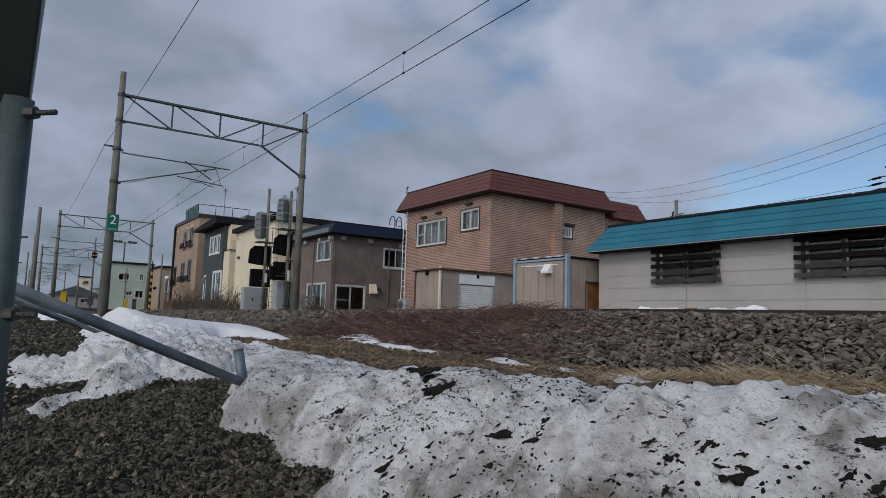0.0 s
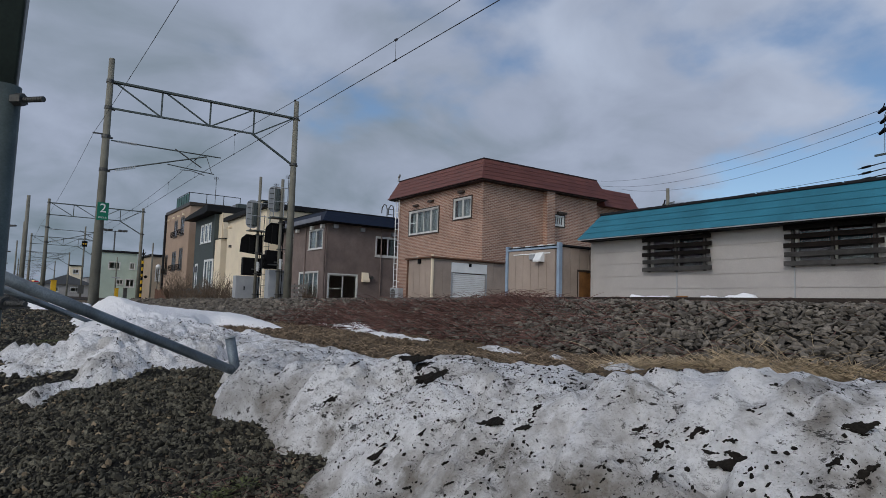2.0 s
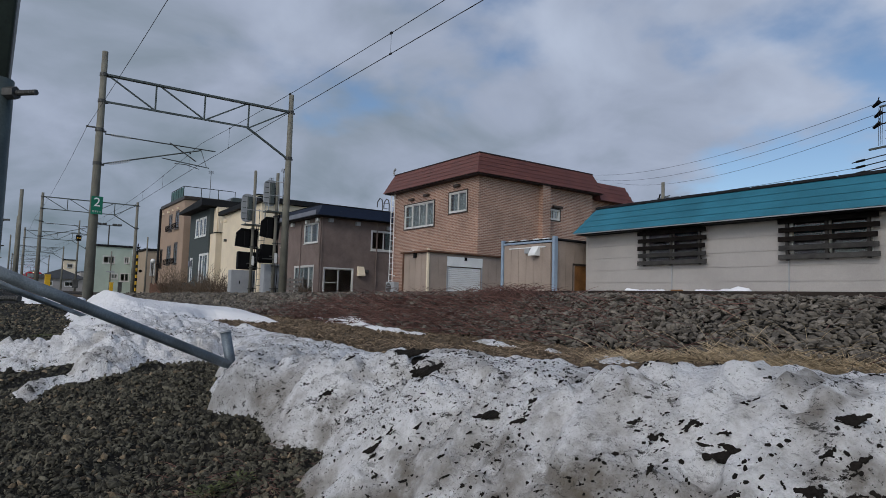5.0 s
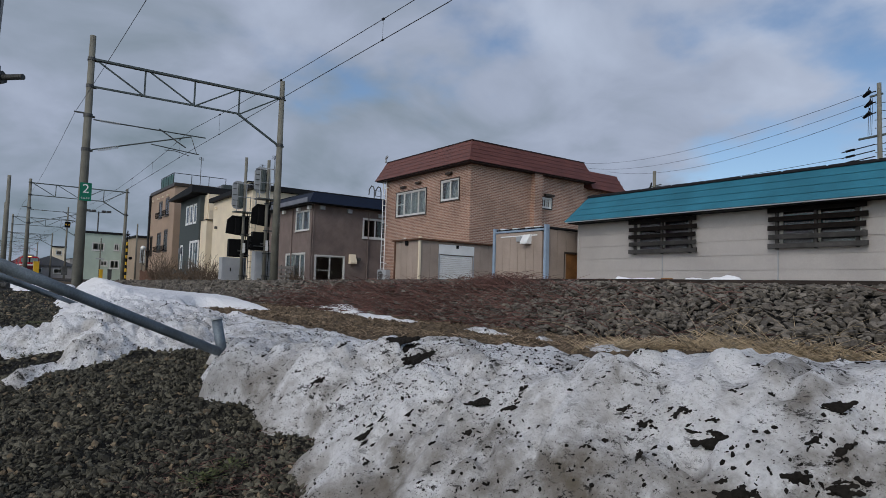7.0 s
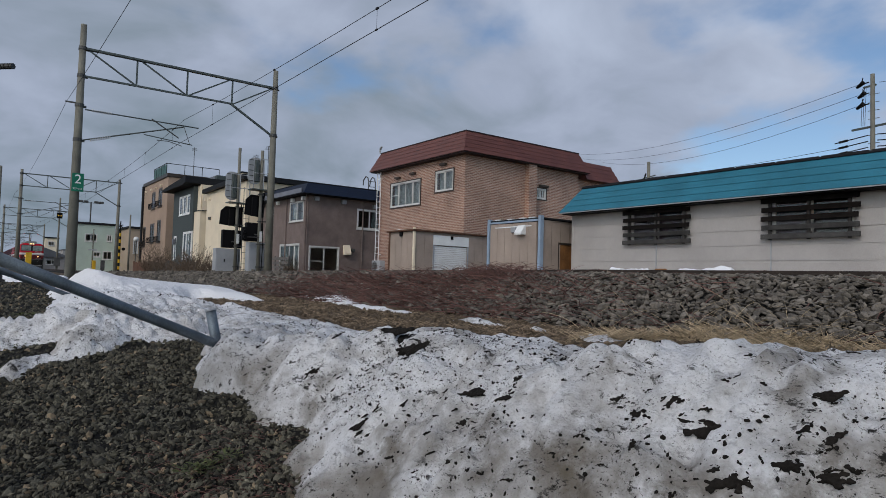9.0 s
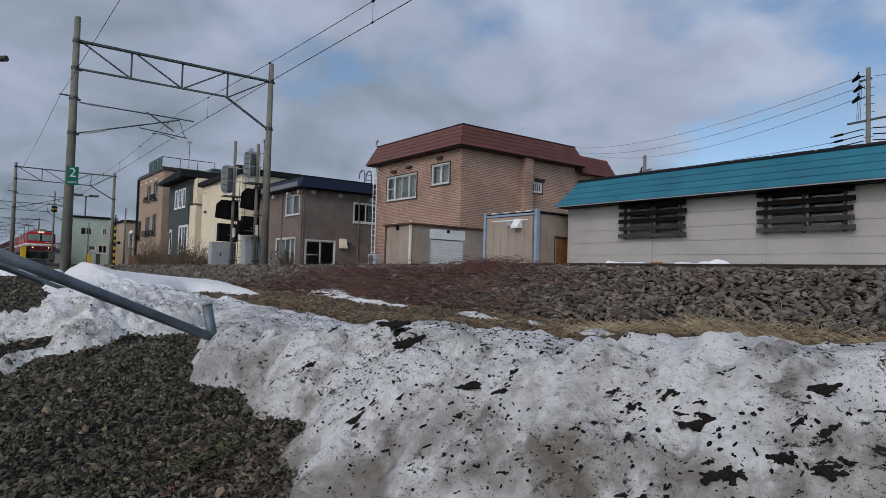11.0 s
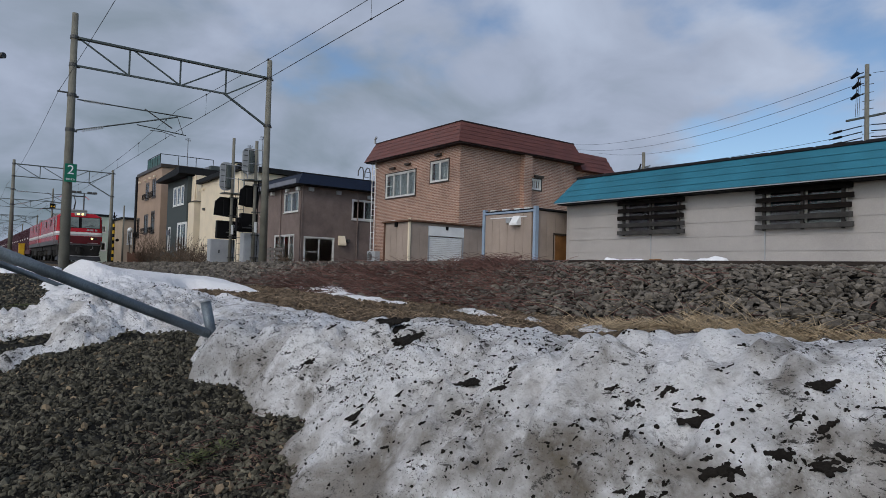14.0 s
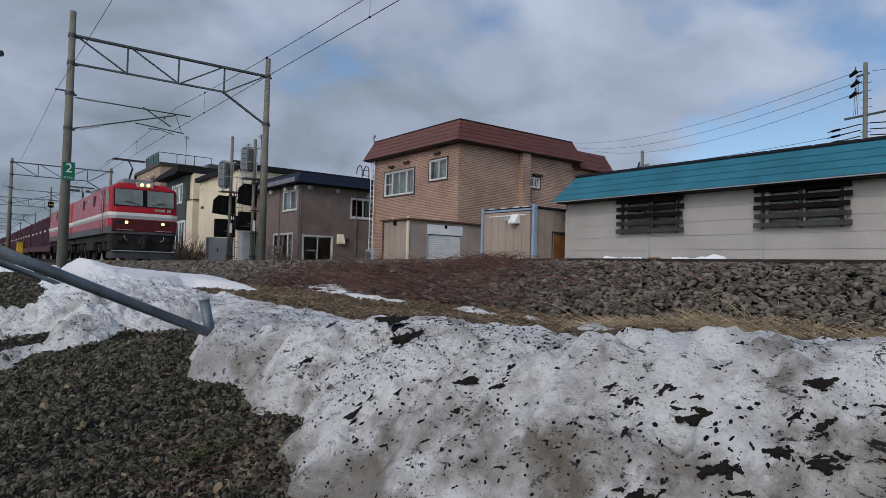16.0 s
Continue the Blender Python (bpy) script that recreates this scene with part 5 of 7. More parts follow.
def cream_house():
    h = thing("cream_house", (0, 0, GROUND_Z), "large cream-clad house with black sheet-metal roof edges", "house")
    x0, x1, y0, y1 = -52.9, -43.6, 15.0, 26.0
    ez = 6.9
    shell(h, x0, y0, x1, y1, ez + 0.02, [], [], "cream", 0.45)
    # sloping black roof edge, higher towards the camera's end
    b = prism([(x0 - 0.3, ez - 0.10), (x1 + 0.35, ez + 0.05), (x1 + 0.35, ez + 0.40), (x0 - 0.3, ez + 0.22)], "y", y0 - 0.35, y1 + 0.3)
    part("roof", b, M["dark_edge"], h)
    for u, z in ((-53.0, 6.2), (-52.0, 6.2), (-47.6, 6.6), (-51.7, 4.6), (-46.0, 1.3)):
        vent(h, ("front", y0), u, z, 0.22, 0.20, "cream" if z > 6 else "steel", 0.2)
    for u, z0 in ((16.4, 3.0), (17.2, 4.6), (16.4, 1.4)):
        u_ = thing("outdoor_unit", (x1 + 0.45, u, GROUND_Z + z0), "white air-conditioner unit bracketed to the cream wall", "air conditioner", "outdoor units")
        part("casing", box(-0.15, -0.42, 0, 0.15, 0.42, 0.6, 0.02), M["grey_box"], u_)
        part("fan_grille", rod((0.15, -0.08, 0.3), (0.17, -0.08, 0.3), 0.24, 20), M["steel"], u_)
        part("bracket", box(-0.45, -0.35, -0.05, 0.15, 0.35, 0.0), M["steel"], u_)
    part("roof_block", box(x1 - 5.4, y0 + 0.8, ez + 0.3, x1 - 3.4, y0 + 2.4, ez + 1.05, 0.03), M["cream"], h)
    part("roof_block_cap", box(x1 - 5.5, y0 + 0.7, ez + 1.05, x1 - 3.3, y0 + 2.5, ez + 1.13), M["dark_edge"], h)
    tv_aerial((-45.0, 17.0, GROUND_Z + ez + 0.3), 2.6)


def slate_house():
    h = thing("slate_grey_house", (0, 0, GROUND_Z), "slate-grey two-storey house with white windows and a black overhanging roof", "house")
    x0, x1, y0, y1 = -63.7, -57.0, 15.0, 24.0
    ez = 7.9
    wf = [(-61.6 + 1.28 * k, -60.55 + 1.28 * k, 5.5, 7.25) for k in range(3)]
    doors = [(-59.8, -57.0, 0.4, 3.95), (-63.0, -62.1, 0.4, 3.7)]
    shell(h, x0, y0, x1, y1, ez, wf + doors, [], "slate", 0.40)
    for w in wf:
        window(h, ("front", y0), *w, sash="white", panes=1, frame=0.10, curtain=True)
    window(h, ("front", y0), *doors[0], sash="white", panes=3, frame=0.12, curtain="parted")
    window(h, ("front", y0), *doors[1], sash="white", panes=1, frame=0.10, curtain=False)
    b = prism([(x0 - 0.9, ez - 0.02), (x0 - 0.9, ez + 0.22), (x0 + 1.0, ez + 0.36), (x1 + 0.6, ez + 0.70), (x1 + 0.6, ez + 0.15), (x1 - 0.4, ez)], "y", y0 - 0.9, y1 + 0.3)
    part("roof", b, M["dark_edge"], h)
    # cream stair block at the near end, with a recess and a drain pipe
    part("stair_block", box(x1 + 0.01, y0 + 0.12, 0, x1 + 1.8, y0 + 6, 5.6, 0.01), M["cream"], h)
    part("upper_block", box(x1 + 0.01, y0 + 0.35, 5.65, x1 + 1.5, y0 + 6, ez - 0.02), M["cream"], h)
    part("coping", box(x1 + 0.01, y0 + 0.05, 5.6, x1 + 1.95, y0 + 6.1, 5.65), M["dark_edge"], h)
    part("drain_pipe", rod((x1 + 1.3, y0 + 0.28, 5.65), (x1 + 1.3, y0 + 0.28, ez), 0.06, 8), M["cream"], h)
    vent(h, ("front", y0), -62.8, 2.9, 0.32, 0.5, "pale_roof", 0.2)
    # dark boarded plant on the roof
    p = thing("roof_plant", (x1 - 1.0, y0 + 3.5, GROUND_Z + ez + 0.8), "dark green sheet-metal plant enclosure on the roof", "roof plant")
    part("enclosure", box(-5.0, -1.5, -0.1, 0.6, 1.5, 0.42, 0.03), M["slate"], p)
    part("hatch_frame", box(-1.4, -1.54, 0.0, 0.1, -1.5, 0.38, 0.02), M["pale_roof"], p)
    tv_aerial((x1 - 1.2, y0 + 0.2, GROUND_Z + ez + 0.8), 2.7)
    tv_aerial((x1 + 3.2, y0 + 4.2, GROUND_Z + ez + 0.2), 2.6)


def tan_house():
    h = thing("tan_house", (0, 0, GROUND_Z), "three-storey tan house with dark balcony windows and a glass roof rail", "house")
    x0, x1, y0, y1 = -77.2, -66.4, 15.0, 23.0
    ez = 9.75
    wf = [(-73.2, -71.6, 6.9, 8.75), (-70.2, -68.6, 6.95, 8.9), (-76.9, -75.6, 3.0, 5.2), (-73.4, -71.5, 3.3, 5.4), (-70.2, -68.6, 3.3, 5.6)]
    shell(h, x0, y0, x1, y1, ez, wf, [], "tan", 0.45)
    for w in wf:
        win = window(h, ("front", y0), *w, sash="bronze", panes=2, frame=0.12, curtain=False)
        b = bmesh.new()
        for z in (w[2] + 0.05, w[2] + 0.55):
            fbox(("front", y0), w[0] - 0.25, w[1] + 0.25, 0.28, 0.33, z, z + 0.05, 0, b)
        for k in range(8):
            u = w[0] - 0.2 + (w[1] - w[0] + 0.4) * k / 7
            fbox(("front", y0), u - 0.02, u + 0.02, 0.285, 0.325, w[2] + 0.1, w[2] + 0.55, 0, b)
        for u in (w[0] - 0.25, w[1] + 0.2):
            fbox(("front", y0), u, u + 0.05, 0.0, 0.28, w[2] + 0.05, w[2] + 0.10, 0, b)
        part("guard_rail", b, M["black"], win)
    for u in (-76.0, -73.4, -71.2, -69.0):
        vent(h, ("front", y0), u, 9.0, 0.25, 0.2, "cream", 0.2)
    part("parapet", box(x0 - 0.15, y0 - 0.15, ez, x1 + 0.15, y1 + 0.1, ez + 0.35, 0.02), M["bronze"], h)
    part("corner_strip", box(x0 - 0.4, y0 - 0.2, 0, x0 + 0.05, y0 + 0.5, ez + 0.1), M["dark_edge"], h)
    r = thing("roof_rail", (x0 + 3.5, y0 + 0.2, GROUND_Z + ez + 0.35), "green glass railing round the roof terrace", "railing")
    for i in range(6):
        x = i * 1.1
        part("post", rod((x, 0, 0), (x, 0, 1.25), 0.04, 6), M["dark_green"], r)
        if i < 5:
            part("rail_panel", box(x + 0.05, -0.012, 0.1, x + 1.05, 0.012, 1.15), M["green_ins"], r)
    part("top_rail", rod((0, 0, 1.25), (5.5, 0, 1.25), 0.04, 6), M["dark_green"], r)
    part("side_rail", rod((5.5, 0, 1.25), (5.5, 5.25, 1.25), 0.035, 6), M["dark_green"], r)
    for i in range(1, 4):
        part("post", rod((5.5, 1.75 * i, 0), (5.5, 1.75 * i, 1.25), 0.035, 6), M["dark_green"], r)


brick_house()
teal_house()
sheds()


def wall_unit():
    u = thing("outdoor_unit", (-27.5, 16.3, GROUND_Z), "grey air-conditioner unit on a steel stand beside the brick house", "air conditioner", "outdoor units")
    part("casing", box(-0.40, -0.15, 0.66, 0.40, 0.15, 1.24, 0.025), M["grey_box"], u)
    ring = part("fan_grille", rod((-0.10, -0.165, 0.95), (-0.10, -0.15, 0.95), 0.24, 24), M["steel"], u)
    for k in range(5):
        part("grille_bar", box(-0.33, -0.175, 0.77 + 0.09 * k, 0.13, -0.166, 0.782 + 0.09 * k), M["grey_box"], ring)
    for x in (-0.34, 0.34):
        part("stand_leg", box(x - 0.02, -0.14, -0.05, x + 0.02, 0.14, 0.66), M["steel"], u)
    v = thing("vent_pipe", (-26.75, 16.75, GROUND_Z), "white plastic vent pipe standing at the brick wall", "pipe")
    part("pipe", rod((0, 0, -0.05), (0, 0, 2.75), 0.055, 12), M["white"], v, smooth=True)
    part("bend", rod((0, 0, 2.70), (0.22, 0.16, 2.78), 0.058, 12), M["white"], v, smooth=True)


wall_unit()
taupe_house()
cream_house()
slate_house()
tan_house()


# ---------------- fence of steel posts with raking braces, at the foot of the slope ----------------
def fence_post(at, hood):
    f = thing("snow_fence_post", at, "grey galvanised steel post with a raking pipe brace", "fence post", "snow fence posts")
    part("post", rod((0, 0, -0.9), (0, 0, 0.62), 0.0445, 24), M["post"], f, smooth=True)
    for z in (0.575, -0.03):
        b = rod((0.03, 0.025, z), (0.052, 0.050, z), 0.020, 6)
        bo = part("nut", b, M["steel"], f)
        b = bmesh.new()
        for i in range(16):
            a = 0.052 + 0.003 * i
            rod((a, a - 0.002, z), (a + 0.003, a + 0.001, z), 0.0088 if i % 2 else 0.0074, 10, None, b)
        part("bolt", b, M["steel"], bo)
    d = Vector((-0.38, 0.79, -0.33))
    s = Vector((-0.335, 0.095, 0.03))
    part("brace", rod(s - d * 0.14, s + d * 1.08, 0.0215, 20), M["pipe"], f, smooth=True)
    return f


fp = fence_post((-2.285, -0.038, 1.0), True)
for d in (4.3, 8.4, 12.6, 16.8, 21.0):
    copy_thing(fp, Matrix.Translation((-2.285 - d, -0.038, 1.0)))


def fence_hood():
    h = thing("fence_hood", (-2.305, -0.055, 1.60), "dark green painted steel hood on top of the fence post", "fence hood")
    b = bmesh.new()
    lo = [(-0.06, -0.30), (0.02, -0.30), (0.045, 0.045), (-0.06, 0.05)]
    hi = [(0.06, -0.30), (0.18, -0.30), (0.20, 0.06), (0.06, 0.07)]
    a = [b.verts.new((x, y, 0.0)) for x, y in lo]
    c = [b.verts.new((x, y, 0.62)) for x, y in hi]
    for i in range(4):
        b.faces.new((a[i], a[(i + 1) % 4], c[(i + 1) % 4], c[i]))
    b.faces.new(a[::-1]); b.faces.new(c)
    bmesh.ops.recalc_face_normals(b, faces=b.faces)
    bmesh.ops.bevel(b, geom=b.edges[:], offset=0.008, segments=2, profile=0.5, affect="EDGES")
    part("sheet", b, M["dark_green"], h)
    part("rim", rod((0.0, 0.02, -0.012), (0.0, 0.02, 0.0), 0.05, 20), M["dark_green"], h)


fence_hood()


def pipe_stub():
    s = thing("cut_pipe_stub", (-3.05, 0.965, 0.545), "short cut-off galvanised pipe leaning in the snow", "pipe")
    a, c = Vector((0, 0, 0)), Vector((-0.035, -0.05, 0.272))
    part("pipe", rod(a, c, 0.024, 20), M["pipe"], s, smooth=True)
    part("end_cap", rod(c, c + (c - a).normalized() * 0.008, 0.028, 20), M["grey_box"], s)


pipe_stub()


# ---------------- soil on the snow ----------------
def clod_mesh(seed, crumbs):
    """A crumbling patch of wet soil: many rough crumbs pressed together in a ragged streak."""
    rng = random.Random(300 + seed)
    b = bmesh.new()
    bend = rng.uniform(-0.45, 0.45)
    for i in range(crumbs):
        r = rng.uniform(0.10, 0.26) if crumbs > 15 else rng.uniform(0.16, 0.42)
        x = max(-1.0, min(1.0, rng.gauss(0, 0.42)))
        y = rng.gauss(0, 0.16 + 0.12 * math.sin(3 * x + seed)) + bend * x * x
        made = bmesh.ops.create_icosphere(b, subdivisions=2 if r > 0.15 else 1, radius=1.0)["verts"]
        k = Vector((seed * 1.9, i * 3.1, seed * 4.7))
        turn = Euler((rng.uniform(0, 6), rng.uniform(0, 6), rng.uniform(0, 6))).to_matrix()
        for v in made:
            f = 0.9 + 0.75 * noise.noise(v.co * 1.5 + k) + 0.35 * noise.noise(v.co * 4.0 + k)
            p = turn @ (v.co * max(0.3, f) * r)
            v.co = Vector((x + p.x * 1.15, y + p.y, 0.02 + p.z * 0.75))
    me = bpy.data.meshes.new("soil_clod")
    b.to_mesh(me)
    b.free()
    return fused(me) if crumbs > 15 else me


def fused(me):
    """The crumbs grown together into one lump; loose ones fall away."""
    ob = new("soil_clod", me)
    grow = ob.modifiers.new("fuse", "REMESH")
    grow.mode, grow.voxel_size = "VOXEL", 0.055
    bpy.context.view_layer.update()
    out = bpy.data.meshes.new_from_object(ob.evaluated_get(bpy.context.evaluated_depsgraph_get()))
    bpy.data.objects.remove(ob)
    b = bmesh.new()
    b.from_mesh(out)
    left, best = set(b.verts), set()
    while left:
        todo, island = [next(iter(left))], set()
        while todo:
            v = todo.pop()
            if v in island:
                continue
            island.add(v)
            todo += [e.other_vert(v) for e in v.link_edges]
        left -= island
        best = max(best, island, key=len)
    bmesh.ops.delete(b, geom=[v for v in b.verts if v not in best], context="VERTS")
    b.to_mesh(out)
    b.free()
    out.materials.clear()
    out.materials.append(M["soil"])
    return out


def soil_clods():
    metas, crumbs = [clod_mesh(k, 44) for k in range(8)], [clod_mesh(20 + k, 6) for k in range(10)]
    # place, half length and turn of the large ones
    spots = ((-2.02, 1.30, 0.066, 30), (-1.87, 1.28, 0.056, 38), (-1.34, 1.1, 0.042, 25), (-1.21, 1.1, 0.023, 30), (-1.19, 1.13, 0.015, 70), (-1.65, 0.93, 0.026, 45),
             (-1.63, 0.98, 0.014, 60), (-1.3, 1.05, 0.024, 10), (-2.18, 1.03, 0.024, 35), (-0.91, 1.17, 0.017, 30), (-0.78, 1.18, 0.018, 60), (-0.83, 1.14, 0.018, 5),
             (-0.69, 1.16, 0.034, 10), (-0.79, 1.06, 0.012, 80), (-0.5, 1.24, 0.022, 20), (-0.52, 1.19, 0.014, 20), (-0.48, 1.20, 0.019, 60), (-0.47, 1.17, 0.025, 10),
             (-0.53, 1.14, 0.023, 5), (-0.61, 1.09, 0.032, 15), (-0.71, 1.01, 0.032, 10), (-0.54, 1.08, 0.025, 0), (-0.69, 1.32, 0.010, 60), (-0.55, 1.45, 0.013, 0))
    rng = random.Random(77)
    pieces = []
    for x, y, s, turn in spots:
        heap = s > 0.05
        pieces.append((x, y, s * 0.86, 1.0 if heap else 0.9, turn))
        if heap:
            pieces += [(x + 0.35 * s, y + 0.16 * s, s * 0.7, 0.9, turn + 12), (x - 0.30 * s, y - 0.12 * s, s * 0.75, 0.9, turn - 10)]
        # crumbled companions strung out along the same streak
        a = radians(turn)
        for _ in range(5 if s > 0.014 else 2):
            r, q = s * rng.uniform(-1.7, 1.7), s * rng.gauss(0, 0.45)
            pieces.append((x + r * math.cos(a) - q * math.sin(a), y + 0.6 * (r * math.sin(a) + q * math.cos(a)), min(s, 0.03) * rng.uniform(0.18, 0.5), rng.uniform(0.4, 0.9), turn + rng.gauss(0, 25)))
    for _ in range(380):      # small ones over the whole bank, most on its lower front
        x = -2.8 + 2.5 * rng.random() ** 0.9
        y = 0.80 + 0.10 * (x + 2.8) / 2.5 + 0.62 * rng.random() ** 1.2
        pieces.append((x, y, (0.0045 + 0.011 * rng.random() ** 3) * (1.0 if x < -1 else 0.75), rng.uniform(0.35, 0.8), rng.gauss(35, 22)))
    for _ in range(110):      # thickest where the plough turned the soil up
        x, y = rng.uniform(-1.0, -0.38), 0.93 + 0.30 * rng.random() ** 1.3
        y += 0.12 * (x + 1.0)
        pieces.append((x, y, 0.0035 + 0.0085 * rng.random() ** 2.5, rng.uniform(0.5, 1.0), rng.gauss(25, 25)))
    e = 0.12
    V, F, n = [], [], 0
    for i, (x, y, s, slim, turn) in enumerate(pieces):
        p = np.array([[x, y], [x + e, y], [x - e, y], [x, y + e], [x, y - e]])
        h = snow_height(p[:, 0], p[:, 1])
        if h[0] < ground_height(x, y) + 0.01:
            continue
        nrm = Vector((-(h[1] - h[2]) / (2 * e), -(h[3] - h[4]) / (2 * e), 1)).normalized()
        m = nrm.to_track_quat("Z", "Y").to_matrix().to_4x4() @ pose(0, 0, 0, 0, 0, turn + rng.gauss(0, 5))
        m = Matrix.Translation((x, y, float(h[0]))) @ m @ Matrix.Diagonal((s * 1.25, s * 1.25 * slim, s * 1.1, 1))
        if s > 0.0095:
            ob = tagged(new("soil_clod", metas[i % 8]), "lump of black wet soil on the dirty snow", "soil clod", "soil clods on the snow")
            ob.matrix_world = m
        else:
            me = crumbs[i % 10]
            V += [(m @ v.co)[:] for v in me.vertices]
            F += [tuple(k + n for k in f.vertices) for f in me.polygons]
            n += len(me.vertices)
    tagged(raw("small_soil_clods", V, F, M["soil"]), "small crumbling lumps of black soil on the snow", "soil", kind="stuff")


def soil_grains():
    """Crumbs of soil strewn over the bank in drifts."""
    rng = np.random.RandomState(5)
    n = 90000
    x, y = rng.uniform(-6.0, 0.6, n), rng.uniform(0.3, 2.3, n)
    drift = fbm(x, y, 1.6, 3, 3) + 0.9 * fbm(x, y, 7.0, 3, 9)
    keep = (drift > 0.22) & (rng.rand(n) < 0.55)
    x, y = x[keep], y[keep]
    z, g = snow_height(x, y), ground_height(x, y)
    ok = z > g + 0.015
    size = 0.0014 + 0.0062 * rng.rand(len(x)) ** 4
    shapes = stone_set(10, 31)
    places = [(a, b, c, s) for a, b, c, s, k in zip(x.tolist(), y.tolist(), z.tolist(), size.tolist(), ok) if k]
    tagged(scatter("soil_crumbs", shapes, places, M["soil"], 9, 0.8), "fine black soil crumbs strewn over the snow", "soil", kind="stuff")


soil_clods()
soil_grains()


# ---------------- dry grass, dead vines and shrubs ----------------
def blades(rng, n, place, length, lean, r, name, material, label, sag=0.5, seg=4):
    lines = []
    for _ in range(n):
        x, y, z = place(rng)
        a = rng.uniform(0, 6.283)
        L = length * rng.uniform(0.5, 1.3)
        tilt = min(1.5, max(lean - 0.35, abs(rng.gauss(lean, 0.3))))
        pts, h, out = [], 0.0, 0.0
        cx, cy = x, y
        for i in range(seg):
            pts.append((cx, cy, max(z + h, z - 0.01)))
            t = tilt + sag * i / seg
            a += rng.gauss(0, 0.25)
            cx += math.cos(a) * math.sin(t) * L / seg
            cy += math.sin(a) * math.sin(t) * L / seg
            h += math.cos(t) * L / seg
        lines.append(pts)
    return tagged(strands(name, lines, r, material), label, "grass" if "grass" in name else "plants", kind="stuff")


def surf(x, y):
    return float(max(ground_height(np.array([x]), np.array([y]))[0], bed_height(y, x) if y > 3.6 else -9))


def strewn(x0, x1, y0, y1):
    def place(rng):
        while True:
            x, y = rng.uniform(x0, x1), y0 + (y1 - y0) * rng.betavariate(2, 2)
            if float(fbm(np.array([x]), np.array([y]), 1.5, 2, 4)[0]) > -0.25:
                return x, y, surf(x, y)
    return place


rngp = random.Random(99)
blades(rngp, 15000, strewn(-2.6, 0.4, 2.75, 4.0), 0.19, 1.28, 0.0032, "dry_grass_tufts", M["straw"], "flattened straw-coloured dry grass along the ballast foot")
blades(rngp, 5200, strewn(-9.5, -2.0, 1.9, 3.8), 0.10, 1.40, 0.0030, "dry_grass_mat", M["brown_straw"], "sparse matted dry grass on brown soil")
blades(rngp, 140, strewn(-3.2, 0.2, 3.3, 4.3), 0.42, 0.9, 0.0018, "tall_dry_grass", M["straw"], "long bent dry grass stalks leaning on the stones", sag=1.0, seg=6)
blades(rngp, 620, strewn(-2.3, -1.3, 0.35, 0.95), 0.10, 1.45, 0.0017, "dead_grass_roots", M["twig"], "thin dead roots lying on the gravel")


def vine_place(rng):
    x, y = rng.gauss(-7.2, 1.8), rng.uniform(3.75, 4.95)
    return x, y, surf(x, y)


blades(rngp, 4200, vine_place, 0.42, 1.38, 0.0046, "dead_vines", M["twig"], "tangle of reddish-brown dead vines on the ballast slope", sag=0.5, seg=7)
blades(rngp, 420, lambda r: (lambda x, y: (x, y, surf(x, y)))(r.gauss(-5.75, 0.30), r.uniform(4.8, 5.2)), 0.38, 0.85, 0.0036, "bramble_tangle", M["twig"],
       "tangle of bare brambles at the top of the ballast", sag=1.8, seg=8)


def weeds():
    rng = random.Random(4)
    for x, y, n in ((-2.01, 0.58, 150), (-2.05, 0.67, 70), (-5.2, 0.27, 90), (-5.45, 0.36, 90), (-4.12, 0.20, 60)):
        verts, faces = [], []
        z = surf(x, y)
        for _ in range(n):
            a, d = rng.uniform(0, 6.28), rng.uniform(0.005, 0.07)
            c = Vector((x + d * math.cos(a), y + d * math.sin(a), z + rng.uniform(0.008, 0.03)))
            u = Vector((math.cos(a), math.sin(a), rng.uniform(-0.1, 0.6))).normalized() * rng.uniform(0.007, 0.014)
            v = u.cross(Vector((0, 0, 1))).normalized() * 0.0042
            k = len(verts)
            verts += [(c - u)[:], (c + v)[:], (c + u)[:], (c - v)[:]]
            faces.append((k, k + 1, k + 2, k + 3))
        tagged(raw("small_weed", verts, faces, M["moss"]), "tiny green weed sprouting in the gravel", "weed", "weeds in the gravel")


weeds()


def shrub(at, h, w, n, seed, label):
    """A leafless shrub: stems from one stool that fork upwards."""
    rng = random.Random(seed)
    lines = []

    def grow(p, d, length, depth):
        pts = [p]
        for _ in range(4):
            d = (d + Vector((rng.gauss(0, 0.16), rng.gauss(0, 0.16), rng.gauss(0.03, 0.08)))).normalized()
            p = p + d * length / 4
            pts.append(p)
        lines.append([q[:] for q in pts])
        if depth:
            for _ in range(3):
                e = (d + Vector((rng.gauss(0, 0.5), rng.gauss(0, 0.5), rng.gauss(0.1, 0.3)))).normalized()
                grow(pts[rng.randrange(1, 5)], e, length * rng.uniform(0.45, 0.7), depth - 1)
    for _ in range(n):
        a = rng.uniform(0, 6.283)
        p = Vector((rng.gauss(0, w * 0.25), rng.gauss(0, w * 0.12), 0))
        d = Vector((math.cos(a) * 0.5, math.sin(a) * 0.4, 1)).normalized()
        grow(p, d, h * rng.uniform(0.45, 0.75), 2)
    s = strands("bare_shrub", lines, 0.012, M["shrub"])
    s.location = at
    tagged(s, label, "shrub", "bare shrubs before the houses")


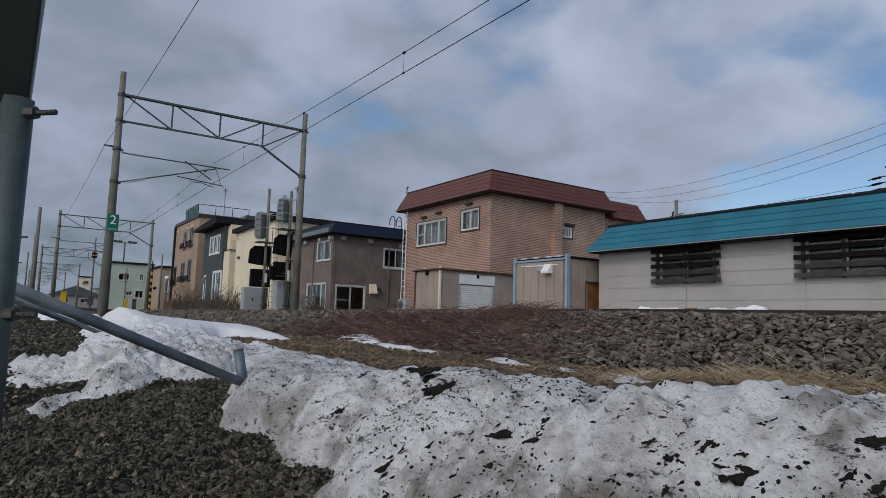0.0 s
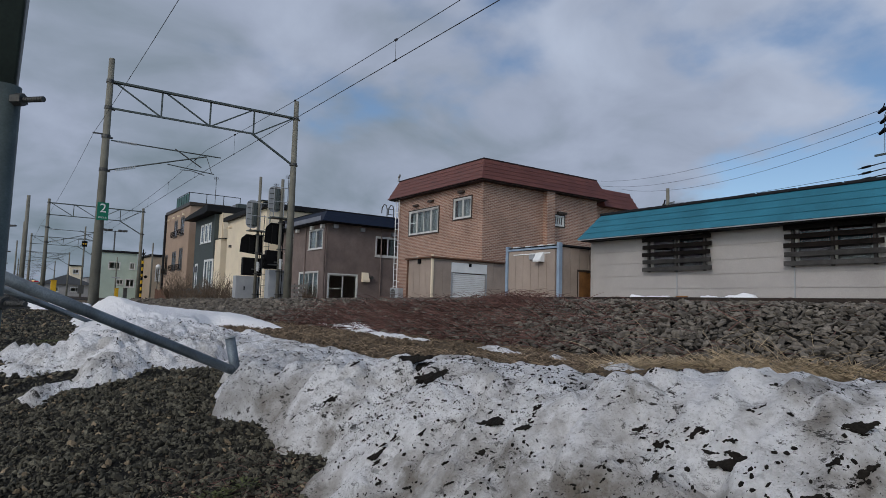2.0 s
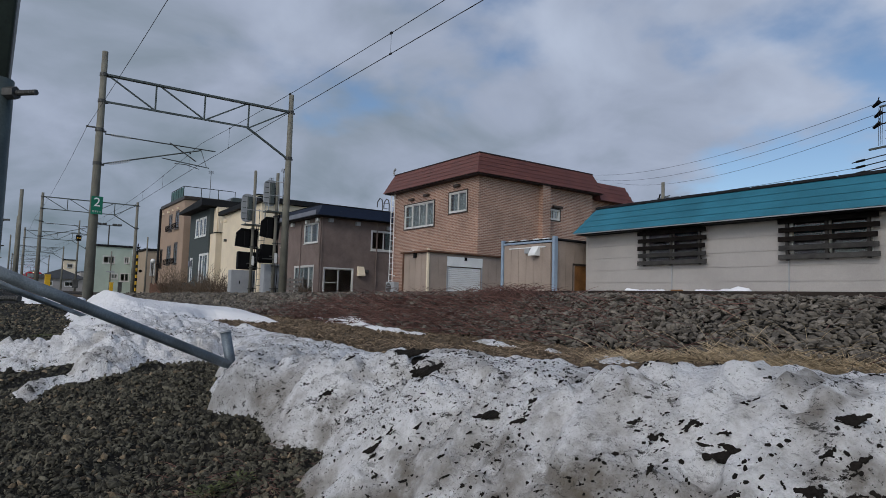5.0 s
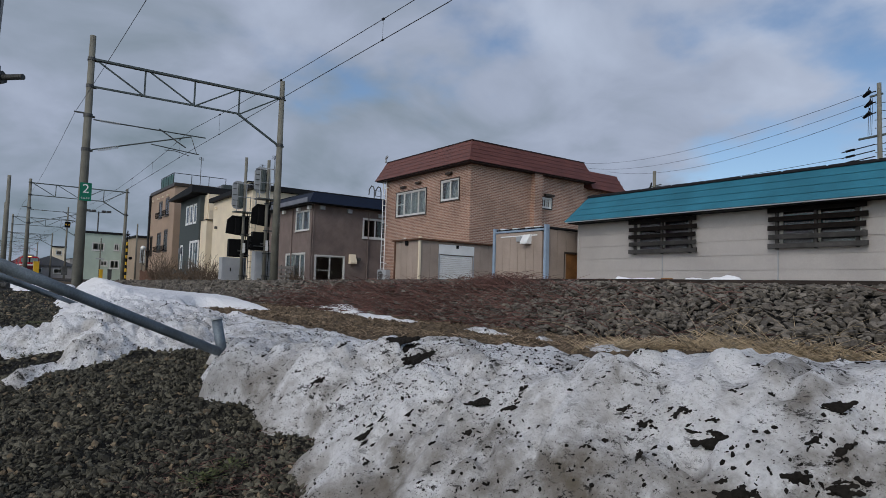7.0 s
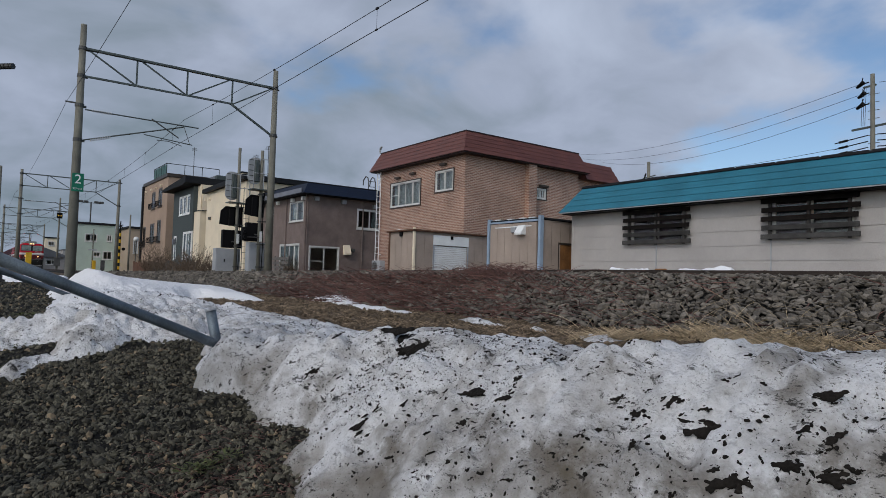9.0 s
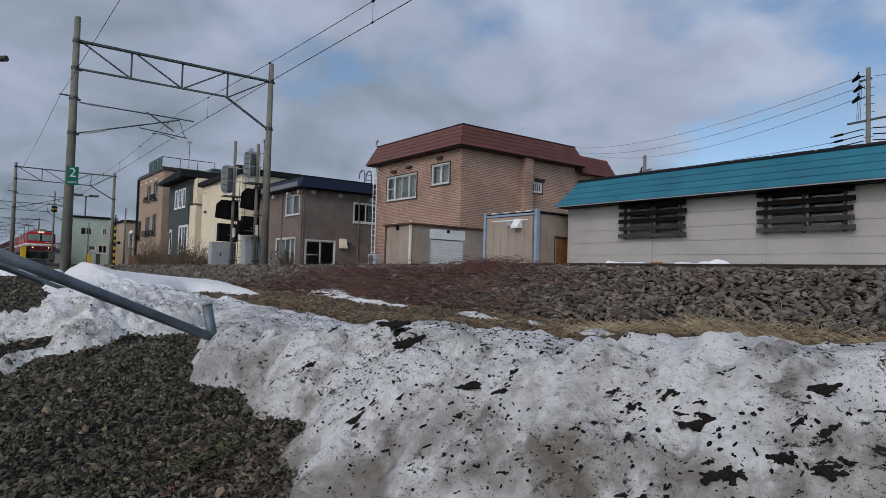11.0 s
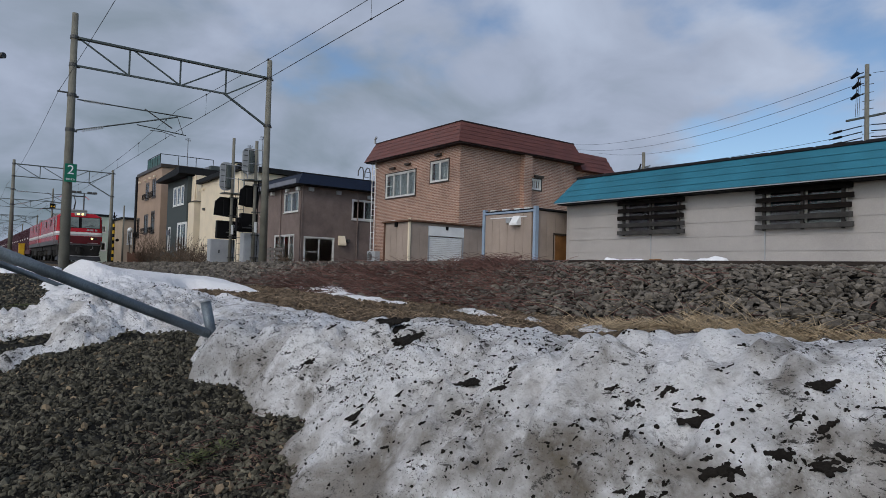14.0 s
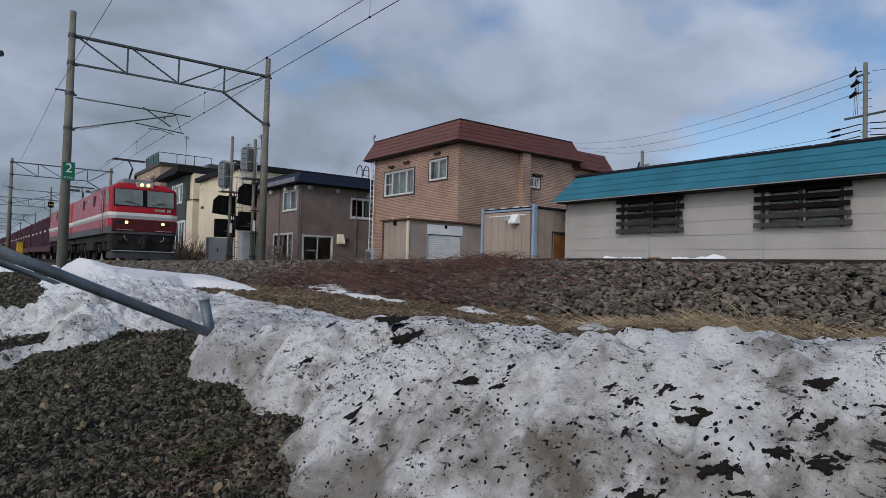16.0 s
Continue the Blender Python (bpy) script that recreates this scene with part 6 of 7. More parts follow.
for i, (x, y, h, w) in enumerate(((-58.5, 12.6, 2.9, 2.5), (-54.5, 12.4, 1.9, 3.0), (-50.5, 12.3, 1.8, 2.8), (-47.0, 12.2, 2.2, 2.5), (-44.3, 12.3, 2.5, 2.2),
                                  (-41.8, 12.0, 2.0, 1.8), (-62.0, 12.8, 2.2, 2.2), (-33.5, 14.2, 1.2, 1.2))):
    shrub((x, y, GROUND_Z - 0.08), h * (0.8 if -52 < x < -40 else 0.95), w, 40, 40 + i, "leafless greyish-brown shrub beside the railway")


# ---------------- signals ----------------
def plate(y0, y1, z0, z1, x, t, r):
    """An upright board with rounded ends, facing along the track."""
    n = 10
    pts = []
    for cy, cz, a0 in ((y1 - r, z1 - r, 0), (y0 + r, z1 - r, 90), (y0 + r, z0 + r, 180), (y1 - r, z0 + r, 270)):
        for k in range(n + 1):
            a = radians(a0 + 90 * k / n)
            pts.append((cy + r * math.cos(a), cz + r * math.sin(a)))
    return prism(pts, "x", x, x + t)


def signal_post(at, top, oval, deck, hood, box2, cab, label, small=False):
    s = thing("railway_signal", at, label, "railway signal", "signals beside the track")
    part("post", rod((0, 0, -0.4), (0, 0, top), 0.085, 14, 0.075), M["concrete"], s, smooth=True)
    # the boards face down the line, so that their backs and brackets show
    pl = part("round_board", plate(oval[0], oval[1], oval[2], oval[3], -0.20, 0.05, (oval[1] - oval[0]) * 0.42), M["grey_box"], s, "pale enamelled round-ended signal board")
    for k in range(5):
        z = oval[2] + (oval[3] - oval[2]) * (k + 0.5) / 5
        part("stiffener", box(-0.148, oval[0] + 0.04, z, -0.125, oval[1] - 0.04, z + 0.03), M["steel"], pl)
    part("lamp_case", box(-0.122, oval[1] - 0.36, oval[2] + 0.1, 0.06, oval[1] - 0.16, oval[3] - 0.15, 0.02), M["galv"], s)
    part("deck", box(-0.30, -0.55, deck, 0.35, 0.55, deck + 0.05), M["galv"], s)
    for y in (-0.5, 0.0, 0.5):
        part("deck_rail", rod((0.3, y, deck + 0.05), (0.3, y, deck + 1.5), 0.020, 6), M["grey_box"], s)
    for z in (0.8, 1.5):
        part("deck_rail", rod((0.3, -0.5, deck + z), (0.3, 0.5, deck + z), 0.020, 6), M["grey_box"], s)
    b = prism([(hood[0], hood[2] + 0.12), (hood[0] + 0.05, hood[3] - 0.25), (hood[0] + 0.30, hood[3]), (hood[1], hood[3] - 0.02), (hood[1], hood[2])], "x", -0.20, -0.15)
    hd = part("backing_board", b, M["black"], s, "black signal backing board")
    mid = (hood[0] + hood[1]) / 2
    for k in range(3):
        z = hood[2] + 0.2 + 0.27 * k
        part("lamp_hood", rod((-0.20, mid, z), (-0.45, mid, z - 0.02), 0.11, 12), M["black"], hd)
    part("lamp_housing", box(-0.15, mid - 0.14, hood[2] + 0.08, -0.02, mid + 0.12, hood[3] - 0.15, 0.02), M["black"], hd)
    bb = part("lower_case", box(-0.44, box2[0], box2[2], -0.12, box2[1], box2[3], 0.02), M["black"], s, "black signal case")
    part("case_bracket", box(-0.12, -0.2, box2[2] + 0.3, -0.08, 0.2, box2[2] + 0.36), M["steel"], bb)
    c = part("cabinet", box(-0.65, cab[0], -0.4, -0.12, cab[1], cab[2], 0.02), M["grey_box"], s, "grey enamelled relay cabinet")
    part("cabinet_door", box(-0.118, cab[0] + 0.05, -0.2, -0.10, cab[1] - 0.05, cab[2] - 0.06, 0.006), M["grey_box"], c)
    part("handle", box(-0.098, cab[0] + 0.42, 0.55, -0.075, cab[0] + 0.47, 0.72), M["black"], c)
    part("tag_plate", box(0.09, -0.02, 1.55, 0.10, 0.16, 2.05), M["white"], s)
    for y in (0.30, 0.62):
        part("ladder_stile", rod((0.05, y, -0.3), (0.05, y, deck + 0.9), 0.018, 6), M["galv"], s)
    for k in range(int((deck + 0.6) / 0.3)):
        part("ladder_rung", rod((0.05, 0.30, -0.1 + 0.3 * k), (0.05, 0.62, -0.1 + 0.3 * k), 0.013, 5), M["galv"], s)
    for z in (0.3, 1.4, 2.5, deck - 0.2):
        part("clamp", box(-0.11, -0.11, z, 0.11, 0.32, z + 0.05), M["steel"], s)
    if small:
        sm = part("repeater_head", box(0.1, -0.95, 1.55, 0.38, -0.72, 2.2, 0.04), M["black"], s, "small black repeater signal")
        part("arm", rod((0.05, 0, 1.75), (0.05, -0.75, 1.75), 0.03, 8), M["steel"], sm)
        for z in (1.72, 2.0):
            part("visor", rod((0.38, -0.835, z), (0.52, -0.835, z), 0.085, 12), M["black"], sm)
    b = bmesh.new()
    pts = [(0.1, 0.12, 0.0), (0.12, 0.14, 1.2), (0.12, 0.10, 2.6), (0.14, 0.16, 3.6), (0.12, 0.1, deck)]
    for p, q in zip(pts, pts[1:]):
        rod(p, q, 0.022, 6, None, b)
    part("cable", b, M["black"], s)


signal_post((-33.25, 11.0, 1.0), 6.63, (-0.62, 0.04, 3.85, 5.35), 3.66, (-0.86, 0.34, 2.42, 3.50), (-0.66, 0.36, 1.32, 2.26), (-0.98, 0.30, 1.28),
            "concrete signal post with black backing boards and a grey round-ended board")
signal_post((-29.9, 11.0, 1.0), 5.99, (-0.62, 0.02, 4.35, 5.62), 4.02, (-0.72, 0.22, 2.72, 3.82), (-0.58, 0.24, 1.56, 2.46), (-0.42, 0.34, 1.52),
            "shorter concrete signal post with black cases and a ladder", True)


# ---------------- street poles and their wires ----------------
def utility_pole(at, h, r):
    u = thing("utility_pole", at, "round concrete utility pole with steel crossarms and insulators", "utility pole", "utility poles")
    part("pole", rod((0, 0, 0), (0, 0, h), r, 16, r * 0.72), M["concrete"], u, smooth=True)
    return u


UP = Vector((-9.1, 26.0, GROUND_Z))
up = utility_pole(UP, 8.35, 0.098)
part("crossarm", bar((-0.75, 0.2, 6.42), (1.2, -0.25, 6.42), 0.07, 0.07), M["galv"], up)
part("top_bracket", bar((-0.35, 0.15, 7.95), (0.1, 0.05, 7.95), 0.06, 0.06), M["galv"], up)
for z, dx in ((8.12, 0), (7.72, 0.05), (7.32, 0.0)):
    b = rod((-0.12, 0, z - 0.05), (-0.50 + dx, 0.25, z), 0.022, 6)
    rod((-0.36 + dx, 0.15, z + 0.02), (-0.62 + dx, 0.30, z - 0.08), 0.085, 10, 0.05, b)
    rod((-0.45 + dx, 0.2, z), (-0.38 + dx, 0.2, z + 0.22), 0.018, 6, None, b)
    part("insulator_set", b, M["black"], up)
for k in range(9):
    part("step_bolt", rod((-0.15, 0, 5.2 + 0.3 * k), (0.22, 0, 5.2 + 0.3 * k), 0.012, 5), M["steel"], up)
for k in range(4):
    z = 5.45 + 0.22 * k
    b = rod((-1.3, 0.1, z - 0.12), (-0.15, 0.0, z), 0.02, 6)
    rod((-1.15, 0.09, z - 0.1), (-0.85, 0.06, z - 0.07), 0.045, 8, None, b)
    rod((0.15, 0.0, z), (1.2, -0.1, z - 0.12), 0.02, 6, None, b)
    rod((0.8, -0.06, z - 0.08), (1.1, -0.09, z - 0.11), 0.045, 8, None, b)
    part("service_clamp", b, M["black"], up)
for dx in (-0.42, -0.36, -0.3):
    part("drop_lead", rod((dx, 0.12, 6.5), (dx + 0.05, 0.12, 7.9), 0.008, 5), M["wire"], up)
up2 = utility_pole((-24.35, 34.0, GROUND_Z), 8.2, 0.14)
part("bracket", bar((-0.4, 0, 7.2), (0.5, 0, 7.3), 0.06, 0.06), M["galv"], up2)
part("insulator_set", rod((-0.35, 0, 7.0), (-0.2, 0, 7.5), 0.05, 8), M["black"], up2)


def span_wire(a, c, sag, r=0.009):
    t = thing("power_line", a, "black overhead power line sagging between poles", "power line", "street power lines")
    n = 16
    d = Vector(c) - Vector(a)
    polyline("wire", [((d * (i / n)) - Vector((0, 0, sag * 4 * (i / n) * (1 - i / n))))[:] for i in range(n + 1)], r, M["wire"], t)


for z, end in ((8.72, (-41.0, 45.0, 13.3)), (8.32, (-39.6, 45.0, 12.6)), (7.92, (-37.0, 45.0, 11.9))):
    span_wire((-9.66, 26.25, z), end, 0.9)
for k in range(3):
    span_wire((-10.35, 26.1, 5.95 + 0.22 * k), (-24.2, 33.9, 7.8), 0.32 - 0.1 * k)
span_wire((-24.5, 34.0, 7.7), (-28.0, 29.0, 6.2), 0.1)
for k in range(4):
    span_wire((-7.9, 25.9, 5.95 + 0.22 * k), (14.0, 24.0, 6.3 + 0.2 * k), 0.5)
span_wire((-8.9, 26.0, 8.6), (14.0, 27.0, 8.8), 0.5)


# ---------------- level crossing and the far end of the line ----------------
def far_house(at, w, d, h, wallm, label, windows=(), roof="flat", roofm="dark_edge"):
    """A plain house; its windows lie on the end that faces along the track."""
    f = thing("house", at, label, "house", "houses at the far end of the line")
    shell(f, -d, 0, 0, w, h, [], [(a, b, c, e) for a, b, c, e in windows], wallm)
    for o in windows:
        window(f, ("side", 0), *o, panes=2, frame=0.09, curtain=False)
    if roof == "flat":
        part("roof", box(-d - 0.2, -0.2, h, 0.2, w + 0.2, h + 0.28, 0.03), M[roofm], f)
    else:
        part("roof", prism([(-0.5, h), (w / 2, h + w * 0.22), (w + 0.5, h), (w + 0.5, h - 0.18), (-0.5, h - 0.18)], "x", -d - 0.4, 0.4), M[roofm], f)
    return f


far_house((-98.0, 10.75, GROUND_Z), 4.75, 9.0, 6.45, "mint", "pale green rendered two-storey house with small white windows",
          ((1.1, 2.6, 4.1, 5.2), (3.75, 4.45, 4.2, 5.2), (2.2, 3.1, 2.0, 2.8), (3.35, 4.55, 1.7, 2.9)))
far_house((-92.0, 16.2, GROUND_Z), 9.0, 8.0, 5.9, "beige", "low tan house with a dark flat roof beside the crossing",
          ((0.6, 1.2, 2.6, 4.6), (1.8, 2.4, 2.6, 4.6)))
far_house((-150.0, 6.5, GROUND_Z), 8.5, 9.0, 2.7, "far_wall", "small grey house with a dark hipped roof in the distance",
          ((1.5, 3.0, 1.0, 2.0), (5.0, 7.0, 1.0, 2.0)), "gable", "far_roof")
far_house((-165.0, 12.3, GROUND_Z), 2.5, 2.5, 6.9, "cream", "narrow buff rooftop tower in the distance", ((0.6, 1.8, 5.2, 6.2),))
far_house((-200.0, -8.0, GROUND_Z), 12.0, 9.0, 4.2, "far_wall", "long pale house in the distance", ((2, 4, 1.4, 2.6), (7, 9, 1.4, 2.6)), "gable", "far_roof")
far_house((-120.0, 27.0, GROUND_Z), 14.0, 9.0, 6.5, "far_wall", "pale two-storey house in the distance", ((2, 4, 3.8, 5.0), (7, 9, 3.8, 5.0)), "gable", "far_roof")
far_house((-230.0, 22.0, GROUND_Z), 30.0, 12.0, 6.0, "far_wall", "row of low pale buildings on the skyline", (), "flat", "far_roof")
far_house((-260.0, -30.0, GROUND_Z), 26.0, 12.0, 5.0, "far_wall", "row of low pale buildings on the skyline", (), "flat", "far_roof")


def crossing_signal(at, label):
    c = thing("crossing_signal", at, label, "crossing signal", "level crossing signals")
    for i in range(12):
        part("post_band", rod((0, 0, i * 0.42), (0, 0, (i + 1) * 0.42), 0.13, 12), M["yellow" if i % 2 else "black"], c)
    part("cross_arm", bar((0.1, -0.28, 5.7), (0.1, 0.28, 6.1), 0.04, 0.12), M["black"], c)
    part("cross_arm", bar((0.14, -0.28, 6.1), (0.14, 0.28, 5.7), 0.04, 0.12), M["black"], c)
    part("mast", rod((0, 0, 5.04), (0, 0, 6.5), 0.07, 10), M["black"], c)
    part("lamp_bar", bar((0.1, -0.5, 3.0), (0.1, 0.5, 3.0), 0.06, 0.06), M["black"], c)
    for y, m in ((-0.42, "lamp_red"), (0.42, "black")):
        h = part("lamp_hood", rod((0.1, y, 3.0), (0.35, y, 3.0), 0.19, 14), M["black"], c)
        part("lens", rod((0.352, y, 3.0), (0.36, y, 3.0), 0.16, 14), M[m], h)


crossing_signal((-88.5, 14.6, GROUND_Z), "yellow and black striped level crossing signal with a lit red lamp")


def roadside_pole(at, h, r, label="thin concrete pole beside the far crossing"):
    p = utility_pole(at, h, r)
    return tagged(p, label)


roadside_pole((-88.0, 15.6, GROUND_Z), 7.4, 0.12)
mast = roadside_pole((-85.0, 4.0 + 3.6, GROUND_Z), 8.5, 0.11, "steel signal mast with a small yellow-lit head near the crossing")
hd = part("signal_head", box(0.1, -0.28, 6.1, 0.35, 0.28, 6.75, 0.04), M["black"], mast)
for y in (-0.13, 0.13):
    part("lens", rod((0.352, y, 6.42), (0.36, y, 6.42), 0.085, 12), M["yellow"], hd)
part("case", box(-0.2, -0.3, 0.6, 0.2, 0.3, 1.6, 0.03), M["steel"], mast)
roadside_pole((-56.0, 1.15, GROUND_Z), 7.7, 0.16, "weathered concrete pole beside the line")
roadside_pole((-95.0, 1.75, GROUND_Z), 9.4, 0.15)
roadside_pole((-130.0, 1.6, GROUND_Z), 9.4, 0.15)
wp = roadside_pole((-93.5, 12.3, GROUND_Z), 5.6, 0.10)
part("cable_box", box(-0.1, -0.5, 2.8, 0.1, 0.5, 2.95), M["grey_box"], wp)
tw = thing("lamp_mast", (-110.0, 13.9, GROUND_Z), "grey mast carrying four floodlights", "lamp mast")
part("mast", rod((0, 0, 0), (0, 0, 10.6), 0.10, 10), M["steel"], tw)
part("crossbar", bar((0, -1.4, 10.5), (0, 1.4, 10.5), 0.08, 0.08), M["steel"], tw)
for y in (-1.4, -0.7, 0.7, 1.4):
    part("floodlight", box(-0.2, y - 0.3, 10.5, 0.35, y + 0.3, 10.8, 0.05), M["steel"], tw)


def equipment_box(at, sx, sy, sz, material, label):
    e = thing("equipment_box", at, label, "equipment box")
    part("case", box(-sx / 2, -sy / 2, 0.25, sx / 2, sy / 2, sz, 0.03), M[material], e)
    part("lid", box(-sx / 2 - 0.04, -sy / 2 - 0.04, sz, sx / 2 + 0.04, sy / 2 + 0.04, sz + 0.06, 0.015), M[material], e)
    for x in (-sx / 2 + 0.1, sx / 2 - 0.1):
        part("leg", box(x - 0.05, -0.1, -0.1, x + 0.05, 0.1, 0.249), M["steel"], e)


equipment_box((-86.0, 11.5, GROUND_Z), 0.4, 0.38, 1.35, "yellow", "yellow crossing gate machine")
equipment_box((-86.0, 4.9, GROUND_Z), 0.8, 0.55, 2.0, "yellow", "tall yellow equipment cabinet beside the line")
equipment_box((-100.0, 3.8, GROUND_Z), 1.4, 1.3, 1.6, "yellow", "yellow machine beside the line")
equipment_box((-94.0, 13.6, GROUND_Z), 0.5, 0.45, 1.5, "steel", "dark grey relay cabinet at the crossing")
lp = thing("globe_lamp", (-80.0, 14.9, GROUND_Z), "white globe lamp on a thin pole", "lamp")
part("pole", rod((0, 0, 0), (0, 0, 3.8), 0.05, 8), M["steel"], lp)
b = bmesh.new(); bmesh.ops.create_uvsphere(b, u_segments=16, v_segments=10, radius=0.28); bmesh.ops.translate(b, vec=(0, 0, 4.0), verts=b.verts)
part("globe", b, M["white"], lp, smooth=True)
wl = thing("boundary_wall", (0, 13.6, GROUND_Z), "dark board fence before the houses", "fence")
for i in range(30):
    x = -74.0 + 0.8 * i
    part("board", box(x, 0, 0, x + 0.76, 0.06, 1.35 - 0.1 * (i % 3), 0.01), M["slate" if i > 10 else "rust"], wl)


def snow_remains():
    for x0, x1 in ((-10.5, -8.95), (-8.6, -6.9), (-6.75, -6.4)):
        xs, ys = np.linspace(x0, x1, 60), np.linspace(12.55, 13.25, 16)
        c = lambda X, Y: GROUND_Z + 0.86 * np.sqrt(np.clip(1 - ((Y - 12.9) / 0.34) ** 2, 0, 1)) * np.clip(np.minimum(X - x0, x1 - X) / 0.25, 0, 1) ** 0.5 * (1 + 0.06 * fbm(X, Y, 3.0, 3, 3)) - 0.05
        tagged(sheet("snow_remnant", xs, ys, c, M["clean_snow"]), "low ridge of old snow before the grey wall", "snow", "snow ridges before the house")


M["clean_snow"] = mat("old_clean_snow", (0.80, 0.81, 0.83), 0.7, vary=0.06, scale=4, fine=60, bump=0.3, coords="World")
snow_remains()
ob = thing("orange_plank", (-8.70, 12.7, GROUND_Z), "short orange board standing beside the snow", "board")
part("board", box(-0.18, -0.02, -0.02, 0.12, 0.02, 0.79, 0.004), M["plywood"], ob)


# ---------------- the freight train ----------------
def section(pts, x):
    return [(x, y, z) for y, z in pts]


def loft(profiles):
    """Skin through cross-sections, each a list of points, with closed ends."""
    b = bmesh.new()
    rings = [[b.verts.new(p) for p in ring] for ring in profiles]
    n = len(rings[0])
    for a, c in zip(rings, rings[1:]):
        for i in range(n):
            b.faces.new((a[i], a[(i + 1) % n], c[(i + 1) % n], c[i]))
    b.faces.new(rings[0][::-1]); b.faces.new(rings[-1])
    bmesh.ops.recalc_face_normals(b, faces=b.faces)
    return b


def slab(z0, z1, w, x_front, x_back, d=0.0, round_=0.14, w2=None):
    """A body band from z0 to z1 of half width w, with rounded front corners."""
    w2 = w if w2 is None else w2
    b = bmesh.new()
    loops = []
    for z, ww, xf in ((z0, w, x_front), (z1, w2, x_front - d)):
        pts = [(x_back, -ww), (xf - round_ * 1.8, -ww), (xf - round_ * 0.5, -ww + round_ * 0.6), (xf, -ww + round_ * 2.0), (xf + 0.03, 0), (xf, ww - round_ * 2.0), (xf - round_ * 0.5, ww - round_ * 0.6), (xf - round_ * 1.8, ww), (x_back, ww)]
        loops.append([b.verts.new((x, y, z)) for x, y in pts])
    n = len(loops[0])
    for i in range(n):
        b.faces.new((loops[0][i], loops[0][(i + 1) % n], loops[1][(i + 1) % n], loops[1][i]))
    b.faces.new(loops[0][::-1]); b.faces.new(loops[1])
    bmesh.ops.recalc_face_normals(b, faces=b.faces)
    return b


def wheel_mesh():
    b = rod((0, -0.06, 0), (0, 0.06, 0), 0.54, 24)
    rod((0, 0.06, 0), (0, 0.09, 0), 0.57, 24, None, b)
    me = bpy.data.meshes.new("wheel"); b.to_mesh(me); b.free(); me.materials.append(M["loco_black"])
    return me


WHEEL = wheel_mesh()


def bogie(root, x, small=False):
    r = 0.8 if small else 1.0
    for s in (-1, 1):
        b = box(x - 1.6 * r, s * 1.02 - 0.06, 0.48, x + 1.6 * r, s * 1.02 + 0.06, 0.80, 0.04)
        for dx in (-1.25, 1.25):
            box(x + dx * r - 0.2, s * 1.10 - 0.09, 0.36, x + dx * r + 0.2, s * 1.10 + 0.09, 0.78, 0.03, b)
        rod((x, s * 1.06, 0.5), (x, s * 1.06, 1.0), 0.16, 10, None, b)
        part("bogie_frame", b, M["loco_black"], root)
    for dx in (-1.25, 1.25):
        for s in (-1, 1):
            o = new("wheel", WHEEL)
            o.parent = root
            o.location = (x + dx * r, s * 0.60, 0.55 * r)
            o.scale = (r, 1, r)


def pantograph(root, x, up):
    z0 = 3.75
    p = part("pantograph", bar((x - 0.6, 0, z0), (x + 0.6, 0, z0), 0.9, 0.06), M["steel"], root)
    for sx in (-0.5, 0.5):
        for sy in (-0.45, 0.45):
            b = bmesh.new()
            for i in range(5):
                rod((x + sx, sy, z0 - 0.34 + i * 0.065), (x + sx, sy, z0 - 0.30 + i * 0.065), 0.085, 10, 0.06, b)
            part("insulator", b, M["green_ins"], p)
    zt = 5.02 if up else 4.15
    k = (x + 0.75, 0, z0 + (0.75 if up else 0.18))
    part("lower_arm", rod((x - 0.45, 0, z0 + 0.03), k, 0.045, 8), M["steel"], p)
    part("upper_arm", rod(k, (x - 0.2, 0, zt - 0.06), 0.035, 8), M["steel"], p)
    for dx in (-0.38, -0.02):
        part("collector_head", rod((x + dx, -0.72, zt), (x + dx, 0.72, zt), 0.03, 8), M["steel"], p)
        for s in (-1, 1):
            part("horn", rod((x + dx, s * 0.72, zt), (x + dx, s * 0.98, zt - 0.2), 0.014, 6), M["lamp_off"], p)
    part("head_link", rod((x - 0.42, 0, zt - 0.05), (x + 0.02, 0, zt - 0.05), 0.03, 8), M["steel"], p)


M["lamp_off"] = mat("pink_horn_paint", (0.55, 0.10, 0.10), 0.5, vary=0.05, bump=0)
# grey-green base holds the sky's reflection in the cab glass as colour
M["cab_glass"] = mat("sky_toned_cab_glass", (0.17, 0.20, 0.19), 0.04, vary=0.3, scale=1.5, fine=20, bump=0)


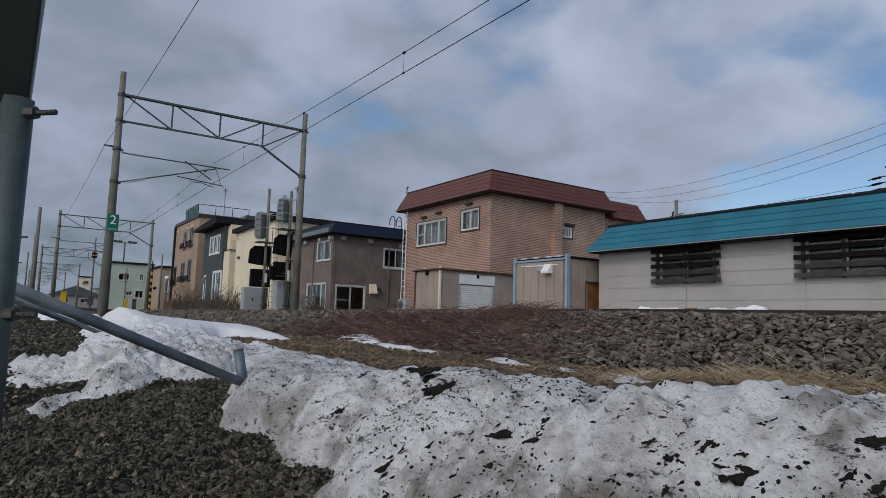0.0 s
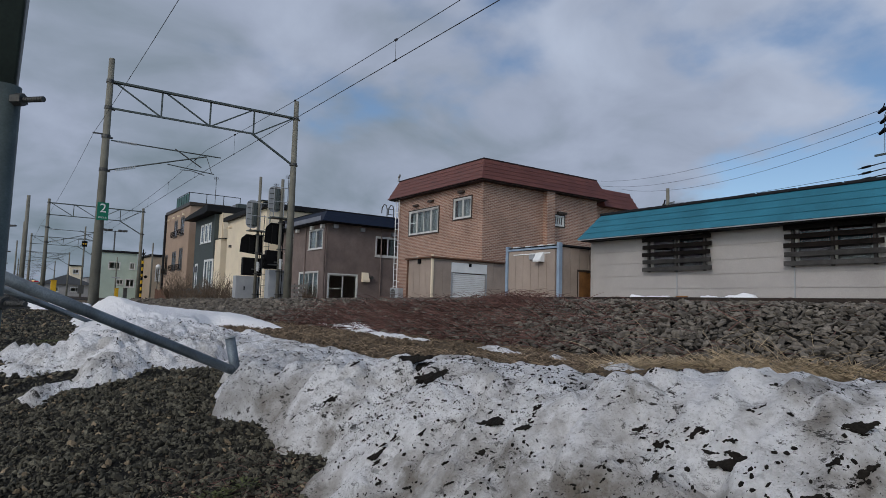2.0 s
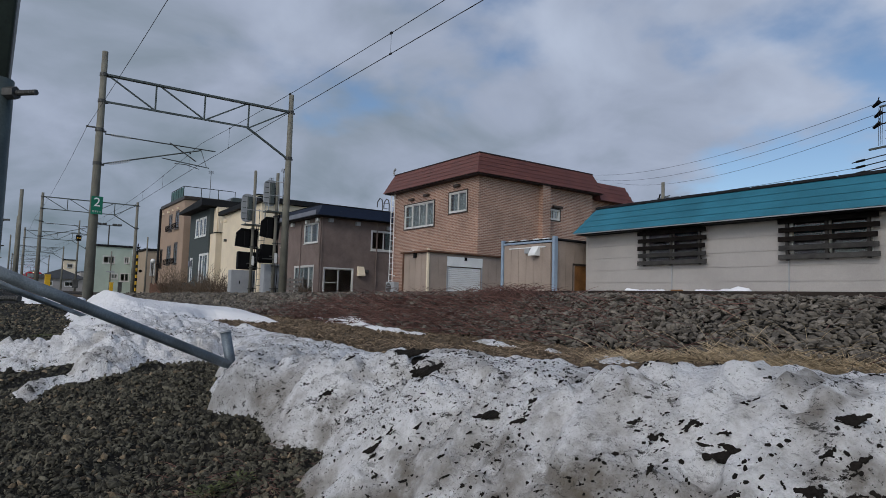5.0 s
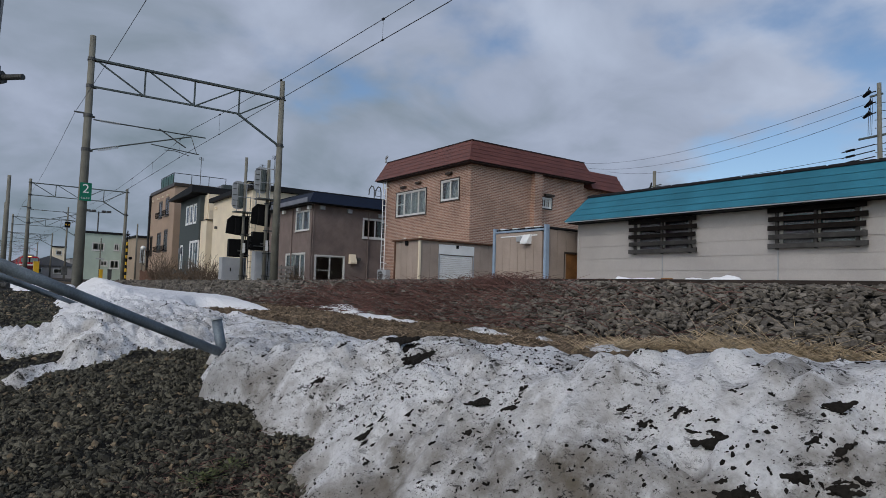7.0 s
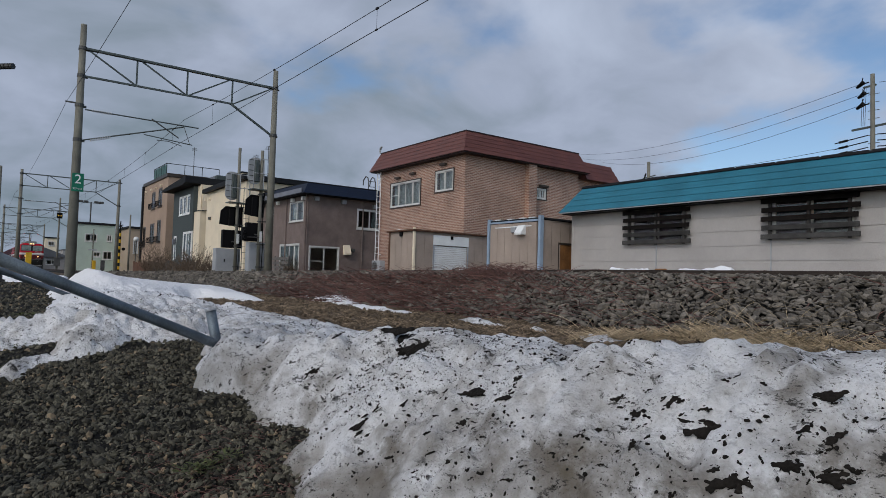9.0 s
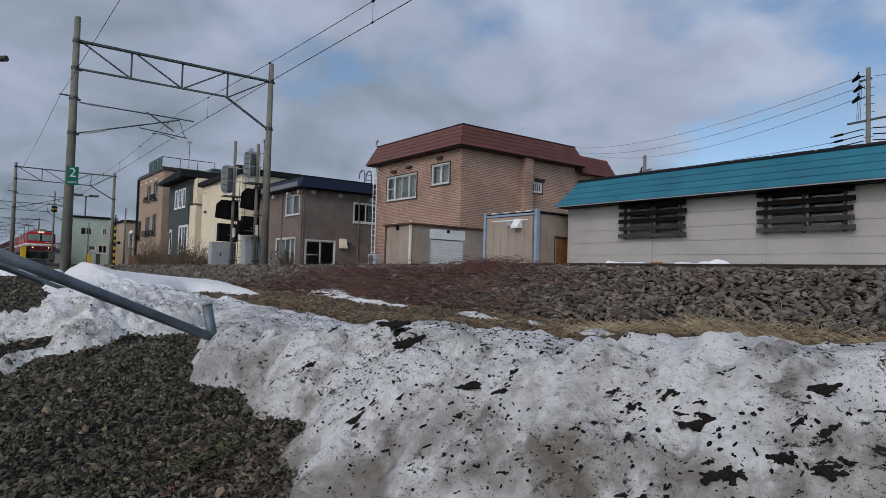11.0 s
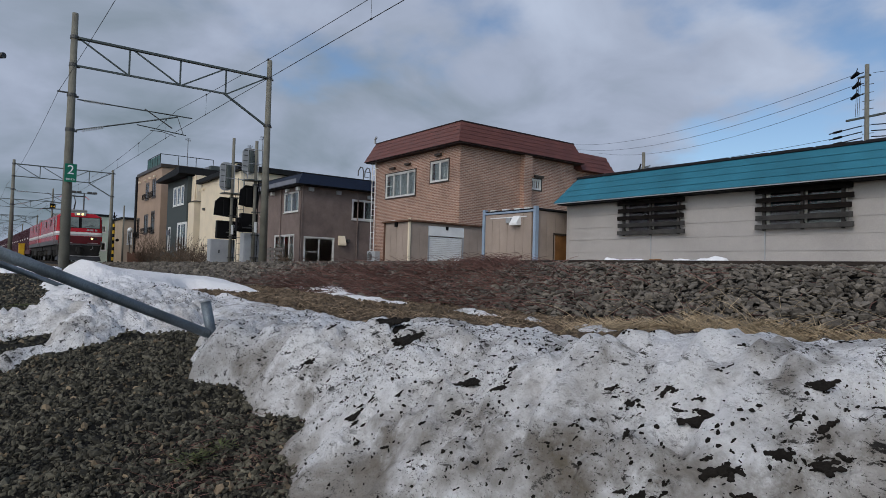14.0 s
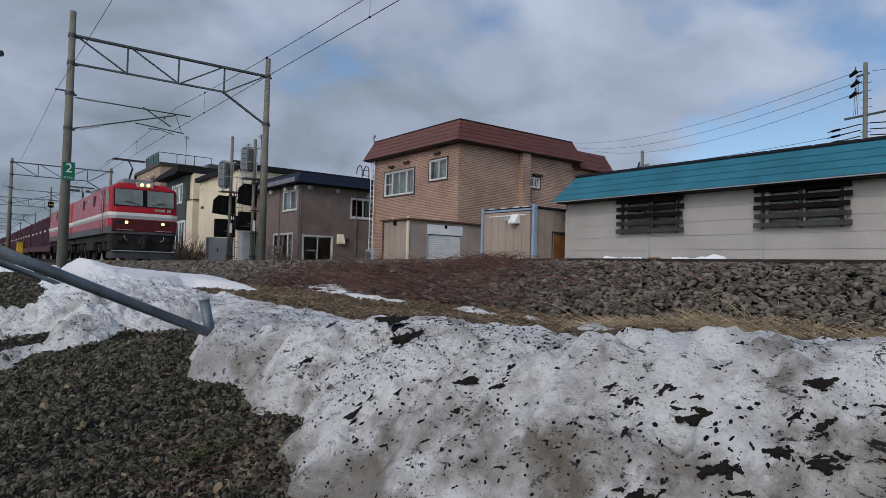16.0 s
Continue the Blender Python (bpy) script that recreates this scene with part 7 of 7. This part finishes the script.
def loco_unit(root, xf, xb, cab):
    """One half of the twin locomotive; xf is its front end, the cab faces +x when cab is set."""
    W = 1.40
    part("underframe", box(xb + 0.05, -1.2, 0.85, xf - 0.3, 1.2, 1.22, 0.04), M["loco_black"], root)
    part("body_skirt", slab(1.20, 1.52, W, xf if cab else xf - 0.1, xb), M["loco_dark_grey_band"], root)
    part("lower_body", slab(1.52, 1.86, W, xf if cab else xf - 0.1, xb, 0.02), M["loco_red"], root)
    part("silver_band", slab(1.86, 1.99, W + 0.004, (xf if cab else xf - 0.1) - 0.02, xb, 0.01), M["loco_silver"], root)
    part("white_band", slab(1.995, 2.13, W + 0.004, (xf if cab else xf - 0.1) - 0.03, xb, 0.01), M["loco_white"], root)
    part("upper_body", slab(2.13, 3.28, W, (xf if cab else xf - 0.1) - 0.04, xb, 0.22, 0.14, W - 0.05), M["loco_red"], root)
    part("roof_edge", slab(3.28, 3.48, W - 0.05, (xf if cab else xf - 0.1) - 0.26, xb, 0.18, 0.16, W - 0.36), M["loco_red"], root)
    part("roof", box(xb + 0.3, -0.95, 3.46, xf - 1.0, 0.95, 3.54, 0.02), M["loco_roof"], root)
    for s in (-1, 1):
        for k in range(5):
            x = xf - 2.7 - 1.75 * k
            b = bmesh.new()
            if k in (1, 3):
                box(x - 0.3, s * (W - 0.03) - 0.01, 1.9 if k == 1 else 2.3, x + 0.3, s * (W - 0.03) + 0.02, 3.1, 0.01, b)
                part("side_grille", b, M["loco_black"], root)
            else:
                box(x - 0.28, s * (W - 0.035) - 0.012, 2.82, x + 0.28, s * (W - 0.035) + 0.022, 3.06, 0.02, b)
                part("side_window", b, M["cab_glass"], root)
        for x in (xf - 1.55, xf - 2.05):
            part("door_line", box(x - 0.012, s * W - 0.01 if s > 0 else -W - 0.012, 1.25, x + 0.012, s * W + 0.012 if s > 0 else -W + 0.01, 3.2), M["loco_dark_red"], root)
        part("grab_rail", rod((xf - 1.42, s * (W + 0.05), 1.4), (xf - 1.42, s * (W + 0.05), 2.9), 0.018, 6), M["loco_silver"], root)
    bogie(root, xf - 2.7)
    bogie(root, xb + 2.4)
    part("side_tank", box(xf - 7.6, -1.25, 0.45, xf - 5.2, 1.25, 1.19, 0.06), M["loco_black"], root)
    for x, w, h in ((xf - 2.6, 0.62, 0.30), (xf - 7.0, 0.7, 0.28), (xf - 9.6, 0.8, 0.35)):
        part("roof_unit", box(x - 0.7, -w, 3.54, x + 0.7, w, 3.54 + h, 0.06), M["loco_roof"], root)
    for k, x in enumerate((xf - 5.2, xf - 5.7, xf - 8.2, xf - 8.6)):
        b = bmesh.new()
        for i in range(6):
            rod((x, 0.3 * (-1) ** k, 3.54 + i * 0.07), (x, 0.3 * (-1) ** k, 3.585 + i * 0.07), 0.10, 10, 0.07, b)
        part("roof_insulator", b, M["green_ins"], root)
    part("roof_conductor", rod((xf - 4.8, 0.1, 4.0), (xf - 9.0, 0.1, 4.0), 0.03, 6), M["steel"], root)


def locomotive():
    r = thing("electric_locomotive", (0, 0, 0), "red twin-section electric locomotive with white bands and lit headlamps", "locomotive")
    loco_unit(r, 0.0, -12.3, True)
    loco_unit(r, -12.7, -25.0, False)
    part("gangway", box(-12.72, -0.5, 1.2, -12.28, 0.5, 3.1, 0.03), M["loco_black"], r)
    # cab front: windscreens, lamps, skirt and plough
    def raked(y0, y1, z0, z1, t=0.03, off=0.02):
        b = bmesh.new()
        f = lambda z: -0.04 - 0.22 * (z - 2.13) / 1.15 + off + 0.012
        ring = [(y0, z0), (y1, z0), (y1, z1), (y0, z1)]
        a = [b.verts.new((f(z) - t, y, z)) for y, z in ring]
        c = [b.verts.new((f(z), y, z)) for y, z in ring]
        for i in range(4):
            b.faces.new((a[i], a[(i + 1) % 4], c[(i + 1) % 4], c[i]))
        b.faces.new(a[::-1]); b.faces.new(c)
        bmesh.ops.recalc_face_normals(b, faces=b.faces)
        return b
    mask = part("window_mask", raked(-1.22, 1.22, 2.42, 3.20, 0.12, 0.02), M["black"], r, "black windscreen surround")
    for s in (-1, 1):
        part("windscreen", raked(min(s * 0.09, s * 1.19), max(s * 0.09, s * 1.19), 2.45, 3.17, 0.02, 0.045), M["cab_glass"], mask)
        b = rod((0.02, s * 0.25, 2.50), (-0.04, s * 0.75, 2.66), 0.012, 6)
        rod((-0.03, s * 0.45, 2.60), (-0.05, s * 0.85, 2.60), 0.010, 6, None, b)
        part("wiper", b, M["loco_black"], mask)
        part("cab_side_window", box(-1.05, s * 1.375 - 0.02, 2.45, -0.42, s * 1.375 + 0.02, 3.12, 0.03), M["cab_glass"], r)
    part("lower_mask", box(-0.05, -1.28, 1.30, 0.034, 1.28, 1.84, 0.02), M["loco_dark_red"], r, "dark red lamp panel")
    for s in (-1, 1):
        h = part("headlamp_case", box(0.0, s * 0.82 - 0.25, 1.60, 0.045, s * 0.82 + 0.25, 1.78, 0.02), M["loco_black"], r)
        for y in (s * 0.82 + s * -0.09,):
            part("headlamp", rod((0.046, y, 1.69), (0.055, y, 1.69), 0.066, 18), M["lamp_warm"], h)
    t = part("roof_lamp_case", box(-0.55, -0.34, 3.30, -0.24, 0.34, 3.55, 0.03), M["loco_silver"], r)
    for y in (-0.13, 0.13):
        part("roof_lamp", rod((-0.238, y, 3.42), (-0.228, y, 3.42), 0.075, 18), M["lamp_warm"], t)
    part("apron", slab(0.46, 1.40, 1.24, -0.14, -1.0, -0.10, 0.10, 1.36), M["loco_black"], r, "dark grey front apron")
    part("snow_plough", slab(0.10, 0.40, 1.34, 0.22, -0.9, 0.20, 0.10, 1.30), M["loco_grey"], r)
    part("plough_edge", box(-0.10, -1.26, 0.41, 0.10, 1.26, 0.45, 0.01), M["loco_silver"], r)
    for s in (-1, 1):
        part("jumper_socket", box(-0.06, s * 0.95 - 0.09, 0.86, 0.06, s * 0.95 + 0.09, 1.06, 0.02), M["loco_black"], r)
        part("cab_step", box(-0.16, s * 1.08 - 0.16, 0.56, 0.02, s * 1.08 + 0.16, 0.60), M["loco_black"], r)
    part("coupler", join(box(-0.2, -0.22, 0.72, 0.22, 0.22, 1.05, 0.05), rod((0.1, 0, 0.6), (0.28, 0, 1.1), 0.13, 10)), M["loco_black"], r)
    for s in (-1, 1):
        b = bmesh.new()
        pts = [(0.0, s * 0.80, 1.12), (0.10, s * 0.78, 1.0), (0.08, s * 0.72, 0.92), (0.02, s * 0.66, 0.9)]
        for p, q in zip(pts, pts[1:]):
            rod(p, q, 0.02, 6, None, b)
        part("air_hose", b, M["loco_roof"], r)
        part("front_rail", rod((0.06, s * 0.45, 1.36), (0.06, s * 1.1, 1.36), 0.016, 6), M["loco_silver"], r)
        part("step", box(-0.9, s * 1.3 - 0.1, 0.4, -0.6, s * 1.3 + 0.1, 0.46), M["loco_black"], r)
    # fleet number as plain bars
    b = bmesh.new()
    for i in range(8):
        if i != 5:
            box(-0.045, 0.40 + 0.085 * i, 2.24, -0.02, 0.455 + 0.085 * i, 2.36, 0, b)
    part("number_bars", b, M["loco_silver"], r)
    pantograph(r, -4.0, True)
    pantograph(r, -20.5, True)
    return r


M["loco_dark_grey_band"] = mat("loco_lower_band", (0.085, 0.083, 0.088), 0.5, vary=0.25, scale=2, fine=50, bump=0.05)


def flat_wagon():
    w = thing("container_wagon", (0, 0, 0), "long brown flat wagon carrying containers", "freight wagon", "container wagons")
    part("deck", box(-20.2, -1.25, 0.86, -0.4, 1.25, 1.02, 0.02), M["loco_black"], w)
    for s in (-1, 1):
        part("sill", box(-20.2, s * 1.3 - 0.05, 0.62, -0.4, s * 1.3 + 0.05, 1.04, 0.02), M["container"], w)
    bogie(w, -3.2, True)
    bogie(w, -17.4, True)
    part("brake_gear", box(-12.0, -0.9, 0.45, -8.5, 0.9, 0.85, 0.05), M["loco_black"], w)
    return w


def container():
    c = thing("freight_container", (0, 0, 0), "purple-brown ribbed steel freight container with pale markings", "container", "containers on the train")
    part("body", box(-3.71, -1.2, 0, 0, 1.2, 2.46, 0.02), M["container"], c)
    for i in range(13):
        x = -0.22 - 0.272 * i
        for s in (-1, 1):
            part("rib", box(x - 0.05, s * 1.2 - 0.001 if s > 0 else -1.235, 0.12, x + 0.05, 1.235 if s > 0 else -1.199, 2.34), M["container"], c)
    for s in (-1, 1):
        b = bmesh.new()
        for k in range(5):
            box(-1.0 - 0.3 * k, s * 1.24 - 0.004, 1.25, -0.8 - 0.3 * k, s * 1.24 + 0.004, 1.42, 0, b)
        part("marking_bars", b, M["loco_white"], c)
    for x in (-3.66, -0.05):
        for s in (-1, 1):
            part("corner_post", box(x - 0.06, s * 1.2 - 0.05, 0, x + 0.06, s * 1.2 + 0.05, 2.48, 0.01), M["container"], c)
    return c


LOCO = locomotive()
LOCO.scale = (1.0, 1.06, 1.03)
WAGONS, BOXES = [], []
w0, c0 = flat_wagon(), container()
for i in range(6):
    w = w0 if i == 0 else copy_thing(w0, Matrix())
    WAGONS.append((w, -25.4 - 20.6 * i))
    for k in range(5):
        c = c0 if i == 0 and k == 0 else copy_thing(c0, Matrix())
        BOXES.append((c, -25.4 - 20.6 * i - 0.65 - 3.92 * k))


# ---------------- what moves ----------------
def motions():
    """The train rolls towards the camera's end of the line, slowing a little."""
    run = ((0.0, -221.0), (3.0, -182.5), (7.0, -132.7), (9.0, -108.5), (11.5, -80.5), (12.5, -69.4), (13.0, -64.0), (13.5, -58.5),
           (14.0, -53.0), (14.5, -47.5), (15.0, -42.2), (15.5, -36.9), (16.0, -31.55))
    walk(LOCO, [(t, pose(x, TRACK_Y, RAIL_Z + float(dip(x)))) for t, x in run])
    for w, off in WAGONS:
        walk(w, [(t, pose(x + off, TRACK_Y, RAIL_Z + float(dip(x + off)))) for t, x in run])
    for c, off in BOXES:
        walk(c, [(t, pose(x + off, TRACK_Y, RAIL_Z + 1.03 + float(dip(x + off)))) for t, x in run])


motions()
